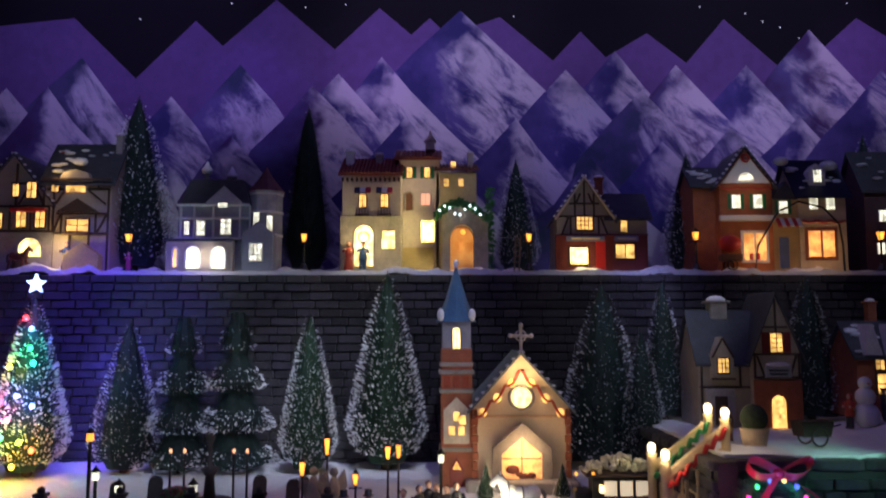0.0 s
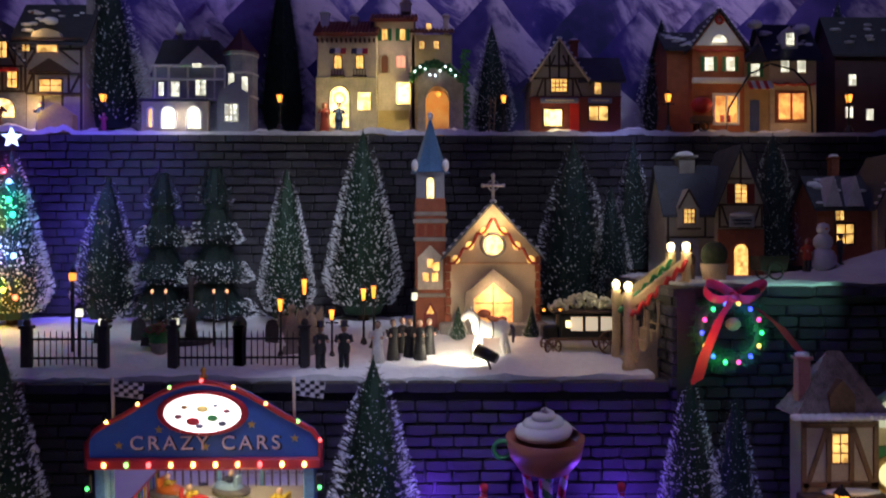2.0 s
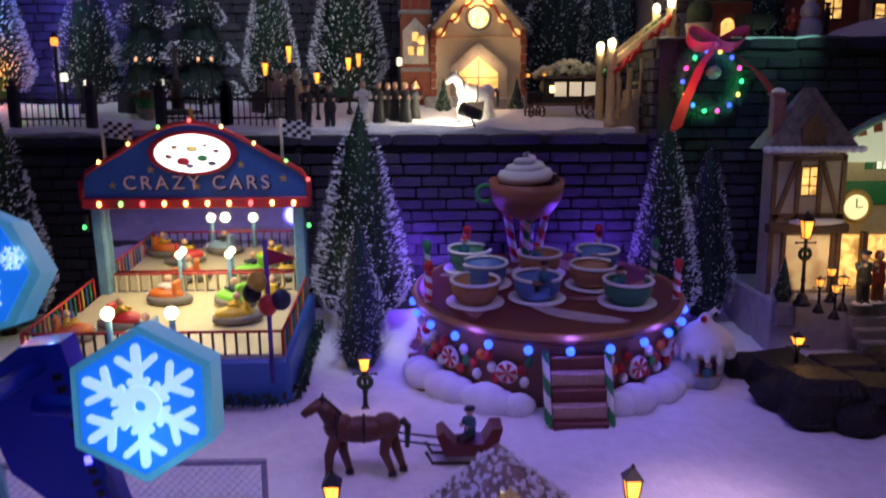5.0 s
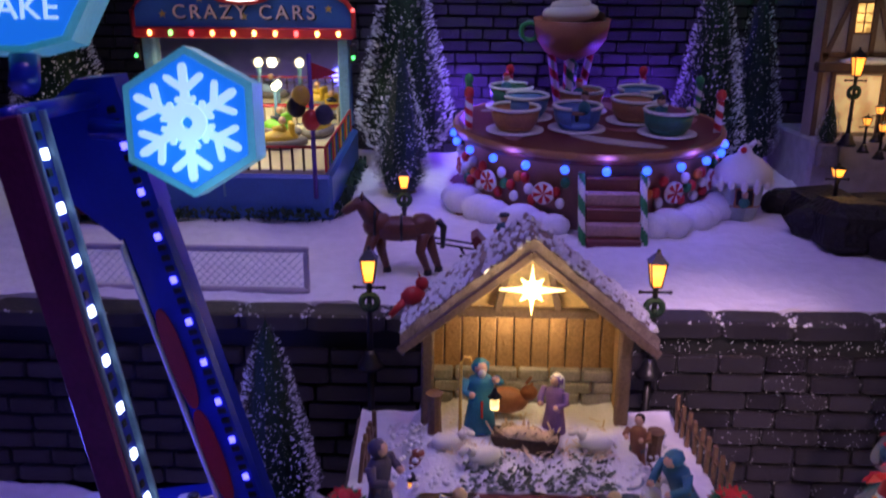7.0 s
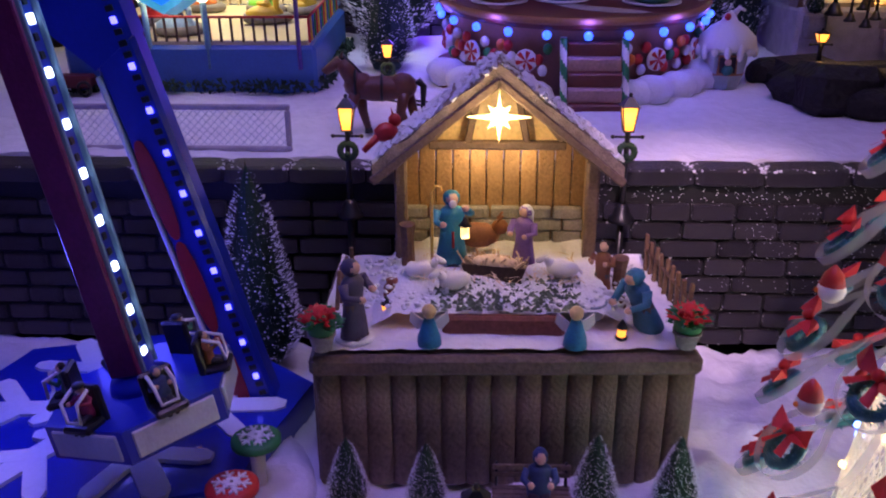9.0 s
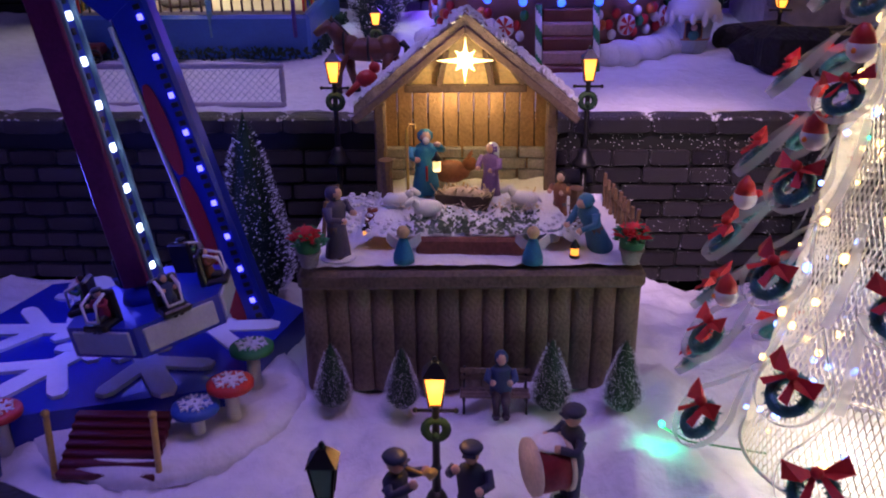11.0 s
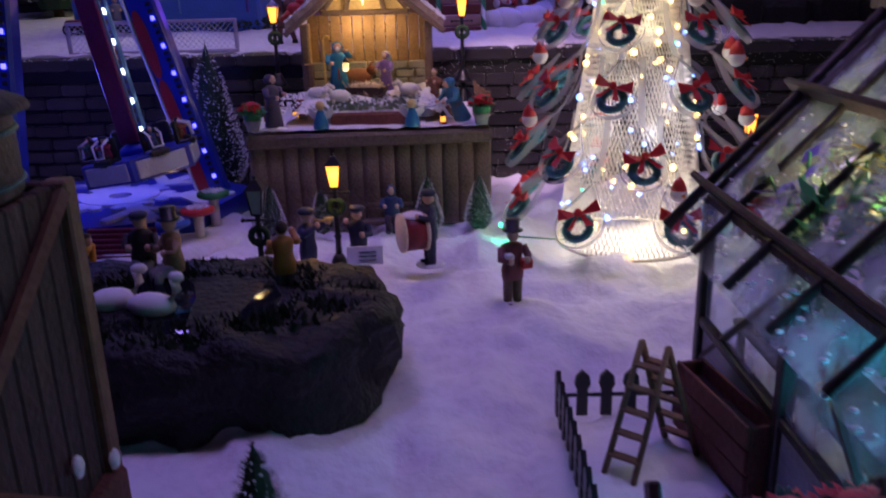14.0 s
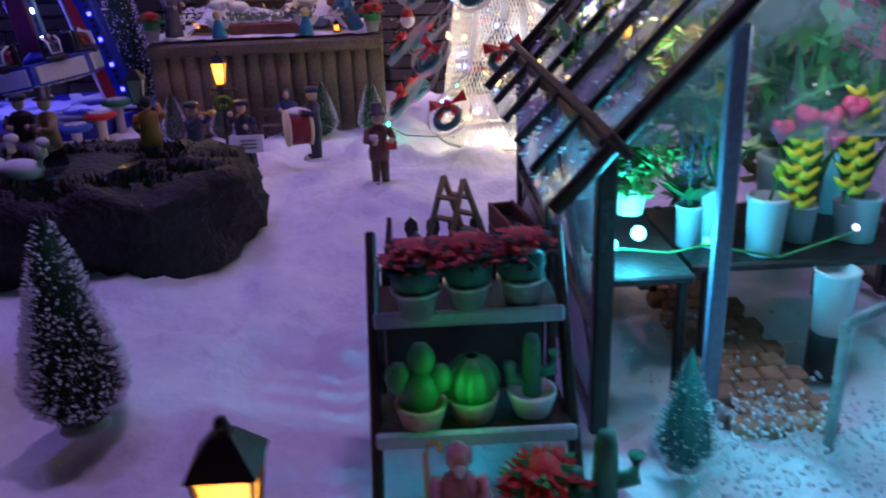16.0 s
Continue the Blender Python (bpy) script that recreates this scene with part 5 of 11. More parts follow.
coats = ((0.45, 0.04, 0.04), (0.04, 0.16, 0.08), (0.35, 0.03, 0.10), (0.05, 0.08, 0.22), (0.30, 0.10, 0.04), (0.06, 0.20, 0.10))
for k in range(6):
    a = radians(k * 60 + 44)
    at = (q2 @ pose(0.046 * math.cos(a), 0.046 * math.sin(a), 0.010, 0, 0, k * 60 + 134))
    part("side_panel", B().box((0, -GR * 0.872, -0.001), (0.050, 0.0024, 0.017), 0.0008), mat("pale_gondola_panel", (0.55, 0.58, 0.66), 0.4, var=0.1), gond, "pale side panel", pose(0, 0, 0, 0, 0, k * 60 + 134))
    part("seat", B().box((0, 0.006, 0.010), (0.020, 0.005, 0.026), 0.002).box((0, -0.003, 0.001), (0.020, 0.016, 0.005), 0.0015), BLACK, gond, "", q2.inverted() @ at)
    part("harness", B().tube([(-0.006, 0.002, 0.022), (-0.006, -0.008, 0.018), (-0.005, -0.009, 0.006), (0.005, -0.009, 0.006), (0.006, -0.008, 0.018), (0.006, 0.002, 0.022)], 0.0012, 6), HARN, gond, "white shoulder bar", q2.inverted() @ at)
    figurine("rider_figurine", "tiny seated rider in a bright coat on the gondola", at @ pose(0, 0.002, -0.004), 0.036, coats[k], (0.03, 0.03, 0.05), ("hood", None, "cap")[k % 3], arms=((0.9, 0.6), (0.9, 0.6)), seated=True, base=False, group="riders on the gondola")
sign = thing("snowflake_sign", "glowing hexagonal blue sign with a white snowflake", "sign", pose(-0.1215, 0.352, 0.3545, -6, -4, 0))
hx = [(0.0415 * math.sin(radians(k * 60 + 2)), 0.0415 * math.cos(radians(k * 60 + 2))) for k in range(6)]
part("casing", B().prism(hx, 0.0, 0.022), TEALRIM_GLOW, sign, "pale teal casing")
part("sign_face", B().prism([(x * 0.88, z * 0.88) for x, z in hx], -0.0015, 0.0), ICEBLUE, sign)
part("sign_snowflake", flake(B(), 0.032, -0.0030, -0.0016, "y"), FLAKEGLOW, sign, "", pose(0, 0, 0, 0, 30, 0))
part("sign_arm", B().tube([(-0.02, 0.018, -0.006), (-0.065, 0.022, 0.0)], 0.006, 7), RIDEBLUE, sign)
board = thing("ride_sign", "glowing ice-blue name board of the ride with white letters", "sign", pose(-0.243, 0.345, 0.424, -8, 0, 8))
oval = [(-0.085, 0.0), (-0.07, 0.026), (-0.045, 0.036), (0.045, 0.036), (0.07, 0.026), (0.085, 0.0), (0.07, -0.026), (0.045, -0.032), (-0.045, -0.032), (-0.07, -0.026)]
oval = [(x * 0.88, z) for x, z in oval]
part("casing", B().prism(oval, 0.0, 0.03), TEALRIM_GLOW, board)
part("sign_face", B().prism([(x * 0.93, z * 0.9) for x, z in oval], -0.0015, 0.0), ICEBLUE, board)


def letters(text, size, m, material, parent, depth=0.0006, name="lettering", label="", spread=1.0):
    c = bpy.data.curves.new(name, "FONT")
    c.body, c.size, c.align_x, c.align_y, c.extrude = text, size, "CENTER", "CENTER", depth
    c.space_character = spread
    tmp = new(name, c)
    me = bpy.data.meshes.new_from_object(tmp.evaluated_get(bpy.context.evaluated_depsgraph_get()))
    bpy.data.objects.remove(tmp)
    me.materials.clear()
    me.materials.append(material)
    ob = new(name, me)
    ob.parent = parent
    ob.matrix_basis = m
    if label:
        ob["label"] = label
    return ob


letters("SPINNING", 0.0170, pose(0.010, -0.0022, 0.012, 90), FLAKEGLOW, board)
letters("SNOWFLAKE", 0.0180, pose(0.004, -0.0022, -0.010, 90), FLAKEGLOW, board)
part("sign_snowflake", flake(B(), 0.0065, -0.0030, -0.0016, "y"), FLAKEGLOW, board, "", pose(0.0625, 0, 0.008))
part("support", B().tube([(0.03, 0.02, -0.03), (0.036, 0.0, -0.05)], 0.008, 8), RIDEBLUE, board)
for x, y, c, h in ((-0.083, 0.322, "green", 0.036), (-0.088, 0.280, "red", 0.030), (-0.108, 0.262, "blue", 0.022), (-0.242, 0.252, "red", 0.022), (-0.275, 0.262, "blue", 0.026)):
    t = thing("snowflake_table", "round %s toadstool table with a white snowflake top" % c, "table", pose(x, y, 0.004), "toadstool tables")
    part("tabletop", B().lathe([(0.012, h), (0.0165, h + 0.002), (0.0165, h + 0.0055), (0.0135, h + 0.007)], n=18), {"green": GREENP, "red": REDP, "blue": BLUEP}[c], t)
    part("top_snowflake", flake(B(), 0.0125, h + 0.0071, h + 0.0078), FLAKEW, t)
    part("stem", B().lathe([(0.006, -0.006), (0.005, h * 0.5), (0.0055, h)], n=10), WHITEP, t)
snow_mound = B()
snow_mound.lathe([(0.10, -0.004), (0.098, 0.006), (0.088, 0.010), (0.02, 0.011)], (-0.145, 0.315, 0), 32)
solid("snow_bank", snow_mound, SNOW, "rounded white snow bank round the ride", "snow", kind="structure")
lamp("POINT", (-0.245, 0.345, 0.15), 0.24, (0.10, 0.10, 1.0), 0.02)
lamp("POINT", (-0.115, 0.325, 0.335), 0.03, (0.25, 0.6, 1.0), 0.02)
lamp("POINT", (-0.20, 0.40, 0.11), 0.16, (0.08, 0.08, 1.0), 0.03)
lamp("POINT", (-0.25, 0.18, 0.12), 0.10, (0.10, 0.10, 1.0), 0.02)

# ---- wire Christmas tree with wreath baubles ----
WIRE = mat("pearl_wire", (0.80, 0.76, 0.68), 0.35, 0.2, var=0.1, bump=0.1)
RIBBON = bpy.data.materials.new("pale_gauze_ribbon")
RIBBON.use_nodes = True
rn = RIBBON.node_tree
rb, rt, rm, ro = rn.nodes["Principled BSDF"], rn.nodes.new("ShaderNodeBsdfTranslucent"), rn.nodes.new("ShaderNodeMixShader"), rn.nodes["Material Output"]
rb.inputs["Base Color"].default_value, rb.inputs["Roughness"].default_value = (0.55, 0.55, 0.62, 1), 0.35
rt.inputs["Color"].default_value = (0.50, 0.48, 0.52, 1)
rm.inputs[0].default_value = 0.5
weave, wbump = rn.nodes.new("ShaderNodeTexNoise"), rn.nodes.new("ShaderNodeBump")
weave.inputs["Scale"].default_value, wbump.inputs["Strength"].default_value, wbump.inputs["Distance"].default_value = 900, 0.5, 0.001
rn.links.new(weave.outputs["Fac"], wbump.inputs["Height"])
rn.links.new(wbump.outputs[0], rb.inputs["Normal"])
rn.links.new(rb.outputs[0], rm.inputs[1])
rn.links.new(rt.outputs[0], rm.inputs[2])
rc, rm2 = rn.nodes.new("ShaderNodeBsdfTransparent"), rn.nodes.new("ShaderNodeMixShader")
rm2.inputs[0].default_value = 0.58
rn.links.new(rm.outputs[0], rm2.inputs[1])
rn.links.new(rc.outputs[0], rm2.inputs[2])
rn.links.new(rm2.outputs[0], ro.inputs[0])
wt = thing("wire_tree", "tall lit white wire-mesh tree with curling silver ribbons", "wire tree", pose(0.335, 0.252, 0.004))
b, HT = B(), 0.42


def cone_r(z):
    return 0.066 * max(0.0, 1 - z / HT) ** 0.85 + 0.004


for s in (-1, 1):
    for k in range(92):
        b.tube([(cone_r(z) * math.cos(a), cone_r(z) * math.sin(a), z) for z, a in [(HT * u / 16, s * 2.6 * u / 16 + 6.28319 * k / 92) for u in range(17)]], 0.00045, 3, cap=False)
part("wire_mesh", b, WIRE, wt, "fine pearl wire mesh cone")
part("base_ring", B().ring((0, 0, 0.002), 0.070, 0.0016, 40, 6), WIRE, wt)
TINSEL = mat("dark_teal_tinsel", (0.04, 0.17, 0.20), 0.3, 0.3, var=0.6, scale=500)
BOW = mat("red_velvet_bow", (0.50, 0.012, 0.018), 0.6, var=0.2)


def wreath_mesh(seed):
    rnd, b = random.Random(seed), B()
    b.ring((0, 0, 0), 0.0085, 0.003, 16, 6, "y")
    for i in range(150):
        a, e = rnd.random() * 6.283, rnd.random() * 6.283
        q = 0.0085 + 0.0052 * math.cos(e)
        p = Vector((q * math.cos(a), -0.0052 * math.sin(e), q * math.sin(a)))
        c = Vector((0.0085 * math.cos(a), 0, 0.0085 * math.sin(a)))
        t = Vector((-math.sin(a), 0, math.cos(a))) * 0.0007
        b.add([c - t, c + t, p], [(0, 1, 2)])
    return b


TW = wreath_mesh(2).mesh("tinsel_ring", TINSEL)
bw = B()
for s in (-1, 1):
    bw.add([(0, -0.004, 0), (s * 0.010, -0.006, 0.005), (s * 0.011, -0.004, -0.001), (s * 0.005, -0.007, -0.003), (s * 0.006, -0.002, 0.002)], [(0, 1, 4), (1, 2, 4), (2, 3, 4), (3, 0, 4), (0, 3, 2, 1)] if s > 0 else [(4, 1, 0), (4, 2, 1), (4, 3, 2), (4, 0, 3), (1, 2, 3, 0)])
    bw.add([(0, -0.004, 0), (s * 0.0035, -0.006, -0.009), (s * 0.007, -0.005, -0.0085), (s * 0.002, -0.003, 0)], [(0, 1, 2, 3)])
bw.ball((0, -0.0055, 0), 0.0022, 7)
TB = bw.mesh("bow", BOW)
rng = random.Random(21)
tiers = ((0.030, 8, 0.112, 0.0235, 0.2), (0.082, 9, 0.108, 0.022, 0.55), (0.138, 9, 0.098, 0.021, 0.15), (0.190, 8, 0.086, 0.020, 0.5), (0.240, 7, 0.074, 0.018, 0.1), (0.288, 6, 0.060, 0.016, 0.45), (0.335, 5, 0.045, 0.014, 0.2))
for zt, n, rt, rl, ph in tiers:
    for k in range(n):
        a = 6.28319 * (k + ph) / n
        rad, tan, up = Vector((math.cos(a), math.sin(a), 0)), Vector((-math.sin(a), math.cos(a), 0)), Vector((0, 0, 1))
        start = rad * cone_r(zt + 0.075) + up * (zt + 0.085)
        tipc = rad * (rt - rl * 0.2) + up * (zt + rl * 0.55)
        nrm = (rad * 0.74 + up * 0.67).normalized()
        vv = nrm.cross(tan)
        if vv.z < 0:
            vv = -vv
        # a closed teardrop hoop of ribbon, hung from a flat strip that lies along the cone
        apex = tipc + vv * rl * 1.75
        path = [apex]
        for i in range(25):
            t = radians(38 + 284 * i / 24)
            path.append(tipc + vv * rl * math.cos(t) + tan * rl * math.sin(t) * 0.92)
        path.append(apex)
        br, vs, w = B(), [], 0.0028
        for i, p in enumerate(path):
            wd = nrm * w * (0.45 if i in (0, len(path) - 1) else 1.0)
            vs += [tuple(p - wd), tuple(p + wd)]
        br.add(vs, [(2 * i, 2 * i + 1, 2 * i + 3, 2 * i + 2) for i in range(len(path) - 1)], True)
        vs = []
        for i in range(6):
            u = i / 5
            zz = apex.z + u * 0.055
            p = apex.lerp(rad * (cone_r(min(zz, HT)) + 0.005) + up * zz, min(1.0, u * 1.6))
            vs += [tuple(p - tan * 0.0032), tuple(p + tan * 0.0032)]
        br.add(vs, [(2 * i, 2 * i + 1, 2 * i + 3, 2 * i + 2) for i in range(5)], True)
        part("ribbon_branch", br, RIBBON, wt, "pale gauze ribbon looped round a wreath")
        wx = wt.matrix_basis @ tipc
        if a % 6.28319 > 1.7 or zt > 0.2:
            wr = thing("bauble_wreath", "dark tinsel wreath with a red velvet bow", "wreath", None, "wreaths on the wire tree")
            rm = Matrix((tan if tan.cross(-nrm).z > 0 else -tan, -nrm, vv)).transposed()
            rm.col[0] = rm.col[1].cross(rm.col[2])
            m4 = rm.to_4x4()
            m4.translation = wx - vv * rl * 0.18
            wr.matrix_basis = sized(m4, rl / 0.0205)
            for nm, me, off in (("tinsel_ring", TW, (0, 0, 0)), ("bow", TB, (0, 0, 0.0085))):
                o = new(nm, me)
                o.parent = wr
                o.matrix_basis = sized(pose(*off, 0, rng.uniform(-25, 25), 0), 1.5 if nm == "bow" else 1.1)
        if k % 2 == 0 and rng.random() < 0.5:
            o = B().use(0).ball((0, 0, 0), 0.0075, 10).use(1).lathe([(0.0068, 0.003), (0.005, 0.009), (0.001, 0.014)], n=10).use(2).ball((0.001, -0.0075, -0.0005), 0.0016, 6)
            solid("face_ornament", o, [WHITEP, REDP, mat("orange_nose", (0.8, 0.25, 0.03), 0.4)], "round white ornament with a red pointed cap", "ornament", pose(*(wx + Vector((0, 0, rl + 0.004)) - rad * 0.006), 0, 0, math.degrees(a) + 90), "ornaments on the wire tree")
warm_b, blue_b, green_b = glow("fairy_warm", (1.0, 0.62, 0.20), 6.0), glow("fairy_blue", (0.14, 0.26, 1.0), 8.0), glow("fairy_green", (0.05, 1.0, 0.45), 6.0)
for i in range(170):
    z = HT * (i + 6) / 182
    z, a = z + rng.uniform(-0.012, 0.012), i * 2.4 + rng.uniform(-0.5, 0.5)
    r = cone_r(max(0.0, z)) * 1.03
    part("fairy_light", B().ball((r * math.cos(a), r * math.sin(a), z), 0.0012 + 0.0006 * (i % 4), 6), blue_b if i % 4 == 1 or (z < 0.16 and i % 3 == 0) else (green_b if i % 17 == 3 else warm_b), wt)
for z, p, c in ((0.03, 0.40, (1.0, 0.82, 0.58)), (0.11, 0.30, (0.76, 0.78, 1.0)), (0.20, 0.26, (1.0, 0.84, 0.55)), (0.30, 0.18, (1.0, 0.85, 0.55))):
    lamp("POINT", (0.335, 0.252 - cone_r(z) - 0.004, z + 0.006), p * 0.06, c, 0.012)
    lamp("POINT", (0.335, 0.252, z + 0.012), p * 0.54, c, 0.015)
lamp("POINT", (0.212, 0.262, 0.014), 0.018, (0.02, 1.0, 0.5), 0.004)
solid("fairy_light", B().ball((0.212, 0.268, 0.018), 0.0022, 8), green_b, "green fairy light at the ribbon's end", "fairy light")
solid("fairy_cable", B().tube([(0.212, 0.268, 0.016), (0.23, 0.265, 0.006), (0.28, 0.255, 0.004)], 0.0007, 5), GREENP, "thin green fairy-light cable on the snow", "cable")

# red footbridge at the edge
br = thing("footbridge", "red-brown footbridge with pale picket railing", "bridge", pose(0.60, 0.385, 0, 0, 0, -22))
part("deck", B().box((0, 0, 0.052), (0.20, 0.09, 0.008), 0.002), mat("redbrown_plank", (0.20, 0.06, 0.03), 0.7, var=0.35), br)
part("side_panel", B().box((0, -0.043, 0.026), (0.20, 0.006, 0.05), 0.001), mat("redbrown_plank", (0.2, 0.06, 0.03)), br)
for i in range(16):
    for y in (-0.042, 0.042):
        part("picket", B().box((-0.094 + i * 0.0125, y, 0.070), (0.004, 0.0025, 0.030), 0.0006), PLANK, br)
for y in (-0.042, 0.042):
    part("handrail", B().tube([(-0.10, y, 0.086), (0.10, y, 0.086)], 0.0022, 6), PLANK, br)

# ---- greenhouse and garden ----
GFRAME = mat("dark_iron_frame", (0.022, 0.016, 0.016), 0.45, var=0.4, bump=0.3)
GWOOD = mat("rusty_purlin", (0.045, 0.026, 0.022), 0.6, var=0.5)
GLASS = bpy.data.materials.new("thin_glass")
GLASS.use_nodes = True
gn = GLASS.node_tree
gn.nodes.clear()
out, mix, tr, gl = (gn.nodes.new(k) for k in ("ShaderNodeOutputMaterial", "ShaderNodeMixShader", "ShaderNodeBsdfTransparent", "ShaderNodeBsdfGlossy"))
gl.inputs["Roughness"].default_value = 0.12
gl.inputs["Color"].default_value = (0.75, 0.85, 0.9, 1)
tr.inputs["Color"].default_value = (0.90, 0.95, 0.96, 1)
mix.inputs[0].default_value = 0.09
gn.links.new(tr.outputs[0], mix.inputs[1])
gn.links.new(gl.outputs[0], mix.inputs[2])
haze, mix2 = gn.nodes.new("ShaderNodeBsdfDiffuse"), gn.nodes.new("ShaderNodeMixShader")
haze.inputs["Color"].default_value = (0.75, 0.78, 0.8, 1)
gnoise, gramp, gco = gn.nodes.new("ShaderNodeTexNoise"), gn.nodes.new("ShaderNodeMapRange"), gn.nodes.new("ShaderNodeTexCoord")
gnoise.inputs["Scale"].default_value, gnoise.inputs["Detail"].default_value = 34, 5
gramp.inputs["From Min"].default_value, gramp.inputs["From Max"].default_value = 0.42, 0.66
gramp.inputs["To Min"].default_value, gramp.inputs["To Max"].default_value = 0.04, 0.42
gn.links.new(gco.outputs["Object"], gnoise.inputs["Vector"])
gn.links.new(gnoise.outputs["Fac"], gramp.inputs["Value"])
gn.links.new(gramp.outputs[0], mix2.inputs[0])
gn.links.new(mix.outputs[0], mix2.inputs[1])
gn.links.new(haze.outputs[0], mix2.inputs[2])
gn.links.new(mix2.outputs[0], out.inputs[0])
GX0, GX1, GY0, GY1, GE, GR = 0.312, 0.500, -0.286, -0.045, 0.122, 0.222
gh = thing("greenhouse", "glass garden house with a dark frame and flowers inside", "greenhouse")
xm = (GX0 + GX1) / 2
for x in (GX0, GX1):
    for y in (GY0, -0.165, GY1):
        part("post", B().box((x, y, GE / 2), (0.0075, 0.0075, GE), 0.001), GFRAME, gh)
    for z in (0.004, 0.046, GE):
        part("rail", B().box((x, (GY0 + GY1) / 2, z), (0.006, GY1 - GY0, 0.006), 0.001), GFRAME, gh)
    g = part("pane", B().box((x, (GY0 + GY1) / 2, GE / 2 + 0.022), (0.001, GY1 - GY0 - 0.012, GE - 0.05)), GLASS, gh)
    g.visible_shadow = False
    part("lower_panel", B().box((x, (GY0 + GY1) / 2, 0.025), (0.002, GY1 - GY0 - 0.012, 0.04)), mat("frosted_panel", (0.25, 0.27, 0.32), 0.4, var=0.3), gh)
part("brace", B().tube([(GX0, GY1, 0.02), (GX0, -0.165, 0.115)], 0.0024, 5), GFRAME, gh)
part("brace", B().tube([(GX0, GY0, 0.02), (GX0, -0.165, 0.115)], 0.0024, 5), GFRAME, gh)
OV = 0.022
for s in (-1, 1):
    ex = xm + s * ((GX1 - GX0) / 2 + OV)
    slope = (GR - GE) / ((GX1 - GX0) / 2)
    ez = GE - OV * slope
    for i in range(6):
        y = GY0 - 0.012 + (GY1 - GY0 + 0.024) * i / 5
        part("rafter", B().tube([(ex, y, ez + 0.004), (xm, y, GR + 0.004)], 0.0024 if i % 5 else 0.0032, 6), GFRAME, gh)
    for f in (0.18, 0.62):
        part("purlin", B().box((ex + (xm - ex) * f, (GY0 + GY1) / 2, ez + (GR - ez) * f + 0.007), (0.012, GY1 - GY0 + 0.05, 0.004), 0.001, (0, -s * 46.8, 0)), GWOOD, gh)
    for i in range(6):
        y0, y1 = (GY0 - 0.012 + (GY1 - GY0 + 0.024) * k / 6 for k in (i, i + 1))
        g = part("roof_pane", B().add([(ex, y0, ez), (ex, y1, ez), (xm, y1, GR), (xm, y0, GR), (ex, y0, ez + 0.001), (ex, y1, ez + 0.001), (xm, y1, GR + 0.001), (xm, y0, GR + 0.001)], [(0, 1, 2, 3), (7, 6, 5, 4), (0, 4, 5, 1), (2, 6, 7, 3)]), GLASS, gh)
        g.visible_shadow = False
        fr = B()
        for k in range(26):
            u, v = rng.random() ** 1.5 * 0.6, rng.random()
            fr.ball((ex + (xm - ex) * u, y0 + (y1 - y0) * v, ez + (GR - ez) * u + 0.0018), rng.uniform(0.0006, 0.0022), 5, (1, 1, 0.4))
        tagged(part("frost", fr, CRUST, gh, "specks of spray snow on the glass"), kind="stuff")
part("ridge_beam", B().box((xm, (GY0 + GY1) / 2, GR + 0.006), (0.008, GY1 - GY0 + 0.05, 0.008), 0.001), GFRAME, gh)
for y in (GY0, GY1):
    for x0, z0, x1, z1 in ((GX0, GE, xm, GR), (GX1, GE, xm, GR)):
        part("gable_bar", B().tube([(x0, y, z0), (x1, y, z1)], 0.0032, 6), GFRAME, gh)
    g = part("gable_pane", B().prism([(GX0, GE), (GX1, GE), (xm, GR)], y - 0.0005, y + 0.0005), GLASS, gh)
    g.visible_shadow = False
for x in (0.358, 0.452):
    part("front_post", B().box((x, GY0, 0.082), (0.0065, 0.0065, 0.165), 0.001), mat("violet_grey_post", (0.20, 0.18, 0.28), 0.5), gh)
for a, c in (((0.395, GY0 - 0.03, 0.0), (0.395, GY0 - 0.03, 0.06)), ((0.395, GY0 - 0.03, 0.06), (0.445, GY0 - 0.004, 0.062)), ((0.445, GY0 - 0.004, 0.062), (0.445, GY0 - 0.004, 0.0))):
    part("door_bar", B().tube([a, c], 0.0022, 6), mat("pale_teal_bar", (0.35, 0.5, 0.52), 0.4), gh)
pathb = thing("brick_path", "pale brick path leading into the greenhouse", "path", pose(0.385, -0.20, 0.004), kind="structure")
for j in range(13):
    for i in range(4):
        part("brick", B().box((-0.016 + i * 0.0105 + (j % 2) * 0.005, -0.10 + j * 0.0125, 0.0035), (0.0098, 0.0115, 0.006), 0.001), mat("salmon_brick", (0.42, 0.20, 0.13), 0.8, var=0.3, each=0.25), pathb)
# staging and pots inside
for nm, c, s in (("left", (0.336, -0.175, 0.060), (0.038, 0.19, 0.004)), ("right", (0.415, -0.205, 0.055), (0.110, 0.085, 0.004))):
    tb = thing("plant_table", "dark plant table inside the greenhouse", "table")
    part("tabletop", B().box(c, s, 0.001), GFRAME, tb)
    for x in (-1, 1):
        for y in (-1, 1):
            part("leg", B().box((c[0] + x * s[0] * 0.42, c[1] + y * s[1] * 0.46, 0.029), (0.004, 0.004, 0.058), 0.0006), GFRAME, tb)
LEAFB = mat("bright_leaf", (0.06, 0.26, 0.05), 0.5, var=0.4, scale=300)
PALELEAF = mat("pale_leaf", (0.32, 0.42, 0.20), 0.5, var=0.3, scale=300)
YELLOWF = mat("yellow_petal", (0.75, 0.55, 0.03), 0.5, var=0.2)
PINKF = mat("pink_petal", (0.80, 0.06, 0.14), 0.5, var=0.2)
LILAC = mat("lilac_petal", (0.28, 0.22, 0.60), 0.5, var=0.2)
WPOT = mat("white_pot", (0.70, 0.72, 0.74), 0.4, var=0.06, bump=0.05)


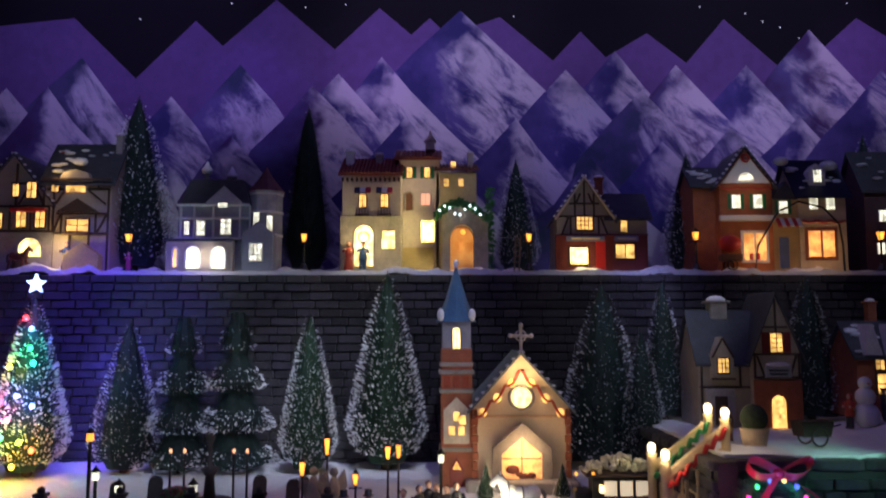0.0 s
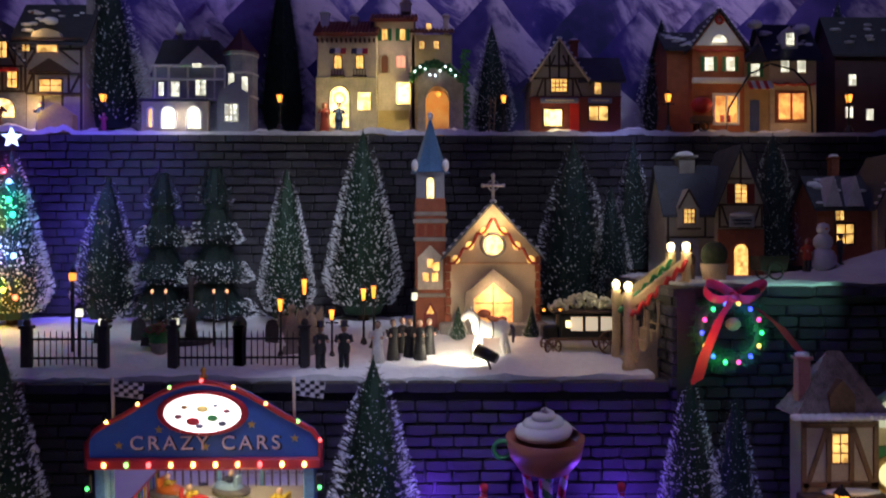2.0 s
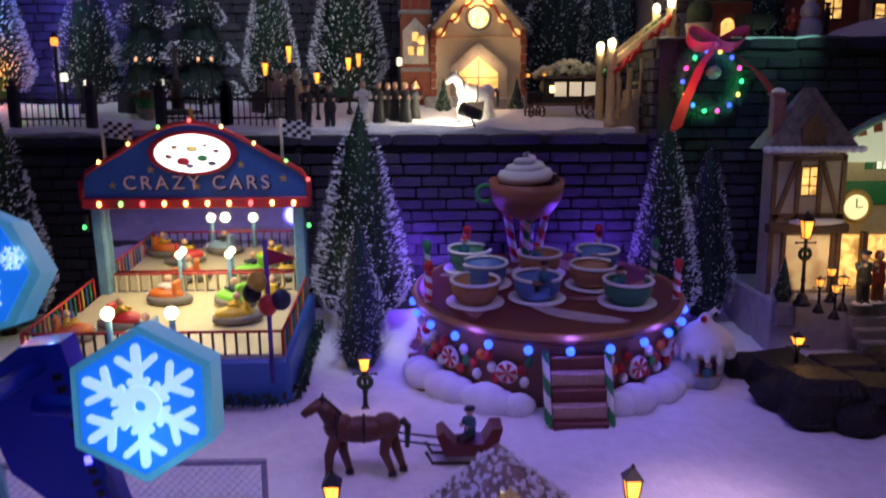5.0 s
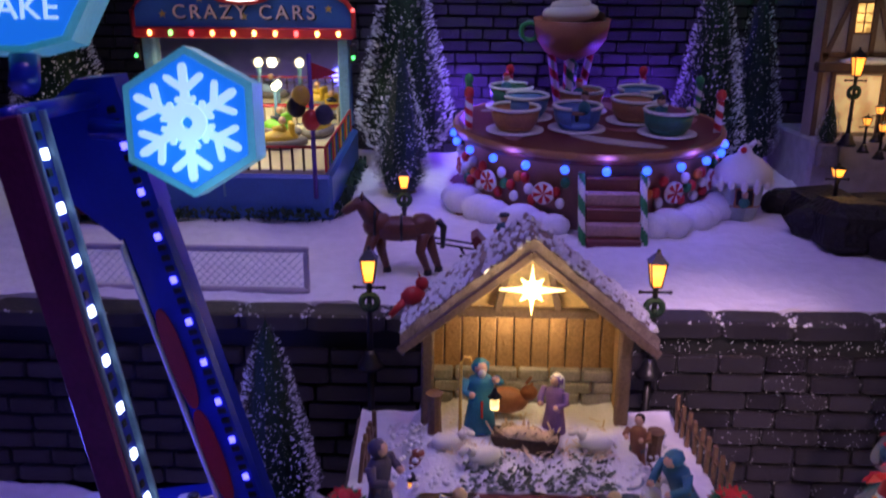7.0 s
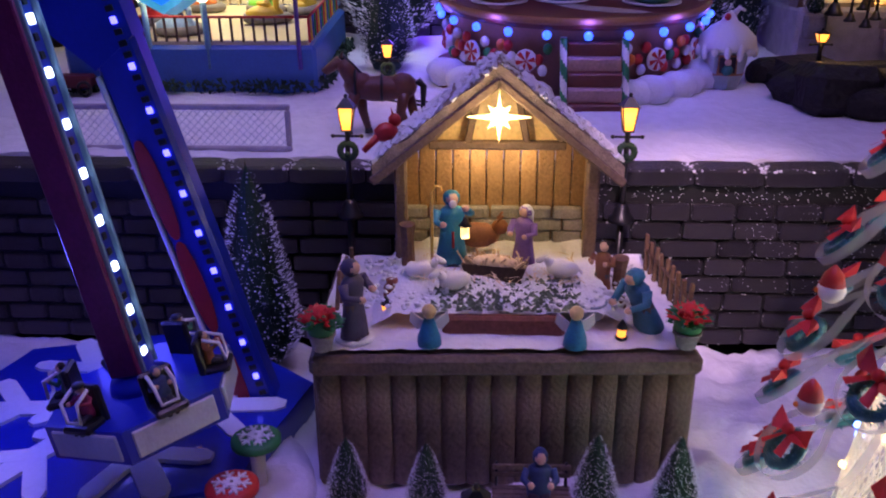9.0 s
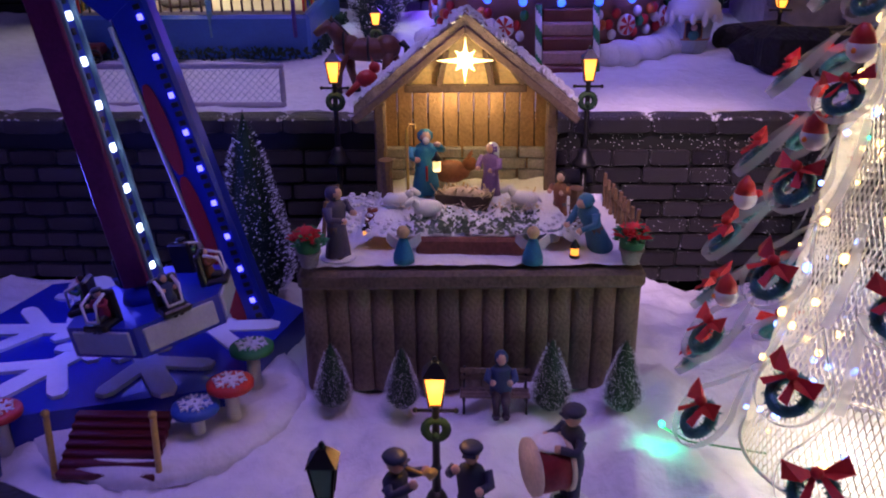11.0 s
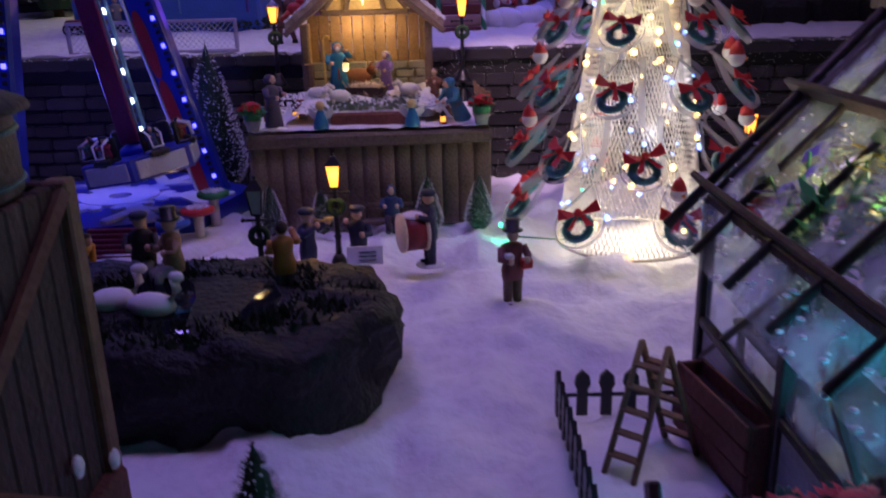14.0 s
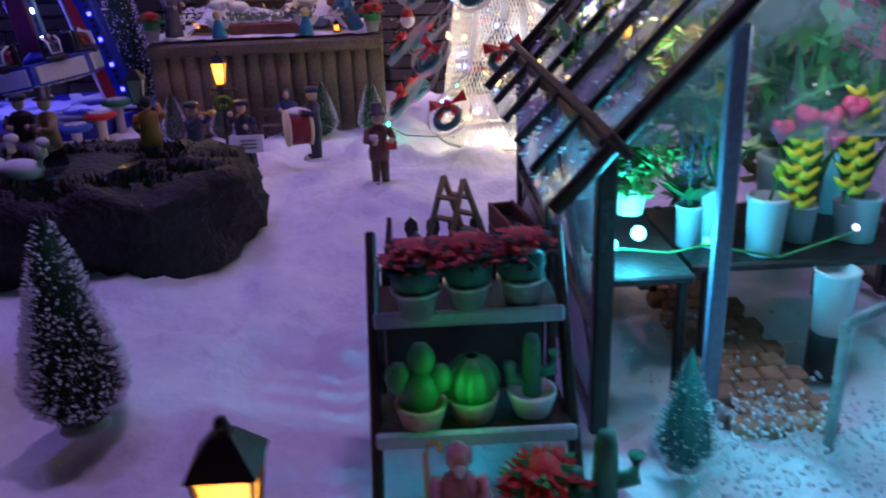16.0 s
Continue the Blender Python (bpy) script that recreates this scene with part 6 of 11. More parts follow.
def tall_plant(m, h, leafm, bloomm, n, label, pot=True, spread=0.5):
    root, rnd = thing("greenhouse_plant", label, "plant", m), random.Random(int(m.translation.x * 9000 - m.translation.y * 7000))
    if pot:
        part("pot", B().lathe([(0.0095, 0), (0.0125, 0.030), (0.0130, 0.033), (0.0105, 0.033), (0.0100, 0.028)], n=16), WPOT, root, "plain white pot")
    z0 = 0.028 if pot else 0.0
    lf, bl, st = B(), B(), B()
    for i in range(9):
        a = rnd.random() * 6.283
        p = Vector((math.cos(a) * h * spread * rnd.uniform(0.1, 0.6), math.sin(a) * h * spread * rnd.uniform(0.1, 0.6), z0 + h * rnd.uniform(0.6, 1.0)))
        st.tube([(0, 0, z0), (p.x * 0.4, p.y * 0.4, z0 + (p.z - z0) * 0.6), p], 0.0008, 4)
        for k in range(n):
            f = rnd.uniform(0.25, 1.05)
            c = Vector((p.x * f, p.y * f, z0 + (p.z - z0) * f)) + Vector((rnd.uniform(-1, 1), rnd.uniform(-1, 1), rnd.uniform(-1, 1))) * h * 0.07
            d = Vector((rnd.uniform(-1, 1), rnd.uniform(-1, 1), rnd.uniform(-0.4, 0.7))).normalized() * h * rnd.uniform(0.07, 0.13)
            q = d.cross(Vector((0, 0, 1))).normalized() * d.length * 0.42
            tgt = bl if (bloomm and f > 0.55 and rnd.random() < 0.6) else lf
            tgt.add([c - d, c + q, c + d, c - q], [(0, 1, 2), (0, 2, 3)])
    part("stem", st, GREENP, root)
    part("leaf", lf, leafm, root)
    if bl.v:
        part("bloom", bl, bloomm, root)
    return root


PL = (("bright leafy plant in a white pot", 0.400, -0.130, 0.004, 0.135, LEAFB, None, True), ("yellow climbing flowers in a white pot", 0.358, -0.140, 0.062, 0.085, PALELEAF, YELLOWF, True), ("lilac flowers in a white pot", 0.340, -0.100, 0.062, 0.075, PALELEAF, LILAC, True), ("dark leafy plant in a white pot", 0.330, -0.150, 0.062, 0.070, GREENP, None, True), ("pink blossom plant in a white pot", 0.455, -0.180, 0.057, 0.100, GREENP, PINKF, True), ("pale leafy plant in a white pot", 0.450, -0.110, 0.004, 0.150, PALELEAF, None, True), ("leafy dark green plant in a white pot", 0.424, -0.188, 0.057, 0.095, LEAFB, None, True), ("yellow flower spikes in a white pot", 0.385, -0.185, 0.057, 0.085, LEAFB, YELLOWF, True))
for lb, x, y, z, h, lm, bm2, pt in PL:
    tall_plant(pose(x, y, z), h, lm, bm2, 16, lb, pt)


def blade(b, p, d, w, fold=0.25):
    """A pointed, lightly folded leaf from p along d."""
    q = d.cross(Vector((0, 0, 1)))
    q = (q.normalized() if q.length > 1e-6 else Vector((1, 0, 0))) * w
    n = q.cross(d).normalized() * w * fold
    b.add([p, p + d * 0.35 + q + n, p + d, p + d * 0.35 - q + n, p + d * 0.4], [(0, 4, 1), (1, 4, 2), (0, 3, 4), (3, 2, 4)])


def tall_pot(r, h, root, mt=None):
    part("pot", B().lathe([(r * 0.86, 0), (r, h * 0.92), (r * 1.06, h * 0.93), (r * 1.06, h), (r * 0.9, h), (r * 0.84, h * 0.88)], n=20), mt or WPOT, root, "plain white pot")


# flowers in tall white pots on the staging
rnd = random.Random(8)
pa = thing("tulip_pot", "tall white pot with one yellow tulip", "plant pot", pose(0.397, -0.236, 0.0572))
tall_pot(0.0088, 0.027, pa)
part("stem", B().tube([(0, 0, 0.022), (0.003, 0, 0.034)], 0.0007, 5), GREENP, pa)
b = B()
for k in range(6):
    a = k * 1.0472
    blade(b, Vector((0.004, 0, 0.033)), Vector((0.003 * math.cos(a), 0.003 * math.sin(a), 0.009)), 0.0032, 0.5)
part("petal", b, YELLOWF, pa)
pb = thing("greenhouse_plant", "pale rosette plant rising from a slim white pot", "plant", pose(0.378, -0.224, 0.0572))
tall_pot(0.0068, 0.030, pb)
st, lf = B(), B()
for k in range(9):
    a, z = k * 2.4, 0.045 + 0.006 * k
    tip = Vector((0.012 * math.cos(a) * (1 - k * 0.05), 0.010 * math.sin(a), z))
    st.tube([(0, 0, 0.025), (tip.x * 0.5, tip.y * 0.5, z * 0.75), tip], 0.0008, 5)
    for q in range(9):
        c = q * 0.698
        blade(lf, tip, Vector((math.cos(c), math.sin(c), 0.25 + 0.3 * (q % 2))) * rnd.uniform(0.008, 0.012), 0.0028)
part("stem", st, GREENP, pb)
part("leaf", lf, mat("yellow_green_leaf", (0.48, 0.56, 0.26), 0.5, var=0.25, scale=300), pb)
pl = thing("lilac_plant", "lilac flower spikes among dark leaves", "plant", pose(0.3665, -0.222, 0.0572))
tall_pot(0.0060, 0.020, pl)
st, fl, lf = B(), B(), B()
for x, y, h in ((0, 0, 0.075), (0.006, -0.004, 0.062), (-0.006, 0.002, 0.058), (0.009, 0.004, 0.070), (-0.003, -0.006, 0.048)):
    st.tube([(0, 0, 0.016), (x * 0.6, y * 0.6, h * 0.6), (x, y, h)], 0.0006, 4)
    for k in range(26):
        a, f = rnd.random() * 6.283, rnd.uniform(0.42, 1.0)
        p = Vector((x * f, y * f, h * f))
        blade(fl, p, Vector((math.cos(a), math.sin(a), 0.5)) * 0.0042 * (1.35 - f), 0.0015)
    for k in range(5):
        a = rnd.random() * 6.283
        blade(lf, Vector((x * 0.3, y * 0.3, 0.022)), Vector((math.cos(a), math.sin(a), 0.7)) * 0.016, 0.003)
part("stem", st, GREENP, pl)
part("leaf", lf, GREENP, pl)
part("bloom", fl, LILAC, pl)
hg = thing("hanging_plant", "bushy curly green plant hanging by the glass", "plant", pose(0.334, -0.238, 0.104))
lf = B()
for k in range(420):
    a, e, r = rnd.random() * 6.283, rnd.uniform(-1.2, 1.5), 0.019 * rnd.random() ** 0.4
    p = Vector((math.cos(a) * math.cos(e) * r, math.sin(a) * math.cos(e) * r, math.sin(e) * r * 0.95))
    blade(lf, p, Vector((rnd.uniform(-1, 1), rnd.uniform(-1, 1), rnd.uniform(-0.6, 1))).normalized() * rnd.uniform(0.004, 0.008), 0.0022, 0.5)
part("foliage", lf, mat("curly_green_leaf", (0.05, 0.28, 0.06), 0.45, var=0.4, scale=300), hg)
part("hanging_chain", B().tube([(0, 0, 0), (0, 0, 0.052)], 0.0005, 4), GFRAME, hg)
part("pot", B().lathe([(0.006, -0.024), (0.009, -0.010), (0.008, -0.010)], n=12), mat("tan_pot", (0.5, 0.36, 0.24), 0.6), hg)
for x, z0, z1 in ((0.407, 0.118, 0.078), (0.4305, 0.130, 0.081)):
    hp = thing("heliconia", "drooping yellow and red claw flower on a tall stem", "plant", pose(x + 0.012, -0.222, 0.0572))
    tall_pot(0.0075, 0.018, hp)
    part("stem", B().tube([(0, 0, 0.014), (0.001, -0.004, z0 - 0.052), (-0.006, -0.012, z0 - 0.046), (-0.012, -0.018, z0 - 0.0572), (-0.012, -0.018, z1 - 0.0572)], 0.0009, 5), GREENP, hp)
    n = int((z0 - z1) / 0.0066)
    for k in range(n):
        for s in (-1, 1):
            b = B()
            p = Vector((-0.012, -0.018, z0 - 0.0572 - k * 0.0066 - (0.0033 if s > 0 else 0)))
            b.tube([p, p + Vector((s * 0.004, -0.001, -0.0012)), p + Vector((s * 0.0085, -0.002, 0.003))], 0.0030, 7, 0.0006)
            part("bract", b, YELLOWF, hp)
    b = B()
    for k in range(7):
        a = k * 0.9
        blade(b, Vector((0, 0, 0.016)), Vector((0.014 * math.cos(a), 0.012 * math.sin(a), 0.030 + 0.02 * (k % 3))), 0.006)
    part("leaf", b, LEAFB, hp)
hb = thing("bleeding_heart", "arching stem of pink heart flowers in a white pot", "plant", pose(0.446, -0.225, 0.0572))
tall_pot(0.0085, 0.022, hb)
part("stem", B().tube([(0, 0, 0.018), (-0.004, -0.004, 0.065), (-0.020, -0.012, 0.076), (-0.040, -0.016, 0.072), (-0.050, -0.017, 0.066)], 0.0009, 5), GREENP, hb)
for x, z, s in ((-0.050, 0.058, 1.0), (-0.041, 0.063, 1.1), (-0.029, 0.062, 1.0), (-0.020, 0.066, 1.15), (-0.026, 0.054, 0.9)):
    b = B()
    for q in (-1, 1):
        b.ball((q * 0.0022 * s, 0, 0.0015 * s), 0.0033 * s, 9, (1.0, 0.7, 1.0))
    b.lathe([(0.0006, -0.0055 * s), (0.0032 * s, -0.0012 * s), (0.0040 * s, 0.0010 * s), (0.001, 0.002 * s)], n=9)
    part("heart_flower", b, PINKF, hb, "", pose(x, -0.019, z, 0, rnd.uniform(-30, 30), 0))
b = B()
for k in range(60):
    f = rnd.random()
    blade(b, Vector((-0.03 * f, -0.006, 0.03 + 0.06 * f * rnd.random() + 0.02)), Vector((rnd.uniform(-1, 1), rnd.uniform(-1, 1), rnd.uniform(-0.2, 0.8))) * 0.009, 0.003)
part("leaf", b, GREENP, hb)
pc = thing("stand_pot", "white pot on a black stand by the greenhouse step", "plant pot", pose(0.4245, -0.252, 0.002))
part("stand", B().lathe([(0.009, 0), (0.0085, 0.021), (0.007, 0.022)], n=14), BLACK, pc, "black round stand")
part("pot", B().lathe([(0.0078, 0.022), (0.0095, 0.050), (0.0100, 0.052), (0.0085, 0.052), (0.008, 0.048)], n=20), WPOT, pc)
for x, y, z, c, r in ((0.3235, -0.246, 0.068, (0.15, 0.95, 1.0), 0.0042), (0.3365, -0.246, 0.073, (0.2, 0.95, 1.0), 0.0034), (0.367, -0.246, 0.068, (0.05, 1.0, 0.15), 0.0016), (0.433, -0.246, 0.071, (0.4, 0.35, 1.0), 0.0016)):
    solid("fairy_light", B().ball((x, y, z), r, 8), glow("led_%d_%d" % (c[0] * 20, c[2] * 20), c, 5.0), "tiny coloured fairy light in the greenhouse", "fairy light", None, "fairy lights in the greenhouse")
solid("fairy_cable", B().tube([(0.315, -0.246, 0.064), (0.33, -0.246, 0.066), (0.35, -0.246, 0.063), (0.367, -0.246, 0.066), (0.40, -0.246, 0.0585), (0.433, -0.246, 0.069)], 0.0006, 4), GREENP, "thin fairy-light cable along the plant shelf", "cable")
lamp("POINT", (0.331, -0.262, 0.076), 0.27, (0.05, 0.62, 1.0), 0.006)
lamp("POINT", (0.405, -0.268, 0.165), 0.13, (0.55, 0.74, 1.0), 0.01)
lamp("POINT", (0.255, -0.338, 0.050), 0.005, (0.05, 1.0, 0.3), 0.004)
lamp("POINT", (0.455, -0.292, 0.055), 0.08, (0.06, 0.65, 1.0), 0.006)
lamp("POINT", (0.352, -0.350, 0.060), 0.035, (0.08, 0.70, 1.0), 0.005)
lamp("POINT", (0.37, -0.13, 0.150), 0.18, (1.0, 0.85, 0.55), 0.01)
teal = make_tree("bristle_tree", "small frosted teal bristle tree by the greenhouse door", 1.0, 0.30, 2600, 1500, 0.85, 9, mat("teal_bristle", (0.05, 0.22, 0.22), 0.6, bump=0), m=sized(pose(0.338, -0.318, 0.004), 0.052), thick=1.1)

# flower rack
RACK = mat("dark_rack_wood", (0.045, 0.022, 0.020), 0.5, var=0.4)
rack = thing("flower_rack", "dark wooden stepped rack with pale shelf edges", "flower rack")
for x in (0.222, 0.295):
    part("side_rail", B().box((x, -0.305, 0.044), (0.004, 0.009, 0.108), 0.001, (-34, 0, 0)), RACK, rack)
    part("back_rail", B().box((x, -0.268, 0.036), (0.004, 0.005, 0.076), 0.001), RACK, rack)
EDGE = mat("pale_shelf_edge", (0.45, 0.48, 0.62), 0.45, var=0.2)
for y, z in ((-0.300, 0.062), (-0.328, 0.028)):
    part("shelf", B().box((0.2585, y + 0.016, z), (0.070, 0.032, 0.003), 0.0006), RACK, rack)
    part("shelf_edge", B().box((0.2585, y - 0.001, z + 0.001), (0.072, 0.003, 0.0062), 0.001), EDGE, rack)
for x, dy in ((0.239, -0.004), (0.2585, 0.0), (0.279, 0.003)):
    pot_plant(pose(x, -0.296 + dy, 0.0642, 0, 0, x * 999), mat("coral_poinsettia", (0.72, 0.13, 0.13), 0.5, var=0.35, scale=500), "coral red poinsettia in a small silver pot", 0.030, mat("silver_pot", (0.6, 0.6, 0.62), 0.3, 0.6), mat("teal_leaf", (0.02, 0.12, 0.10), 0.5))
CACT = mat("bright_cactus", (0.03, 0.24, 0.07), 0.35, var=0.35, scale=300)


def cactus(m, kind, label):
    root = thing("potted_cactus", label, "cactus", m)
    part("pot", B().lathe([(0.0085, 0), (0.0115, 0.010), (0.012, 0.012), (0.010, 0.012), (0.0095, 0.010)], n=14), WPOT if kind == 1 else mat("tan_pot", (0.5, 0.36, 0.24), 0.6), root)
    b, ribs = B(), 11
    if kind == 0:
        for c, r in (((0, 0, 0.019), 0.0115),):
            n, vs = 44, []
            for j in range(9):
                ph = math.pi * (j + 0.3) / 9.0
                for i in range(n):
                    q = r * math.sin(ph) * (1 + 0.10 * math.cos(ribs * 6.28319 * i / n))
                    vs.append((c[0] + q * math.cos(6.28319 * i / n), c[1] + q * math.sin(6.28319 * i / n), c[2] - r * 1.05 * math.cos(ph)))
            b.add(vs, [(j * n + i, j * n + (i + 1) % n, (j + 1) * n + (i + 1) % n, (j + 1) * n + i) for j in range(8) for i in range(n)], True)
    elif kind == 1:
        b.tube([(0, 0, 0.008), (0, 0, 0.036), (0, 0, 0.040)], 0.005, 9, 0.003)
        b.tube([(0, 0, 0.020), (0.010, 0, 0.022), (0.0105, 0, 0.031)], 0.0032, 8)
        b.tube([(0, 0, 0.016), (-0.010, 0, 0.018), (-0.0105, 0, 0.026)], 0.0032, 8)
    else:
        b.ball((0, 0, 0.018), 0.010, 12, (0.9, 0.7, 1.15))
        for x, z, r in ((-0.009, 0.024, 0.007), (0.009, 0.023, 0.0065), (0.001, 0.033, 0.007)):
            part("cactus_lobe", B().ball((x, 0, z), r, 10, (0.9, 0.7, 1.15)), CACT, root)
    part("cactus_body", b, CACT if kind != 1 else mat("dark_cactus", (0.03, 0.20, 0.12), 0.5, var=0.3), root)
    return root


cactus(sized(pose(0.239, -0.322, 0.0305), 0.82), 2, "bright green lobed cactus in a pot")
cactus(sized(pose(0.258, -0.318, 0.0305), 0.82), 0, "bright green ribbed ball cactus in a pot")
cactus(sized(pose(0.280, -0.316, 0.0305), 0.78), 1, "dark branching cactus in a tan pot")
cactus(pose(0.300, -0.350, 0.002), 1, "dark branching cactus in a tan pot")
pot_plant(pose(0.279, -0.352, 0.002), RED_BLOOM, "red poinsettia standing before the rack", 0.032)
figurine("gardener_figurine", "little figurine with a white beard and pink scarf", pose(0.2505, -0.362, 0.0), 0.048, (0.55, 0.25, 0.28), (0.3, 0.3, 0.35), "hood", robe=True, extra=beard)
fence = thing("picket_fence", "low black picket fence round the garden plot", "fence")
FB = B().prism([(-0.0032, 0.0), (0.0032, 0.0), (0.0032, 0.017), (0.0046, 0.020), (0.0040, 0.025), (0, 0.029), (-0.0040, 0.025), (-0.0046, 0.020), (-0.0032, 0.017)], -0.0014, 0.0014).mesh("picket", BLACK)
for i in range(23):
    if i < 17:
        x, y, rz = 0.221, -0.300 + i * 0.0142, 90
    else:
        x, y, rz = 0.221 + (i - 16) * 0.0142, -0.073, 0
    o = new("picket", FB)
    o.parent = fence
    o.matrix_basis = pose(x, y, -0.001, 0, 0, rz)
part("rail", B().tube([(0.221, -0.305, 0.012), (0.221, -0.073, 0.012), (0.31, -0.073, 0.012)], 0.0014, 5), BLACK, fence)
lad = thing("step_ladder", "brown wooden step ladder standing open in the snow", "ladder")
for sgn, fx0, fx1 in ((1, (0.236, -0.137), (0.249, -0.147)), (-1, (0.276, -0.108), (0.289, -0.121))):
    tops = ((0.256, -0.122, 0.068), (0.267, -0.131, 0.068))
    for f, tp in zip((fx0, fx1), tops):
        part("stile", B().tube([(f[0], f[1], 0), tp], 0.0018, 6), WOODP, lad)
    for k in range(1, 6):
        u = k / 6
        a, c = (Vector((f[0], f[1], 0)).lerp(Vector(tp), u) for f, tp in zip((fx0, fx1), tops))
        part("rung", B().box((a + c) / 2, ((a - c).length, 0.0055, 0.0016), 0.0004, (0, 0, math.degrees(math.atan2(c.y - a.y, c.x - a.x)))), WOODP, lad)
crate = thing("planter_box", "terracotta plank planter by the greenhouse", "planter", pose(0.299, -0.125, 0, 0, 0, 10))
TERRA = mat("terracotta_plank", (0.15, 0.048, 0.038), 0.7, var=0.4, scale=90, bump=0.6, each=0.15)
for x in (-0.0072, 0.0072):
    for k in range(3):
        part("side_board", B().box((x, 0, 0.0075 + 0.0135 * k), (0.0022, 0.075, 0.0128), 0.0006), TERRA, crate)
for y in (-0.0365, 0.0365):
    part("end_board", B().box((0, y, 0.0205), (0.0122, 0.0022, 0.0395), 0.0006), TERRA, crate)
part("soil", B().box((0, 0, 0.030), (0.012, 0.070, 0.004), 0.0005), RACK, crate)

# timber water tower house at the left edge
tw = thing("water_tower", "brown plank tower house with a round tank on top", "tower")
TW1 = mat("red_brown_board", (0.05, 0.024, 0.022), 0.7, var=0.4, scale=80, bump=0.6, each=0.2)
for i in range(9):
    part("board", B().box((0.0, -0.282 + i * 0.0125, 0.086), (0.006, 0.0119, 0.172), 0.001), TW1, tw)
for i in range(9):
    part("board", B().box((-0.008 - i * 0.0125, -0.1815, 0.086), (0.0119, 0.006, 0.172), 0.001), TW1, tw)
part("inner_wall", B().box((-0.055, -0.235, 0.085), (0.104, 0.10, 0.168)), RACK, tw)
part("corner_board", B().box((0.002, -0.181, 0.086), (0.010, 0.010, 0.174), 0.001), WOODP, tw)
for y0, y1, z0, z1 in ((-0.285, -0.185, 0.10, 0.168), (-0.185, -0.285, 0.02, 0.095)):
    part("cross_brace", B().tube([(0.005, y0, z0), (0.005, y1, z1)], 0.0035, 5), WOODP, tw)
part("brick_plinth", B().box((0.003, -0.232, 0.02), (0.014, 0.108, 0.04), 0.002), mat("dark_red_plinth", (0.12, 0.04, 0.03), 0.8, var=0.5, bump=0.8), tw)
part("window_frame", B().box((0.0105, -0.212, 0.022), (0.003, 0.016, 0.026), 0.0006), WOODP, tw)
part("window_pane", B().box((0.0122, -0.212, 0.022), (0.001, 0.012, 0.021)), glow("dim_amber_pane", (1.0, 0.35, 0.06), 0.5), tw)
tank = part("tank", B().lathe([(0.040, 0), (0.0415, 0.002), (0.0415, 0.030), (0.040, 0.032)], (-0.040, -0.215, 0.172), 26), mat("tank_plank", (0.07, 0.045, 0.04), 0.6, var=0.4, bump=0.5), tw)
for z in (0.178, 0.197):
    part("tank_hoop", B().ring((-0.040, -0.215, z), 0.0418, 0.0012, 30, 6), mat("teal_hoop", (0.05, 0.14, 0.16), 0.35, 0.6), tw)
part("tank_roof", B().lathe([(0.048, 0), (0.047, 0.003), (0.02, 0.014), (0.001, 0.020)], (-0.040, -0.215, 0.204), 26), mat("slate_roof", (0.016, 0.017, 0.021), 0.6, var=0.3, bump=0.5), tw)
for i in range(7):
    part("snow_drip", B().ball((0.007, -0.28 + i * 0.016, 0.045 + 0.02 * math.sin(i * 2.1)), 0.0042, 7, (0.6, 0.9, 1.3)), CRUST, tw)

# heaps of loose snow round the greenhouse step
hs, rng = B(), random.Random(63)
for i in range(2000):
    x, y = rng.uniform(0.335, 0.50), rng.uniform(-0.37, -0.285) if rng.random() < 0.8 else rng.uniform(-0.285, -0.19)
    if y > -0.285 and rng.random() < 0.6:
        continue
    r = rng.uniform(0.0004, 0.0011)
    hs.box((x, y, rng.uniform(0.003, 0.010) + 0.008 * max(0, 1 - abs(x - 0.375) / 0.04)), (r * 2, r * 1.7, r * 1.3), 0, (rng.uniform(0, 90), rng.uniform(0, 90), rng.uniform(0, 90)))
solid("snow_crumbs", hs, CRUST, "crumbly white snow strewn over the brick step", "snow", kind="stuff")
b, vs = B(), []
for j in range(19):
    for i in range(37):
        x, y = 0.335 + 0.17 * i / 36, -0.375 + 0.092 * j / 18
        e = min(1, i / 5, (36 - i) / 5, j / 4, (18 - j) / 4)
        vs.append((x, y, -0.006 + 0.013 * e + 0.008 * e * fbm(x, y, 40, 6)))
b.add(vs, [(j * 37 + i, j * 37 + i + 1, (j + 1) * 37 + i + 1, (j + 1) * 37 + i) for j in range(18) for i in range(36)], True)
solid("snow_drift", b, SNOW, "lumpy snow drift before the greenhouse door", "snow", kind="structure")
part("back_panel", B().box((0.2585, -0.2655, 0.036), (0.068, 0.002, 0.070), 0.0005), RACK, rack)

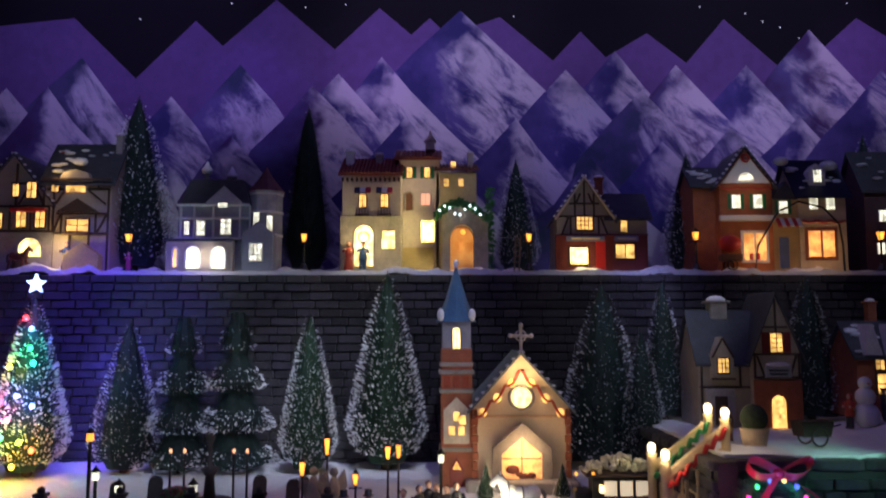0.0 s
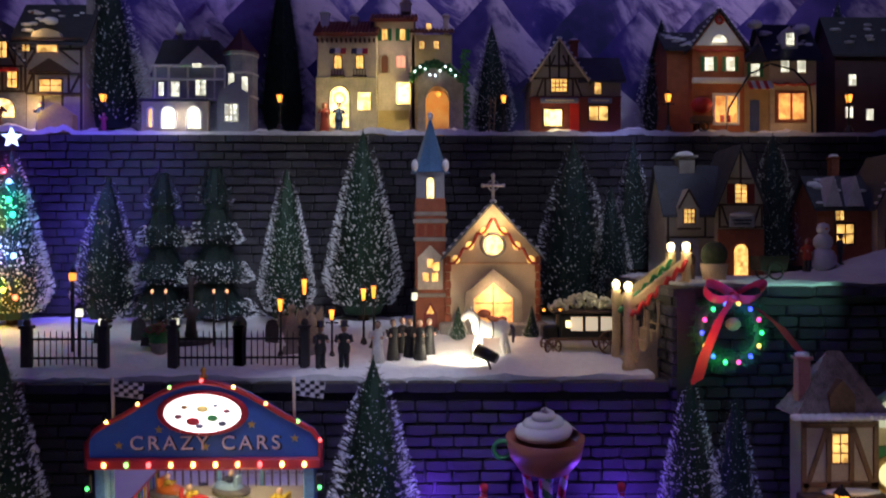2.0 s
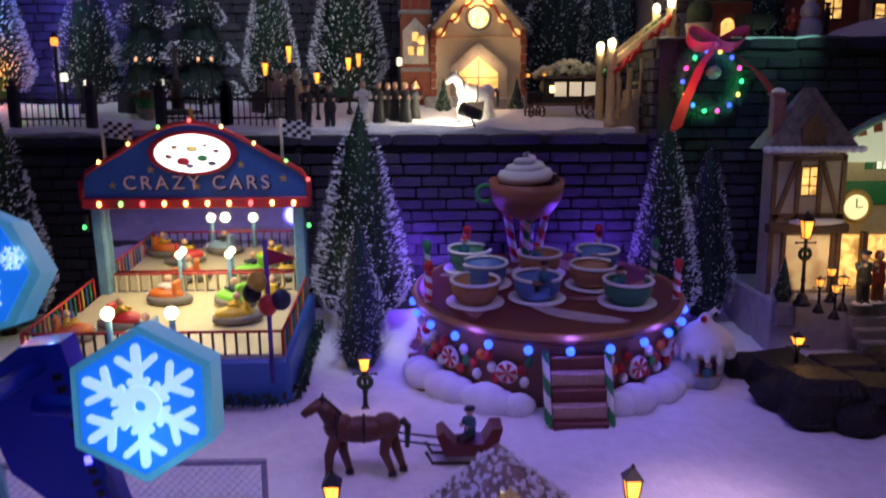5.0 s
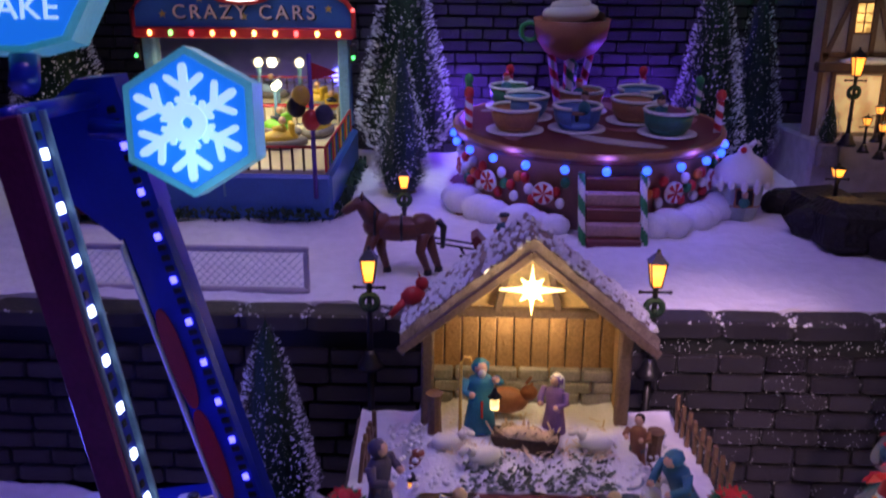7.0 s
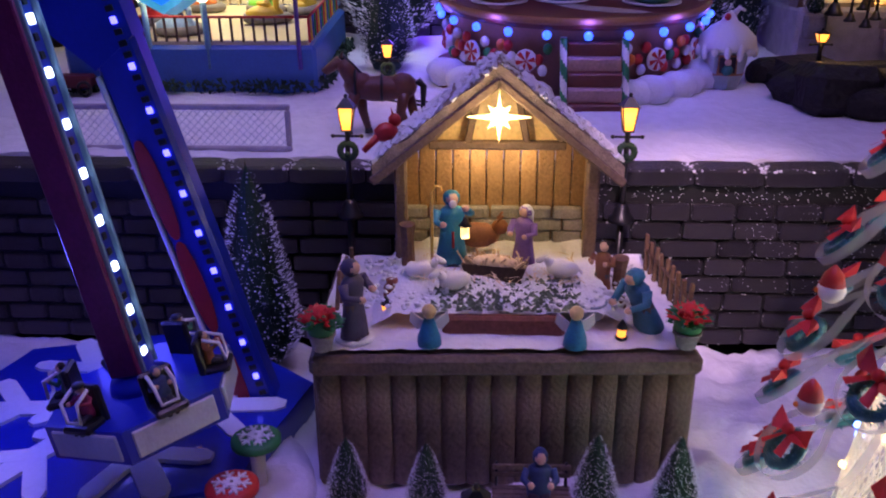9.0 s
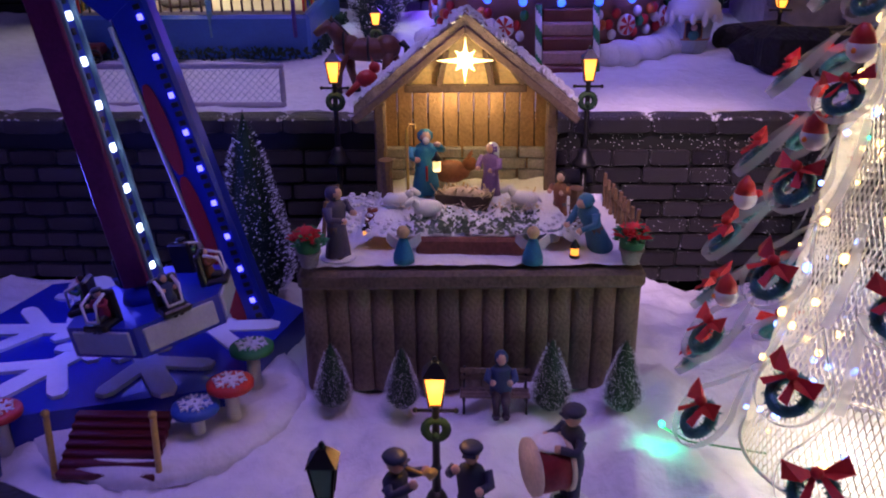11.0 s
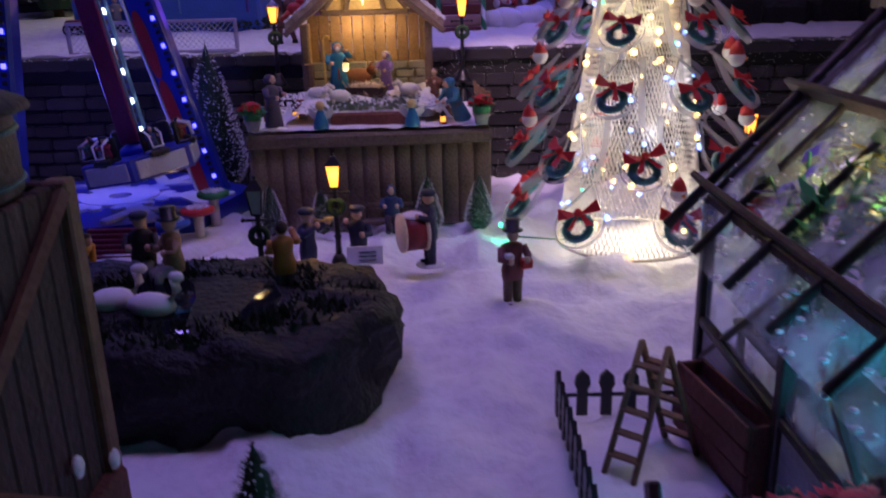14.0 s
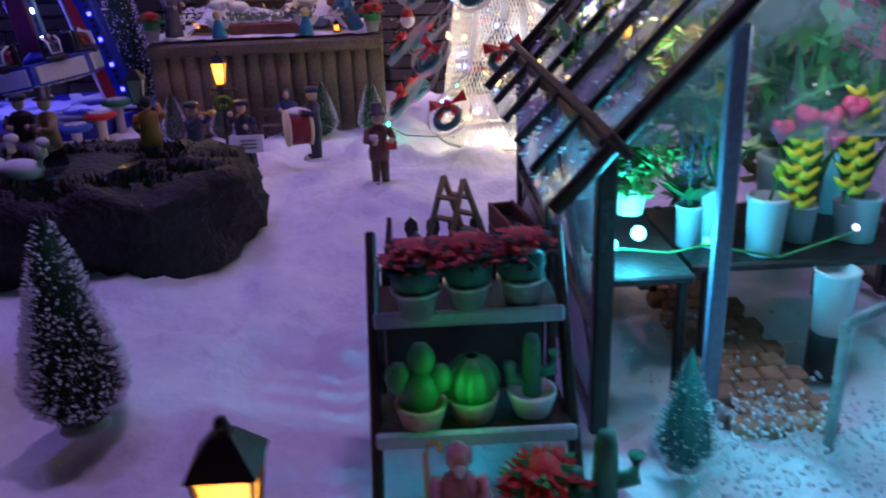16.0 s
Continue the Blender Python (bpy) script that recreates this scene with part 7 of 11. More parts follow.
# ---- funfair terrace ----
def horse(name, label, m, h, body, dark, group=""):
    """A walking toy horse as one plain mesh, head towards -x."""
    b, u = B(), h / 10.0
    b.ball((0, 0, 6.0 * u), 1.75 * u, 12, (2.0, 0.85, 0.95))
    b.ball((-2.2 * u, 0, 6.4 * u), 1.6 * u, 10, (1.1, 0.8, 1.1)).ball((2.4 * u, 0, 6.3 * u), 1.65 * u, 10, (1.0, 0.85, 1.05))
    b.tube([(-2.6 * u, 0, 6.9 * u), (-3.6 * u, 0, 8.6 * u), (-4.2 * u, 0, 9.5 * u)], 1.15 * u, 9, 0.75 * u)
    b.tube([(-4.0 * u, 0, 9.6 * u), (-5.2 * u, 0, 8.7 * u), (-5.9 * u, 0, 8.1 * u)], 0.75 * u, 8, 0.45 * u)
    for s in (-1, 1):
        b.tube([(-4.0 * u, s * 0.35 * u, 10.0 * u), (-3.9 * u, s * 0.4 * u, 10.7 * u)], 0.2 * u, 5, 0.06 * u)
    for x, y, kx, fx in ((-2.6, -0.6, -3.4, -3.5), (-2.2, 0.6, -2.0, -1.4), (2.6, -0.6, 2.2, 3.0), (2.9, 0.6, 3.5, 4.2)):
        b.tube([(x * u, y * u, 5.6 * u), (kx * u, y * u, 3.0 * u), (fx * u, y * u, 0.5 * u)], 0.72 * u, 7, 0.36 * u)
        b.use(1).lathe([(0.5 * u, 0), (0.42 * u, 0.7 * u)], (fx * u, y * u, 0), 7).use(0)
    b.use(1)
    b.tube([(4.0 * u, 0, 7.0 * u), (4.7 * u, 0, 6.2 * u), (4.6 * u, 0, 3.4 * u)], 0.5 * u, 7, 0.25 * u)
    b.tube([(-4.1 * u, 0, 10.3 * u), (-3.0 * u, 0, 9.0 * u), (-1.9 * u, 0, 7.6 * u)], 0.35 * u, 6)
    b.ring((-2.6 * u, 0, 6.6 * u), 1.75 * u, 0.16 * u, 16, 5, "x", (0.85, 1.1)).ring((0.2 * u, 0, 6.1 * u), 1.7 * u, 0.16 * u, 16, 5, "x", (0.88, 1.0))
    return solid(name, b, [body, dark], label, "figurine", m, group)


SLOPE = math.degrees(math.atan(0.095))


def zm(y):
    return Z1 + 0.004 + max(0.0, y - 0.6) * 0.095


ZM = zm(0.6)
STRIPE = mat("cream_paint", (0.70, 0.60, 0.42), 0.4, var=0.1, bump=0.05)
BOOTHB = mat("booth_blue_paint", (0.04, 0.13, 0.44), 0.35, var=0.12, bump=0.05)
BOOTHR = mat("booth_red_trim", (0.50, 0.03, 0.04), 0.35, var=0.12, bump=0.05)
DECKM = mat("booth_cream_floor", (0.62, 0.54, 0.34), 0.3, var=0.1, bump=0.05)
MIRROR = mat("booth_mirror", (0.75, 0.75, 0.75), 0.04, 1.0, var=0.0, bump=0)
booth = thing("bumper_car_booth", "blue and red toy bumper-car booth with a lit sign", "fairground booth", pose(-0.262, 0.94, zm(0.94), SLOPE))
BM = booth.matrix_basis.copy()
BX, BY0, BY1, BZ = 0.138, -0.135, 0.095, 0.056
BS = BZ - 0.030
part("base", B().box((0, -0.02, BZ / 2 - 0.004), (2 * BX + 0.012, 0.236, BZ), 0.004), BOOTHB, booth)
part("floor_plate", B().box((0, -0.02, BZ - 0.002), (2 * BX - 0.004, 0.226, 0.006), 0.001), DECKM, booth, "cream driving floor")
b = B()
rng = random.Random(31)
for i in range(900):
    x, y = rng.choice(((rng.uniform(-BX, BX), BY0 - 0.012), (BX + 0.012, rng.uniform(BY0, BY1)))) if rng.random() < 0.9 else (-BX - 0.01, rng.uniform(BY0, BY1))
    s = 0.004
    p = Vector((x + rng.uniform(-1, 1) * 0.006, y + rng.uniform(-1, 1) * 0.006, rng.uniform(0.0, 0.013)))
    d = Vector((rng.uniform(-1, 1), rng.uniform(-1, 1), rng.uniform(0, 1))) * s
    b.add([p - d, p + d, p + Vector((d.y, -d.x, s))], [(0, 1, 2)])
tagged(part("hedge", b, NEEDLE, booth, "low dark green hedge round the booth"), kind="stuff")
for s in (-1, 1):
    part("corner_post", B().box((s * (BX - 0.008), 0.086, BZ + 0.062), (0.015, 0.015, 0.124), 0.002), mat("light_blue_post", (0.16, 0.34, 0.52), 0.4), booth)
    part("traffic_light", B().box((s * (BX + 0.006), 0.078, BZ + 0.100), (0.010, 0.008, 0.024), 0.002), BLACK, booth)
    part("green_lamp", B().ball((s * (BX + 0.006), 0.073, BZ + 0.095), 0.0028, 8), glow("green_signal", (0.1, 1.0, 0.2), 3.0), booth)
part("mirror", B().box((0, 0.094, BZ + 0.060), (2 * BX - 0.03, 0.002, 0.116)), MIRROR, booth, "mirrored back wall")
part("back_panel", B().box((0, 0.0975, BZ + 0.060), (2 * BX, 0.004, 0.12)), BOOTHB, booth)
poly = [(-0.145, 0.150), (0.145, 0.150), (0.145, 0.182), (0.135, 0.196)]
for i in range(13):
    u = i / 12
    x = 0.118 - 0.236 * u
    poly.append((x, 0.206 + 0.052 * max(0.0, math.cos((u - 0.5) * 3.14159)) ** 1.2))
poly += [(-0.135, 0.196), (-0.145, 0.182)]
part("sign_board", B().prism([(x, z + BS) for x, z in poly], 0.080, 0.092), BOOTHB, booth, "curved blue sign board")
rim = [Vector((x, 0.079, z + BS)) for x, z in poly]
part("sign_rim", B().tube(rim[1:] + [rim[0]], 0.0035, 6), BOOTHR, booth, "red edge of the sign")
part("sign_valance", B().box((0, 0.078, BS + 0.155), (0.290, 0.008, 0.014), 0.002), BOOTHR, booth)
n = 28
part("lit_oval_rim", B().ring((0, 0.078, BS + 0.219), 0.030, 0.003, 32, 6, "y", (1.72, 0.88)), BOOTHR, booth)
part("lit_oval", B().prism([(0.0505 * math.cos(6.28319 * i / n), BS + 0.219 + 0.0255 * math.sin(6.28319 * i / n)) for i in range(n)], 0.0765, 0.080), glow("lit_oval", (1.0, 0.90, 0.88), 2.2), booth, "white lit oval panel")
for x, z, sx, c in ((-0.030, -0.004, 0.007, (0.6, 0.30, 0.32)), (-0.022, 0.008, 0.006, (0.55, 0.34, 0.10)), (0.030, 0.003, 0.006, (0.62, 0.20, 0.22)), (0.016, 0.010, 0.005, (0.30, 0.40, 0.42)), (-0.004, -0.016, 0.007, (0.35, 0.36, 0.52)), (-0.012, -0.010, 0.012, (0.75, 0.06, 0.08)), (0.012, -0.006, 0.010, (0.1, 0.45, 0.15)), (0.0, 0.006, 0.010, (0.7, 0.6, 0.2)), (0.024, -0.013, 0.008, (0.2, 0.25, 0.3))):
    part("oval_picture", B().ball((x, 0.0763, BS + 0.219 + z), sx * 0.55, 9, (1.3, 0.08, 0.8)), mat("oval_ink_%d" % int(c[1] * 99), c, 0.5, var=0.2, bump=0), booth)
LETTER = mat("pale_pink_letter", (0.80, 0.62, 0.62), 0.4, var=0.05, bump=0)
letters("CRAZY CARS", 0.0250, pose(0.002, 0.0778, BS + 0.1805, 90), LETTER, booth, 0.0012, "sign_lettering", "pale outlined letters", 1.34)
letters("CRAZY CARS", 0.0268, pose(0.0035, 0.0792, BS + 0.1792, 90), BLACK, booth, 0.0006, "letter_shadow", "", 1.25)
for x, z in ((-0.105, 0.178), (-0.055, 0.198), (0.06, 0.204), (0.002, 0.176), (0.113, 0.186)):
    s5 = []
    for k in range(10):
        r = 0.0055 if k % 2 == 0 else 0.0022
        s5.append((x + r * math.sin(k * 0.62832), BS + z + r * math.cos(k * 0.62832)))
    part("sign_star", B().prism(s5, 0.0783, 0.080), GOLD, booth)
bc = [glow("bulb_warm", (1.0, 0.55, 0.16), 5.0), glow("bulb_green", (0.3, 0.9, 0.2), 3.0), glow("bulb_red", (1.0, 0.12, 0.12), 3.5), glow("bulb_yellow", (1.0, 0.75, 0.2), 5.0)]
for i in range(10):
    part("valance_bulb", B().ball((-0.122 + i * 0.0275, 0.0722, BS + 0.155), 0.0032, 7, (1, 1, 1.3)), bc[(0, 1, 2, 0, 3, 3, 0, 2, 3, 3)[i]], booth)
for i, p in enumerate(rim[2:-1:2]):
    part("rim_bulb", B().ball((p.x, p.y - 0.004, p.z + 0.003), 0.0026, 7), bc[(i * 3 + 2) % 4], booth)
part("finial", B().lathe([(0.004, 0), (0.006, 0.005), (0.002, 0.009), (0.004, 0.013), (0.0005, 0.018)], (0, 0.086, BS + 0.258), 10), GOLD, booth)
CHECK = mat("flag_white", (0.75, 0.75, 0.75), 0.7, var=0.05)
for x in (-0.113, 0.112):
    part("flag_pole", B().tube([(x, 0.086, BS + 0.200), (x, 0.086, BS + 0.262)], 0.0022, 6), STRIPE, booth)
    fl = part("flag", B().box((x + 0.020, 0.086, BS + 0.247), (0.036, 0.001, 0.020), 0, (0, 8, 0)), CHECK, booth, "checkered flag")
    for i in range(6):
        for j in range(4):
            if (i + j) % 2:
                part("flag_square", B().box((x + 0.005 + i * 0.006, 0.0853, BS + 0.2575 - j * 0.005 - i * 0.0008), (0.0058, 0.0006, 0.0048)), BLACK, fl)


def rail_run(x0, y0, x1, y1, nb, cols):
    a, c = Vector((x0, y0, BZ)), Vector((x1, y1, BZ))
    part("handrail", B().tube([a + Vector((0, 0, 0.027)), c + Vector((0, 0, 0.027))], 0.0016, 6), BOOTHR, booth)
    for i in range(nb + 1):
        p = a.lerp(c, i / nb)
        part("baluster", B().box((p.x, p.y, BZ + 0.013), (0.0026, 0.0026, 0.027), 0.0004), cols[i % len(cols)], booth)


YEL = mat("yellow_resin", (0.66, 0.44, 0.04), 0.4, var=0.12)
rail_run(-BX, BY0 + 0.002, BX, BY0 + 0.002, 22, [mat("iron_brown", (0.08, 0.05, 0.04), 0.5)])
rail_run(-BX, BY0, -BX, BY1 - 0.03, 16, [REDP, YEL, BLUEP, GREENP])
rail_run(BX, BY0, BX, BY1 - 0.03, 16, [REDP, YEL, BLUEP, GREENP])
rail_run(-BX + 0.02, BY1 - 0.008, BX - 0.02, BY1 - 0.008, 16, [STRIPE])
for x in (-0.045, 0.022):
    part("globe_post", B().tube([(x, BY0, BZ - 0.03), (x, BY0, BZ + 0.044)], 0.0036, 8), mat("light_blue_post", (0.16, 0.34, 0.52), 0.4), booth)
    part("globe", B().ball((x, BY0, BZ + 0.050), 0.0072, 12), glow("warm_globe", (1.0, 0.85, 0.5), 6.0), booth, "glowing round globe")
for x in (-0.03, 0.035):
    part("globe_post", B().tube([(x, BY1 - 0.012, BZ), (x, BY1 - 0.012, BZ + 0.05)], 0.0022, 7), mat("light_blue_post", (0.16, 0.34, 0.52), 0.4), booth)
    part("globe", B().ball((x, BY1 - 0.012, BZ + 0.054), 0.0052, 10), glow("warm_globe", (1, 1, 1), 1), booth)
ppx = BX - 0.012
part("banner_pole", B().tube([(ppx, BY0 - 0.004, BZ - 0.03), (ppx, BY0 - 0.004, BZ + 0.13)], 0.0026, 7), mat("violet_pole", (0.12, 0.06, 0.35), 0.4), booth)
part("pennant", B().prism([(ppx, BZ + 0.122), (ppx + 0.032, BZ + 0.110), (ppx, BZ + 0.102)], BY0 - 0.005, BY0 - 0.004), REDP, booth)
for x, z, mm in ((-0.016, 0.074, BLACK), (0.014, 0.066, NAVY), (0.0, 0.060, REDP), (-0.010, 0.086, YEL)):
    part("balloon", B().ball((ppx + x, BY0 - 0.008, BZ + z), 0.0105, 11, (1, 1, 1.12)), mm, booth)


def bumper_car(x, y, rz, colour, label):
    car = thing("bumper_car", label, "bumper car", sized(BM @ pose(x, y, BZ + 0.002, 0, 0, rz), 1.2), "bumper cars")
    part("bumper", B().lathe([(0.015, 0), (0.0175, 0.002), (0.0175, 0.006), (0.015, 0.008)], n=20), mat("grey_rubber", (0.18, 0.16, 0.15), 0.6), car, "", sized(pose(0, 0, 0), 1.45, 0.95, 1))
    part("car_body", B().ball((0.004, 0, 0.008), 0.0115, 14, (1.75, 1.05, 0.75)), colour, car)
    part("seat", B().box((-0.009, 0, 0.017), (0.005, 0.016, 0.015), 0.002), colour, car)
    part("grille", B().box((0.0235, 0, 0.008), (0.002, 0.010, 0.005), 0.001), WHITEP, car)
    b = B().use(0).ball((0, 0, 0.014), 0.0055, 9, (0.8, 1.1, 1.2)).tube([(0.001, -0.005, 0.017), (0.010, -0.003, 0.017)], 0.0017, 6).tube([(0.001, 0.005, 0.017), (0.010, 0.003, 0.017)], 0.0017, 6).use(1).ball((0, 0, 0.0245), 0.0042, 9)
    solid("driver_figurine", b, [[GREENP, NAVY, YEL, WHITEP][int(abs(x) * 99) % 4], SKIN], "tiny painted driver sitting in a bumper car", "figurine", sized(BM @ pose(x, y, BZ + 0.004, 0, 0, rz), 1.2), "drivers")


LIME = mat("lime_resin", (0.20, 0.60, 0.05), 0.35, var=0.1)
ORANGE = mat("orange_resin", (0.65, 0.16, 0.03), 0.35, var=0.1)
for x, y, rz, c, lb in ((-0.110, -0.088, 20, ORANGE, "orange-red toy bumper car"), (-0.065, -0.045, -15, REDP, "red toy bumper car"), (0.068, -0.030, 200, YEL, "yellow toy bumper car"), (0.052, 0.030, 150, LIME, "lime green toy bumper car"), (-0.018, -0.100, 195, mat("sky_blue_resin", (0.30, 0.45, 0.62), 0.35), "pale blue toy bumper car"), (-0.035, 0.045, 170, ORANGE, "orange-red toy bumper car"), (0.100, 0.035, 80, YEL, "yellow toy bumper car")):
    bumper_car(x, y, rz, c, lb)
lamp("AREA", (-0.262, 0.96, zm(0.96) + BZ + 0.108), 0.45, (1.0, 0.86, 0.50), 0.16, (-0.262, 0.96, ZM))
lamp("POINT", (-0.285, 0.795, zm(0.8) + BZ + 0.05), 0.05, (1.0, 0.82, 0.45), 0.007)
lamp("POINT", (-0.262, 0.99, zm(1.0) + BZ + 0.20), 0.04, (1.0, 0.8, 0.8), 0.02)

# teacup roundabout
CC, CR = (0.181, 0.932), 0.162
cz = zm(CC[1]) - 0.010
car = thing("teacup_ride", "round red teacup roundabout with candy decorations and lights", "fairground ride", pose(CC[0], CC[1], cz, SLOPE))
CM = car.matrix_basis.copy()
MAROON = mat("maroon_deck", (0.13, 0.022, 0.02), 0.4, var=0.2)
GINGER = mat("gingerbread", (0.34, 0.15, 0.07), 0.6, var=0.2)
part("plinth", B().lathe([(CR + 0.020, 0), (CR + 0.020, 0.006), (CR + 0.010, 0.009)], n=56), mat("dark_ginger", (0.18, 0.07, 0.04), 0.6), car)
part("skirt", B().lathe([(CR - 0.012, 0.004), (CR - 0.012, 0.082), (CR - 0.004, 0.086)], n=56), mat("rosy_skirt", (0.40, 0.20, 0.17), 0.5, var=0.15), car)
part("deck", B().lathe([(CR, 0.086), (CR + 0.002, 0.090), (CR + 0.002, 0.096), (CR - 0.006, 0.099), (CR - 0.012, 0.0975), (0.001, 0.0975)], n=56), MAROON, car)
part("deck_edge", B().ring((0, 0, 0.095), CR, 0.0042, 56, 6), GINGER, car)
for k in range(5):
    a0 = k * 1.2566
    sw = []
    for i in range(15):
        u = i / 14
        sw.append((CR * (0.22 + 0.66 * u) * math.cos(a0 + 1.4 * u), CR * (0.22 + 0.66 * u) * math.sin(a0 + 1.4 * u)))
    for i in range(14, -1, -1):
        u = i / 14
        w = 0.42 * math.sin(u * 3.0) + 0.02
        sw.append((CR * (0.22 + 0.66 * u) * math.cos(a0 + 1.4 * u + w), CR * (0.22 + 0.66 * u) * math.sin(a0 + 1.4 * u + w)))
    part("deck_swirl", B().prism(sw, 0.0977, 0.0984, "z"), mat("pale_swirl", (0.42, 0.36, 0.36), 0.5) if k % 2 else mat("rosy_swirl", (0.34, 0.16, 0.15), 0.5), car)


def spiral_cane(x, y, z0, z1, r, c1, parent, x1=None, y1=None, label=""):
    b, n, rings = B(), 10, 26
    x1, y1 = (x if x1 is None else x1), (y if y1 is None else y1)
    vs = []
    for j in range(rings + 1):
        u = j / rings
        for i in range(n):
            a = 6.28319 * i / n
            vs.append((x + (x1 - x) * u + r * math.cos(a), y + (y1 - y) * u + r * math.sin(a), z0 + (z1 - z0) * u))
    for j in range(rings):
        for i in range(n):
            b.slot = 1 if (i + j) % n < n // 2 else 0
            o = len(b.v)
            b.v += [vs[j * n + i], vs[j * n + (i + 1) % n], vs[(j + 1) * n + (i + 1) % n], vs[(j + 1) * n + i]]
            b.f.append((o, o + 1, o + 2, o + 3))
            b.s.append(True)
            b.k.append(b.slot)
    return part("candy_post", b, [WHITEP, c1], parent, label)


for k in range(10):
    a = radians(18 + k * 36)
    cx, cy = (CR - 0.008) * math.cos(a), (CR - 0.008) * math.sin(a)
    if cy > -0.09:
        spiral_cane(cx, cy, 0.096, 0.135, 0.0045, REDP if k % 2 else GREENP, car)
        part("gumdrop", B().ball((cx, cy, 0.141), 0.0062, 9, (1, 1, 1.2)), REDP if k % 2 else GREENP, car)
LEDRIM = glow("violet_rim_led", (0.03, 0.10, 1.0), 3.4)
for k in range(13):
    a = radians(178 + k * 184 / 12)
    part("rim_lamp", B().ball(((CR + 0.003) * math.cos(a), (CR + 0.003) * math.sin(a), 0.081), 0.0050, 9), LEDRIM, car)
for k in range(26):
    a = radians(185 + k * 170 / 25)
    if abs(math.degrees(a) - 271) > 12:
        r = CR - 0.006
        tp = ("peppermint", REDP) if k % 4 == 1 else ("gumdrop", [REDP, WHITEP, GREENP, ORANGE][k % 4])
        if tp[0] == "peppermint":
            pm = part("peppermint", B().lathe([(0.0125, -0.002), (0.0125, 0.002)], n=18), WHITEP, car, "white and red peppermint swirl", pose((r + 0.002) * math.cos(a), (r + 0.002) * math.sin(a), 0.050, 90, 0, math.degrees(a) + 90))
            for j in range(6):
                a2 = j * 1.0472
                part("swirl_arm", B().prism([(0.001, 0), (0.0115 * math.cos(a2), 0.0115 * math.sin(a2)), (0.0115 * math.cos(a2 + 0.5), 0.0115 * math.sin(a2 + 0.5))], 0.0021, 0.0028, "z"), REDP, pm)
        else:
            for q in range(3):
                part("gumdrop", B().ball((r * math.cos(a + 0.03 * (q - 1)), r * math.sin(a + 0.03 * (q - 1)), 0.040 + 0.012 * ((q * 2 + k) % 3)), 0.0055, 8, (1, 1, 1.2)), [REDP, WHITEP, tp[1]][q], car)
for a0, a1 in ((200, 252), (290, 342)):
    for k in range(9):
        a = radians(a0 + (a1 - a0) * k / 8)
        part("snow_puff", B().ball(((CR + 0.006) * math.cos(a), (CR + 0.006) * math.sin(a), 0.018), 0.015 + 0.004 * math.sin(k * 2.3), 10, (1.4, 1.2, 1.0)), CRUST, car)
for j in range(5):
    part("stair", B().box((0.008, -CR - 0.030 + j * 0.009, 0.008 + j * 0.0145), (0.058, 0.012, 0.015), 0.0015), MAROON if j % 2 == 0 else mat("pale_tread", (0.42, 0.26, 0.24), 0.6), car)
for x in (-0.025, 0.041):
    spiral_cane(x, -CR - 0.034, 0.0, 0.078, 0.004, GREENP, car, x, -CR + 0.006)
cups = ((-0.090, 0.085, 40, GREENP), (-0.075, 0.020, 200, BLUEP), (-0.092, -0.052, 100, ORANGE), (-0.018, -0.040, 300, BLUEP), (0.000, 0.062, 150, ORANGE), (0.058, 0.005, 30, ORANGE), (0.078, 0.075, 260, BLUEP), (0.085, -0.060, 80, GREENP))
PALEB, PALEG, PALEO = mat("cup_blue", (0.10, 0.20, 0.44), 0.4), mat("cup_green", (0.05, 0.20, 0.12), 0.4), mat("cup_orange", (0.45, 0.20, 0.09), 0.45)
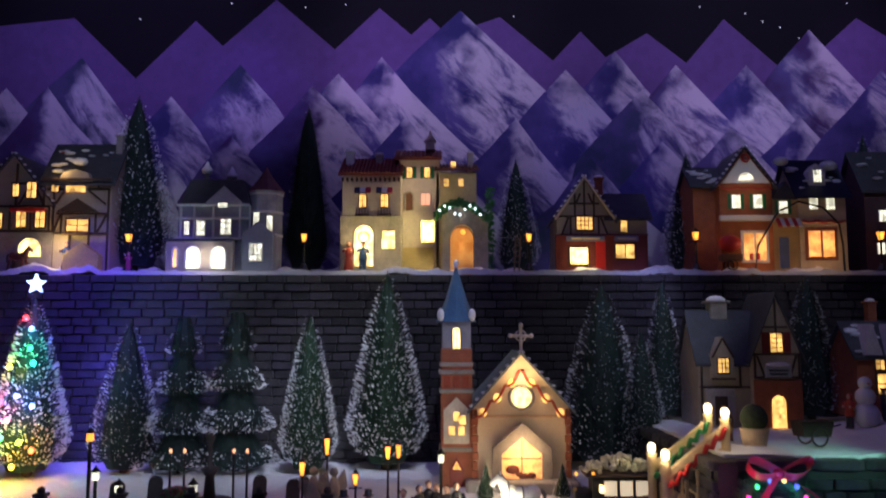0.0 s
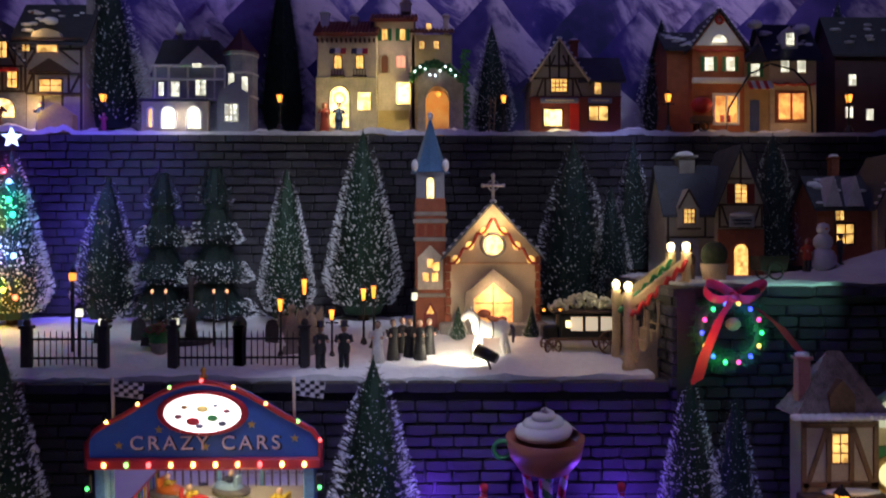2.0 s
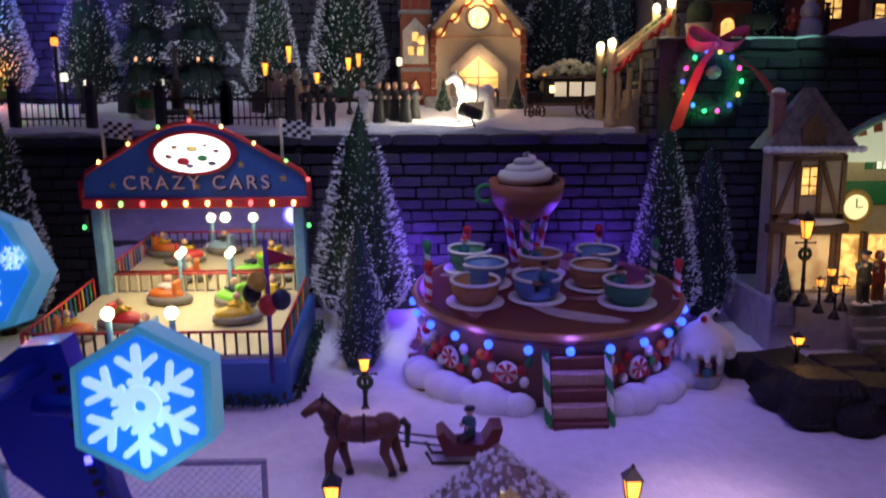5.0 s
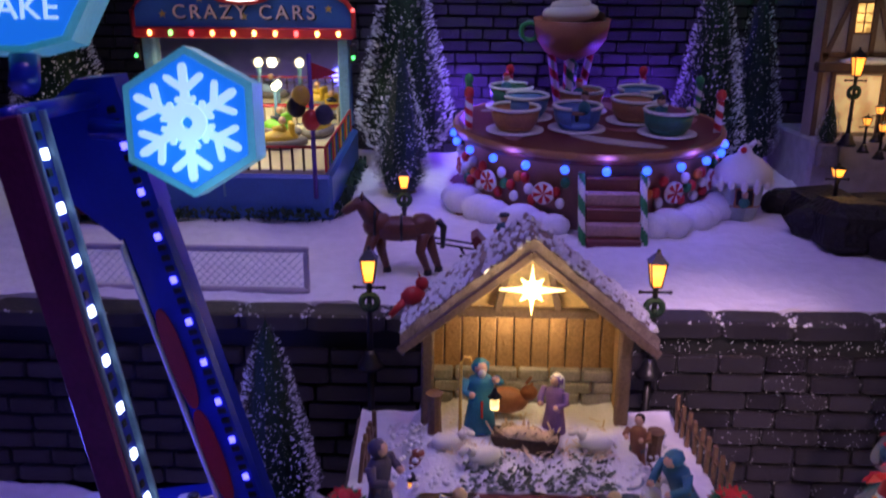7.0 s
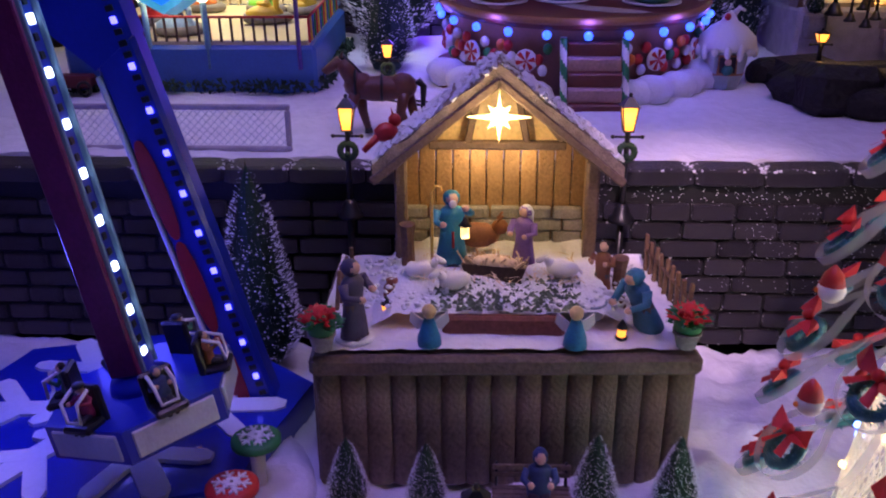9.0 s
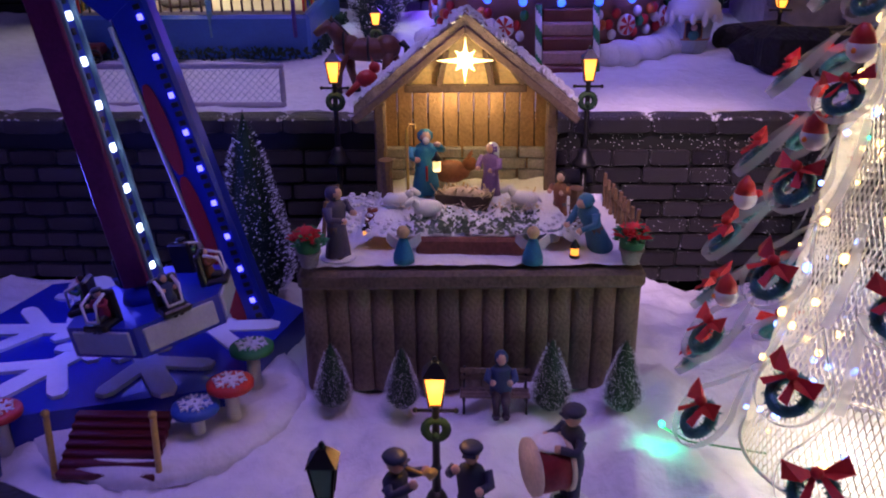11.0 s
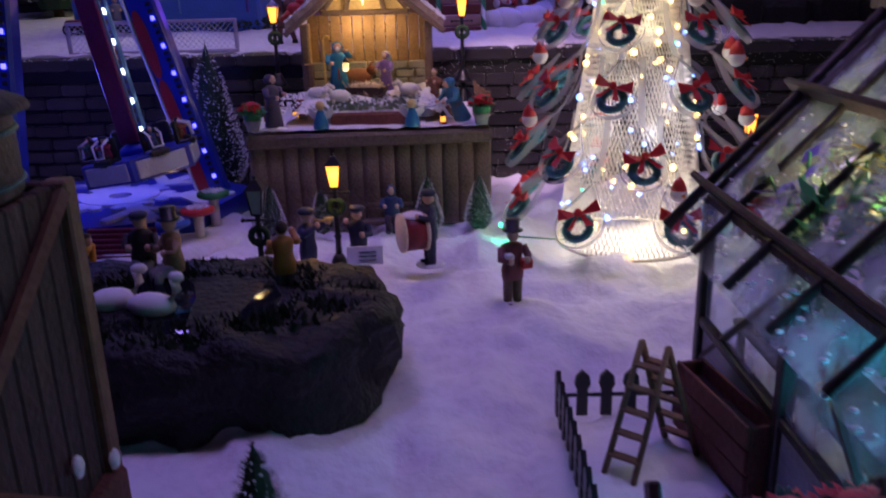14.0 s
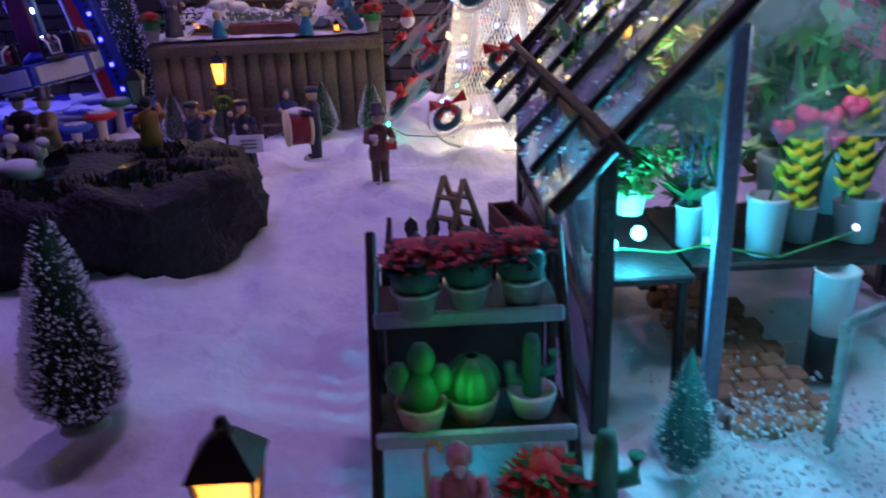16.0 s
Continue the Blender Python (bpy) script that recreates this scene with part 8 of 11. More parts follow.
for i, (x, y, rz, c) in enumerate(cups):
    cm = {BLUEP: PALEB, GREENP: PALEG, ORANGE: PALEO}[c]
    cup = thing("teacup_car", "round %s teacup car with a white icing rim" % {BLUEP: "blue", GREENP: "green", ORANGE: "orange-brown"}[c], "teacup", sized(CM @ pose(x, y, 0.098, 0, 0, rz), 1.14, 1.14, 0.92), "teacups")
    n, vs, fs = 28, [], []
    prof = [(0.016, 0.002), (0.023, 0.012), (0.0255, 0.030), (0.0235, 0.030), (0.021, 0.013), (0.012, 0.008)]
    gap = 4
    for r, z in prof:
        for k in range(n + 1 - gap):
            vs.append((r * math.cos(6.28319 * k / n), r * math.sin(6.28319 * k / n), z))
    w = n + 1 - gap
    bb = B().add(vs, [(j * w + k, j * w + k + 1, (j + 1) * w + k + 1, (j + 1) * w + k) for j in range(5) for k in range(w - 1)], True)
    bb.lathe([(0.0165, 0.001), (0.0215, 0.010), (0.012, 0.0101)], n=24)
    part("cup_bowl", bb, cm, cup)
    part("icing_rim", B().tube([(0.0245 * math.cos(6.28319 * k / n), 0.0245 * math.sin(6.28319 * k / n), 0.0305) for k in range(w)], 0.0022, 6), WHITEP, cup)
    part("saucer", B().lathe([(0.020, 0), (0.030, 0.0012), (0.030, 0.0024), (0.018, 0.002)], n=24), WHITEP, cup)
    part("cup_wheel", B().lathe([(0.002, 0.009), (0.002, 0.018), (0.008, 0.019), (0.008, 0.021), (0.001, 0.0215)], n=12), WOODP, cup)
    if i in (0, 3, 7, 4):
        b = B().use(0).ball((0.010, 0.0, 0.022), 0.0075, 9, (0.9, 1.1, 1.2)).use(1).ball((0.010, 0, 0.036), 0.0052, 9).use(2).ball((0.010, 0.0, 0.039), 0.0048, 8, (1, 1, 0.8))
        solid("rider_figurine", b, [cloth((0.04, 0.18, 0.22)), SKIN, [REDP, GREENP, NAVY, HAIR][i % 4]], "tiny painted rider sitting in a teacup", "figurine", CM @ pose(x, y, 0.100, 0, 0, rz + 90), "teacup riders")
mug = thing("giant_mug", "giant cocoa mug with whipped cream on candy-cane legs", "mug", CM @ pose(-0.010, 0.130, 0.097))
for k, (dx, dy, c) in enumerate(((-0.026, -0.008, REDP), (0, -0.014, GREENP), (0.026, -0.008, REDP), (0, 0.014, REDP))):
    spiral_cane(dx * 0.55, dy, 0, 0.066, 0.0055, c, mug, dx, dy)
part("mug_bowl", B().lathe([(0.012, 0.058), (0.034, 0.068), (0.047, 0.086), (0.0515, 0.112), (0.0495, 0.112), (0.042, 0.104)], n=28), mat("cocoa_clay", (0.34, 0.12, 0.08), 0.45, var=0.1), mug)
part("mug_handle", B().ring((-0.056, 0, 0.094), 0.0115, 0.0034, 18, 8, "y"), GREENP, mug)
# one piped ridge winding up to a peak
vs, TURNS, NS = [], 3.6, 150
for i in range(NS + 1):
    u = i / NS
    a, R0, rr = 6.28319 * TURNS * u, 0.032 * (1 - u) ** 0.85, 0.0135 * (1 - 0.72 * u)
    for k in range(8):
        b2 = 6.28319 * k / 8
        vs.append(((R0 + rr * math.cos(b2)) * math.cos(a), (R0 + rr * math.cos(b2)) * math.sin(a), 0.112 + 0.036 * u + rr * 0.8 * math.sin(b2)))
cream = B().add(vs, [(i * 8 + k, (i + 1) * 8 + k, (i + 1) * 8 + (k + 1) % 8, i * 8 + (k + 1) % 8) for i in range(NS) for k in range(8)], True)
part("whipped_cream", cream, WHITEP, mug)
for a in (200, 235, 270, 305, 340):
    c = (CC[0] + (CR + 0.016) * math.cos(radians(a)), CC[1] + (CR + 0.016) * math.sin(radians(a)), cz + 0.080)
    lamp("POINT", c, 0.075, (0.14, 0.10, 1.0), 0.008)
for x in (0.03, 0.28):
    lamp("POINT", (x, 1.080, cz + 0.12), 0.65, (0.16, 0.05, 1.0), 0.01)
hut = thing("ticket_hut", "little gingerbread ticket hut with an icing roof", "hut", sized(pose(0.352, 0.842, zm(0.842) - 0.004), 0.78))
part("hut_body", B().lathe([(0.022, 0), (0.030, 0.020), (0.033, 0.046), (0.034, 0.060)], n=8, smooth=False), mat("pale_teal_hut", (0.42, 0.50, 0.52), 0.5, var=0.2), hut)
part("hut_base", B().lathe([(0.018, 0), (0.029, 0.018), (0.031, 0.024)], n=8, smooth=False), GINGER, hut)
part("hut_window", B().box((-0.006, -0.0325, 0.038), (0.026, 0.004, 0.026), 0.002), mat("dark_opening", (0.03, 0.02, 0.03), 0.8), hut)
part("window_trim", B().tube([(-0.019, -0.0345, 0.025), (-0.019, -0.0345, 0.051), (0.007, -0.0345, 0.051), (0.007, -0.0345, 0.025), (-0.019, -0.0345, 0.025)], 0.0022, 5), GINGER, hut)
part("icing_roof", B().lathe([(0.038, 0.056), (0.043, 0.062), (0.040, 0.076), (0.026, 0.090), (0.012, 0.098), (0.007, 0.108), (0.001, 0.112)], n=16), WHITEP, hut)
for k in range(14):
    a = 6.28319 * k / 14
    part("icing_drip", B().ball((0.0405 * math.cos(a), 0.0405 * math.sin(a), 0.056), 0.0062, 7, (0.9, 0.9, 1.1 + 0.5 * (k % 3))), WHITEP, hut)
part("icing_curl", B().tube([(0.004, 0, 0.106), (0.012, -0.004, 0.116), (0.020, -0.004, 0.112)], 0.005, 7, 0.002), WHITEP, hut)
part("candy", B().ball((-0.006, -0.010, 0.104), 0.005, 8), REDP, hut)
solid("vendor_figurine", B().use(0).ball((0, 0, 0), 0.008, 9, (1.1, 0.7, 1)).use(1).ball((0, -0.001, 0.012), 0.0052, 9), [cloth((0.03, 0.16, 0.14)), SKIN], "tiny vendor leaning out of the ticket hut", "figurine", sized(pose(0.3475, 0.8145, zm(0.84) + 0.020), 0.78))
# sleigh
horse("sleigh_horse", "chestnut toy horse with black harness pulling a sleigh", pose(-0.030, 0.650, zm(0.650) + 0.001, 0, 0, 4) @ Matrix.Diagonal((1.2, 1.15, 1, 1)), 0.074, BROWNHORSE, BLACK)
sl = thing("horse_sleigh", "dark red toy sleigh behind the chestnut horse", "sleigh", pose(0.068, 0.675, zm(0.675)))
for y in (-0.012, 0.012):
    part("runner", B().tube([(-0.040, y, 0.014), (-0.034, y, 0.003), (0.030, y, 0.002), (0.036, y, 0.006)], 0.0016, 6), BLACK, sl)
    part("shaft", B().tube([(-0.020, y * 0.8, 0.018), (-0.10, y * 0.8, 0.030)], 0.0011, 5), BLACK, sl)
part("sleigh_body", B().prism([(-0.022, 0.010), (0.024, 0.010), (0.032, 0.036), (0.022, 0.036), (0.014, 0.022), (-0.012, 0.020), (-0.024, 0.034), (-0.030, 0.030)], -0.015, 0.015), mat("dark_red_sleigh", (0.12, 0.015, 0.02), 0.4), sl)
figurine("coachman_figurine", "coachman figurine in a blue coat and cap", pose(0.070, 0.675, zm(0.675) + 0.012, 0, 0, -60), 0.050, (0.03, 0.10, 0.16), (0.05, 0.03, 0.03), "cap", seated=True, base=False)
net = thing("net_fence", "low snowy net panel in a violet frame standing in the snow", "net", pose(-0.222, 0.607, zm(0.607) - 0.002))
NETM = mat("violet_frame", (0.40, 0.36, 0.44), 0.6, var=0.25)
for c, d in (((0, 0, 0.0025), (0.226, 0.005, 0.005)), ((0, 0, 0.0415), (0.226, 0.005, 0.005)), ((-0.1105, 0, 0.022), (0.005, 0.0045, 0.034)), ((0.1105, 0, 0.022), (0.005, 0.0045, 0.034))):
    part("net_frame", B().box(c, d, 0.0012), NETM, net)
mesh = B()
for k in range(-4, 31):
    for g in (1, -1):
        x0 = -0.108 + k * 0.0075
        x1 = x0 + g * 0.034
        a, c = max(-0.108, min(0.108, x0)), max(-0.108, min(0.108, x1))
        if abs(a - c) > 0.002:
            z = lambda x: 0.005 + 0.034 * (x - x0) / (x1 - x0)
            mesh.tube([(a, 0, z(a)), (c, 0, z(c))], 0.00045, 4)
tagged(part("netting", mesh, FLAKEW, net, "fine white diagonal netting"), kind="stuff")
figurine("skater_figurine", "small figurine beside the rink in grey clothes", pose(-0.335, 0.79, zm(0.79), 0, 0, 30), 0.056, (0.16, 0.16, 0.18), (0.05, 0.05, 0.06), "cap")
toy = thing("toy_cart", "dark toy cart standing by the booth", "cart", pose(-0.39, 0.785, zm(0.785)))
part("cart_body", B().box((0, 0, 0.016), (0.040, 0.024, 0.014), 0.003), mat("dark_red_sleigh", (0.12, 0.015, 0.02), 0.4), toy)
for x in (-0.014, 0.014):
    for y in (-0.013, 0.013):
        part("wheel", B().ring((x, y, 0.009), 0.0075, 0.0016, 14, 5, "y"), BLACK, toy)

# ---- building kit ----
SLATE = mat("dark_slate", (0.045, 0.05, 0.07), 0.6, var=0.4, scale=150, bump=0.6)
REDTILE = mat("red_roof_tile", (0.22, 0.045, 0.03), 0.6, var=0.35, scale=160, bump=0.6)
REDBRICK = mat("red_brick_paint", (0.30, 0.09, 0.05), 0.7, var=0.35, scale=220, bump=0.6)
TIMBER = mat("dark_timber", (0.06, 0.035, 0.025), 0.6, var=0.3)
PALEWALL = mat("pale_wall", (0.42, 0.36, 0.29), 0.7, var=0.2)


def window(parent, x, z, w, h, lit, surround=None, nx=2, nz=2, y=0.0, arch=False):
    """A framed, lit toy window set on a wall that faces -y."""
    fr = surround or WHITEP
    t = min(w, h) * 0.13
    win = part("window", B().box((x, y - 0.0006, z), (w + 2 * t, 0.0024, h + 2 * t), 0.0005), fr, parent)
    if arch:
        part("pane", B().prism([(x - w / 2, z - h / 2), (x + w / 2, z - h / 2)] + [(x + w / 2 * math.cos(a), z + h / 2 - w / 2 + w / 2 * math.sin(a)) for a in [math.pi * k / 8 for k in range(9)]], y - 0.0026, y - 0.0018), lit, win)
    else:
        part("pane", B().box((x, y - 0.0022, z), (w, 0.0008, h)), lit, win)
    b = B()
    for i in range(1, nx):
        b.box((x - w / 2 + w * i / nx, y - 0.0030, z), (t * 0.6, 0.001, h))
    for j in range(1, nz):
        b.box((x, y - 0.0030, z - h / 2 + h * j / nz), (w, 0.001, t * 0.6))
    if b.v:
        part("glazing_bar", b, fr, win)
    return win


def gable_block(parent, x0, x1, y0, y1, z0, eave, ridge, wall, roof, over=0.006, along="y", snow=True):
    """Walls with a gable roof; the ridge runs along y (gable to the front) or along x."""
    xm, ym = (x0 + x1) / 2, (y0 + y1) / 2
    if along == "y":
        part("wall", B().prism([(x0, z0), (x1, z0), (x1, eave), (xm, ridge), (x0, eave)], y0, y1), wall, parent)
        for s, xe in ((-1, x0), (1, x1)):
            sl = (ridge - eave) / (xm - x0)
            e, ez, t = xe + s * over, eave - over * sl, 0.004
            part("roof", B().prism([(e, ez), (xm, ridge), (xm, ridge + t * 1.4), (e, ez + t * 1.4)], y0 - over, y1 + over), roof, parent)
            if snow:
                sn = B()
                for k in range(9):
                    f = 0.08 + 0.9 * k / 8
                    sn.ball((e + (xm - e) * f, y0 - over * 0.6, ez + (ridge - ez) * f + t * 1.6), 0.0042, 7, (1.3, 0.9, 0.6))
                tagged(part("roof_snow", sn, CRUST, parent), kind="stuff")
    else:
        part("wall", B().box((xm, ym, (z0 + eave) / 2), (x1 - x0, y1 - y0, eave - z0)), wall, parent)
        t = 0.004
        b = B()
        for s, ye in ((-1, y0), (1, y1)):
            sl = (ridge - eave) / (ym - y0)
            e, ez = ye + s * over, eave - over * sl
            vs = [(x0 - over, e, ez), (x1 + over, e, ez), (x1 + over, ym, ridge), (x0 - over, ym, ridge)]
            vs += [(a, c, d + t * 1.4) for a, c, d in vs]
            b.add(vs, [(0, 3, 2, 1), (4, 5, 6, 7), (0, 1, 5, 4), (2, 3, 7, 6), (1, 2, 6, 5), (3, 0, 4, 7)] if s < 0 else [(0, 1, 2, 3), (7, 6, 5, 4), (4, 5, 1, 0), (6, 7, 3, 2), (5, 6, 2, 1), (7, 4, 0, 3)])
        part("roof", b, roof, parent)
        for x, d in ((x0, 0.002), (x1, -0.002)):
            part("gable_end", B().add([(x, y0, eave), (x, y1, eave), (x, ym, ridge), (x + d, y0, eave), (x + d, y1, eave), (x + d, ym, ridge)], [(0, 2, 1), (3, 4, 5), (0, 1, 4, 3), (1, 2, 5, 4), (2, 0, 3, 5)]), wall, parent)
        if snow:
            rnd, sn = random.Random(int(x0 * 9999)), B()
            for k in range(12):
                f = rnd.random() * 0.9
                sn.ball((x0 + (x1 - x0) * rnd.random(), y0 - over + (ym - y0 + over) * f, eave - 0.003 + (ridge - eave) * f + 0.006), rnd.uniform(0.004, 0.009), 8, (1.5, 0.8, 0.45))
            tagged(part("roof_snow", sn, CRUST, parent), kind="stuff")


def chimney(parent, x, y, z0, z1, w=0.012, m=None):
    c = part("chimney", B().box((x, y, (z0 + z1) / 2), (w, w, z1 - z0), 0.001).box((x, y, z1), (w * 1.35, w * 1.35, 0.004), 0.001), m or REDBRICK, parent)
    part("chimney_snow", B().ball((x, y, z1 + 0.003), w * 0.62, 8, (1, 1, 0.5)), CRUST, c)


def timbers(parent, bars, y, w=0.0035, m=None):
    for x0, z0, x1, z1 in bars:
        a = math.degrees(math.atan2(z1 - z0, x1 - x0))
        part("timber", B().box(((x0 + x1) / 2, y - 0.001, (z0 + z1) / 2), (math.hypot(x1 - x0, z1 - z0), 0.003, w), 0.0004, (0, -a, 0)), m or TIMBER, parent)


# ---- church ----
church = thing("church", "cream toy church with red brick corners and a blue spire", "church", pose(0.133, 1.405, 0.512))
CHW = mat("church_cream", (0.62, 0.50, 0.36), 0.65, var=0.15)
part("plinth", B().box((0.0, 0.07, -0.01), (0.19, 0.20, 0.05), 0.004), STONE, church)
gable_block(church, -0.082, 0.082, 0.0, 0.16, 0.0, 0.132, 0.222, CHW, mat("blue_grey_slate", (0.12, 0.15, 0.20), 0.6, var=0.3, bump=0.5), 0.010)
for s in (-1, 1):
    for k in range(9):
        part("quoin", B().box((s * 0.079, -0.001, 0.008 + k * 0.0145), (0.011 if k % 2 else 0.008, 0.006, 0.0135), 0.001), REDBRICK, church)
part("belt", B().box((0, -0.001, 0.118), (0.150, 0.005, 0.004), 0.0008), mat("tan_trim", (0.5, 0.32, 0.2), 0.6), church)
part("arch_frame", B().prism([(-0.050, 0.0), (-0.034, 0.0), (-0.034, 0.056), (0, 0.084), (0.034, 0.056), (0.034, 0.0), (0.050, 0.0), (0.050, 0.066), (0, 0.108), (-0.050, 0.066)], -0.012, 0.004), STONE, church, "grey stone entrance arch")
part("lit_entrance", B().prism([(-0.034, 0.0), (0.034, 0.0), (0.034, 0.056), (0, 0.084), (-0.034, 0.056)], -0.0015, 0.0), lit("lit_nave", (1.0, 0.52, 0.20), 0.85, 45), church, "warm lit entrance")
for x, z, r in ((-0.016, 0.030, 0.010), (0.004, 0.018, 0.008), (0.016, 0.020, 0.007), (-0.004, 0.022, 0.006)):
    part("crib_shape", B().ball((x, -0.003, z), r, 8, (1.2, 0.3, 0.8)), mat("dark_crib", (0.16, 0.05, 0.04), 0.7), church)
part("door_bar", B().box((0.0, -0.003, 0.040), (0.0015, 0.002, 0.080)).box((0, -0.003, 0.048), (0.066, 0.002, 0.0012)), TIMBER, church)
part("rose_rim", B().ring((0, -0.002, 0.150), 0.020, 0.003, 24, 6, "y"), STONE, church)
part("rose_window", B().prism([(0.0185 * math.cos(6.28319 * k / 20), 0.150 + 0.0185 * math.sin(6.28319 * k / 20)) for k in range(20)], -0.0025, -0.001), WARMHI, church, "round glowing window")
for s in (-1, 1):
    gar = [(s * 0.002, -0.004, 0.196)]
    for k in range(1, 13):
        u = k / 12
        gar.append((s * (0.002 + 0.076 * u), -0.004, 0.196 - 0.078 * u - 0.010 * abs(math.sin(u * 9.42))))
    part("garland", B().tube(gar, 0.0026, 6), mat("red_garland", (0.42, 0.05, 0.03), 0.6, var=0.4), church)
    for k in range(3):
        u = (k + 0.5) / 3
        part("garland_lamp", B().ball((s * (0.004 + 0.074 * u), -0.003, 0.186 - 0.074 * u), 0.0065, 9, (1.1, 0.4, 1.1)), WARM, church)
CROSS = mat("grey_cross", (0.45, 0.42, 0.45), 0.6)
part("cross", B().box((0, -0.004, 0.248), (0.005, 0.005, 0.044), 0.001).box((0, -0.004, 0.254), (0.034, 0.005, 0.005), 0.001).ball((0, -0.004, 0.272), 0.0042, 7).ball((-0.018, -0.004, 0.254), 0.0042, 7).ball((0.018, -0.004, 0.254), 0.0042, 7).ring((0, -0.004, 0.254), 0.009, 0.0014, 16, 5, "y"), CROSS, church, "grey cross on the gable")
TX = -0.110
part("tower", B().box((TX, 0.03, 0.115), (0.054, 0.054, 0.235), 0.002), REDBRICK, church, "red brick bell tower")
for z, w in ((0.062, 0.060), (0.160, 0.060), (0.192, 0.062), (0.205, 0.058)):
    part("tower_band", B().box((TX, 0.03, z), (w, w, 0.007), 0.0015), STONE, church)
part("belfry", B().box((TX, 0.03, 0.245), (0.050, 0.050, 0.075), 0.002), mat("grey_blue_stone", (0.26, 0.27, 0.33), 0.7, var=0.3), church)
spire = B()
n = 8
spire.lathe([(0.036, 0.278), (0.030, 0.288), (0.020, 0.315), (0.009, 0.350), (0.001, 0.378)], (TX, 0.03, 0), 8, False)
part("spire", spire, mat("blue_spire", (0.05, 0.13, 0.26), 0.5, var=0.3), church, "pointed blue spire")
part("spire_ball", B().ball((TX, 0.03, 0.380), 0.005, 8, (1, 1, 1.5)), CRUST, church)
for k in range(4):
    part("spire_snow", B().ball((TX + 0.027 * (-1) ** k, 0.03 + 0.027 * (-1 if k < 2 else 1), 0.290), 0.008, 8, (0.8, 0.8, 1.4)), CRUST, church)
window(church, TX, 0.250, 0.012, 0.036, WARMHI, STONE, 2, 1, 0.004, True)
for x in (-0.016, 0, 0.016):
    part("blind_arch", B().box((TX + x, 0.0035, 0.176), (0.011, 0.003, 0.020), 0.002), mat("deep_red", (0.28, 0.05, 0.03), 0.7), church)
part("tower_gable", B().prism([(TX - 0.022, 0.072), (TX + 0.022, 0.072), (TX + 0.022, 0.128), (TX, 0.150), (TX - 0.022, 0.128)], -0.001, 0.004), mat("pale_panel", (0.55, 0.50, 0.44), 0.7), church)
for x, z in ((-0.008, 0.094), (0.008, 0.094), (0.0, 0.118), (0.010, 0.112)):
    part("small_pane", B().box((TX + x, -0.002, z), (0.010, 0.001, 0.014)), WARM, church)
part("tower_door", B().prism([(TX - 0.012, 0), (TX + 0.012, 0), (TX + 0.012, 0.03), (TX, 0.05), (TX - 0.012, 0.03)], -0.001, 0.004), mat("dark_red_door", (0.20, 0.02, 0.02), 0.5), church)
part("door_pane", B().prism([(TX - 0.007, 0.03), (TX + 0.007, 0.03), (TX, 0.044)], -0.003, -0.0012), WARM, church)
lamp("POINT", (0.133, 1.375, 0.575), 0.17, (1.0, 0.62, 0.28), 0.01)
lamp("POINT", (0.133, 1.385, 0.70), 0.11, (1.0, 0.65, 0.30), 0.01)
for x in (0.070, 0.196):
    make_tree("potted_fir", "small frosted fir beside the church door", 1.0, 0.33, 1400, 900, 0.9, 17, NEEDLE, m=sized(pose(x, 1.365, 0.494), 0.066), thick=1.3)
ZC = 0.482
# spotlight on the snow
sp = thing("spotlight", "small black spotlight standing in the snow", "spotlight", pose(0.103, 1.165, ZC - 0.004, 0, 0, 0))
part("lamp_head", B().tube([(-0.012, 0.010, 0.028), (0.014, -0.008, 0.018)], 0.0105, 12, 0.008), BLACK, sp)
part("bracket", B().tube([(0, 0, 0.018), (0.006, 0.002, 0.004), (0.006, 0.002, -0.004)], 0.0018, 6), BLACK, sp)
lamp("SPOT", (0.088, 1.182, ZC + 0.040), 0.85, (1.0, 0.88, 0.62), 0.005, (0.055, 1.26, ZC + 0.01), 140, 0.8)
horse("white_horse", "white toy horse with a dark harness before the hearse", pose(0.116, 1.245, ZC, 0, 0, 8), 0.078, WHITEP, mat("grey_harness", (0.12, 0.12, 0.14), 0.5))
he = thing("hearse", "black horse-drawn hearse heaped with white flowers", "carriage", pose(0.262, 1.285, ZC + 0.004))
part("carriage_body", B().box((0.012, 0, 0.046), (0.094, 0.040, 0.040), 0.003), BLACK, he)
for x in (-0.008, 0.016, 0.040):
    part("side_window", B().box((x, -0.0208, 0.050), (0.019, 0.001, 0.022)), glow("dim_curtain", (0.95, 0.80, 0.58), 0.5), he)
part("carriage_roof", B().box((0.010, 0, 0.069), (0.112, 0.046, 0.005), 0.002), mat("dark_brown_roof", (0.05, 0.03, 0.02), 0.5), he)
part("driver_box", B().box((-0.048, 0, 0.036), (0.026, 0.034, 0.022), 0.003), BLACK, he)
part("foot_rail", B().box((0.010, -0.021, 0.026), (0.104, 0.003, 0.005), 0.001), WOODP, he)
for x, r in ((-0.046, 0.0145), (0.045, 0.0205)):
    for y in (-0.024, 0.024):
        wh = part("wheel", B().ring((x, y, r), r - 0.002, 0.0018, 22, 5, "y"), WOODP, he)
        for k in range(8):
            a = k * 0.7854
            part("spoke", B().tube([(x, y, r), (x + (r - 0.002) * math.cos(a), y, r + (r - 0.002) * math.sin(a))], 0.0009, 4), WOODP, wh)
b, rng = B(), random.Random(8)
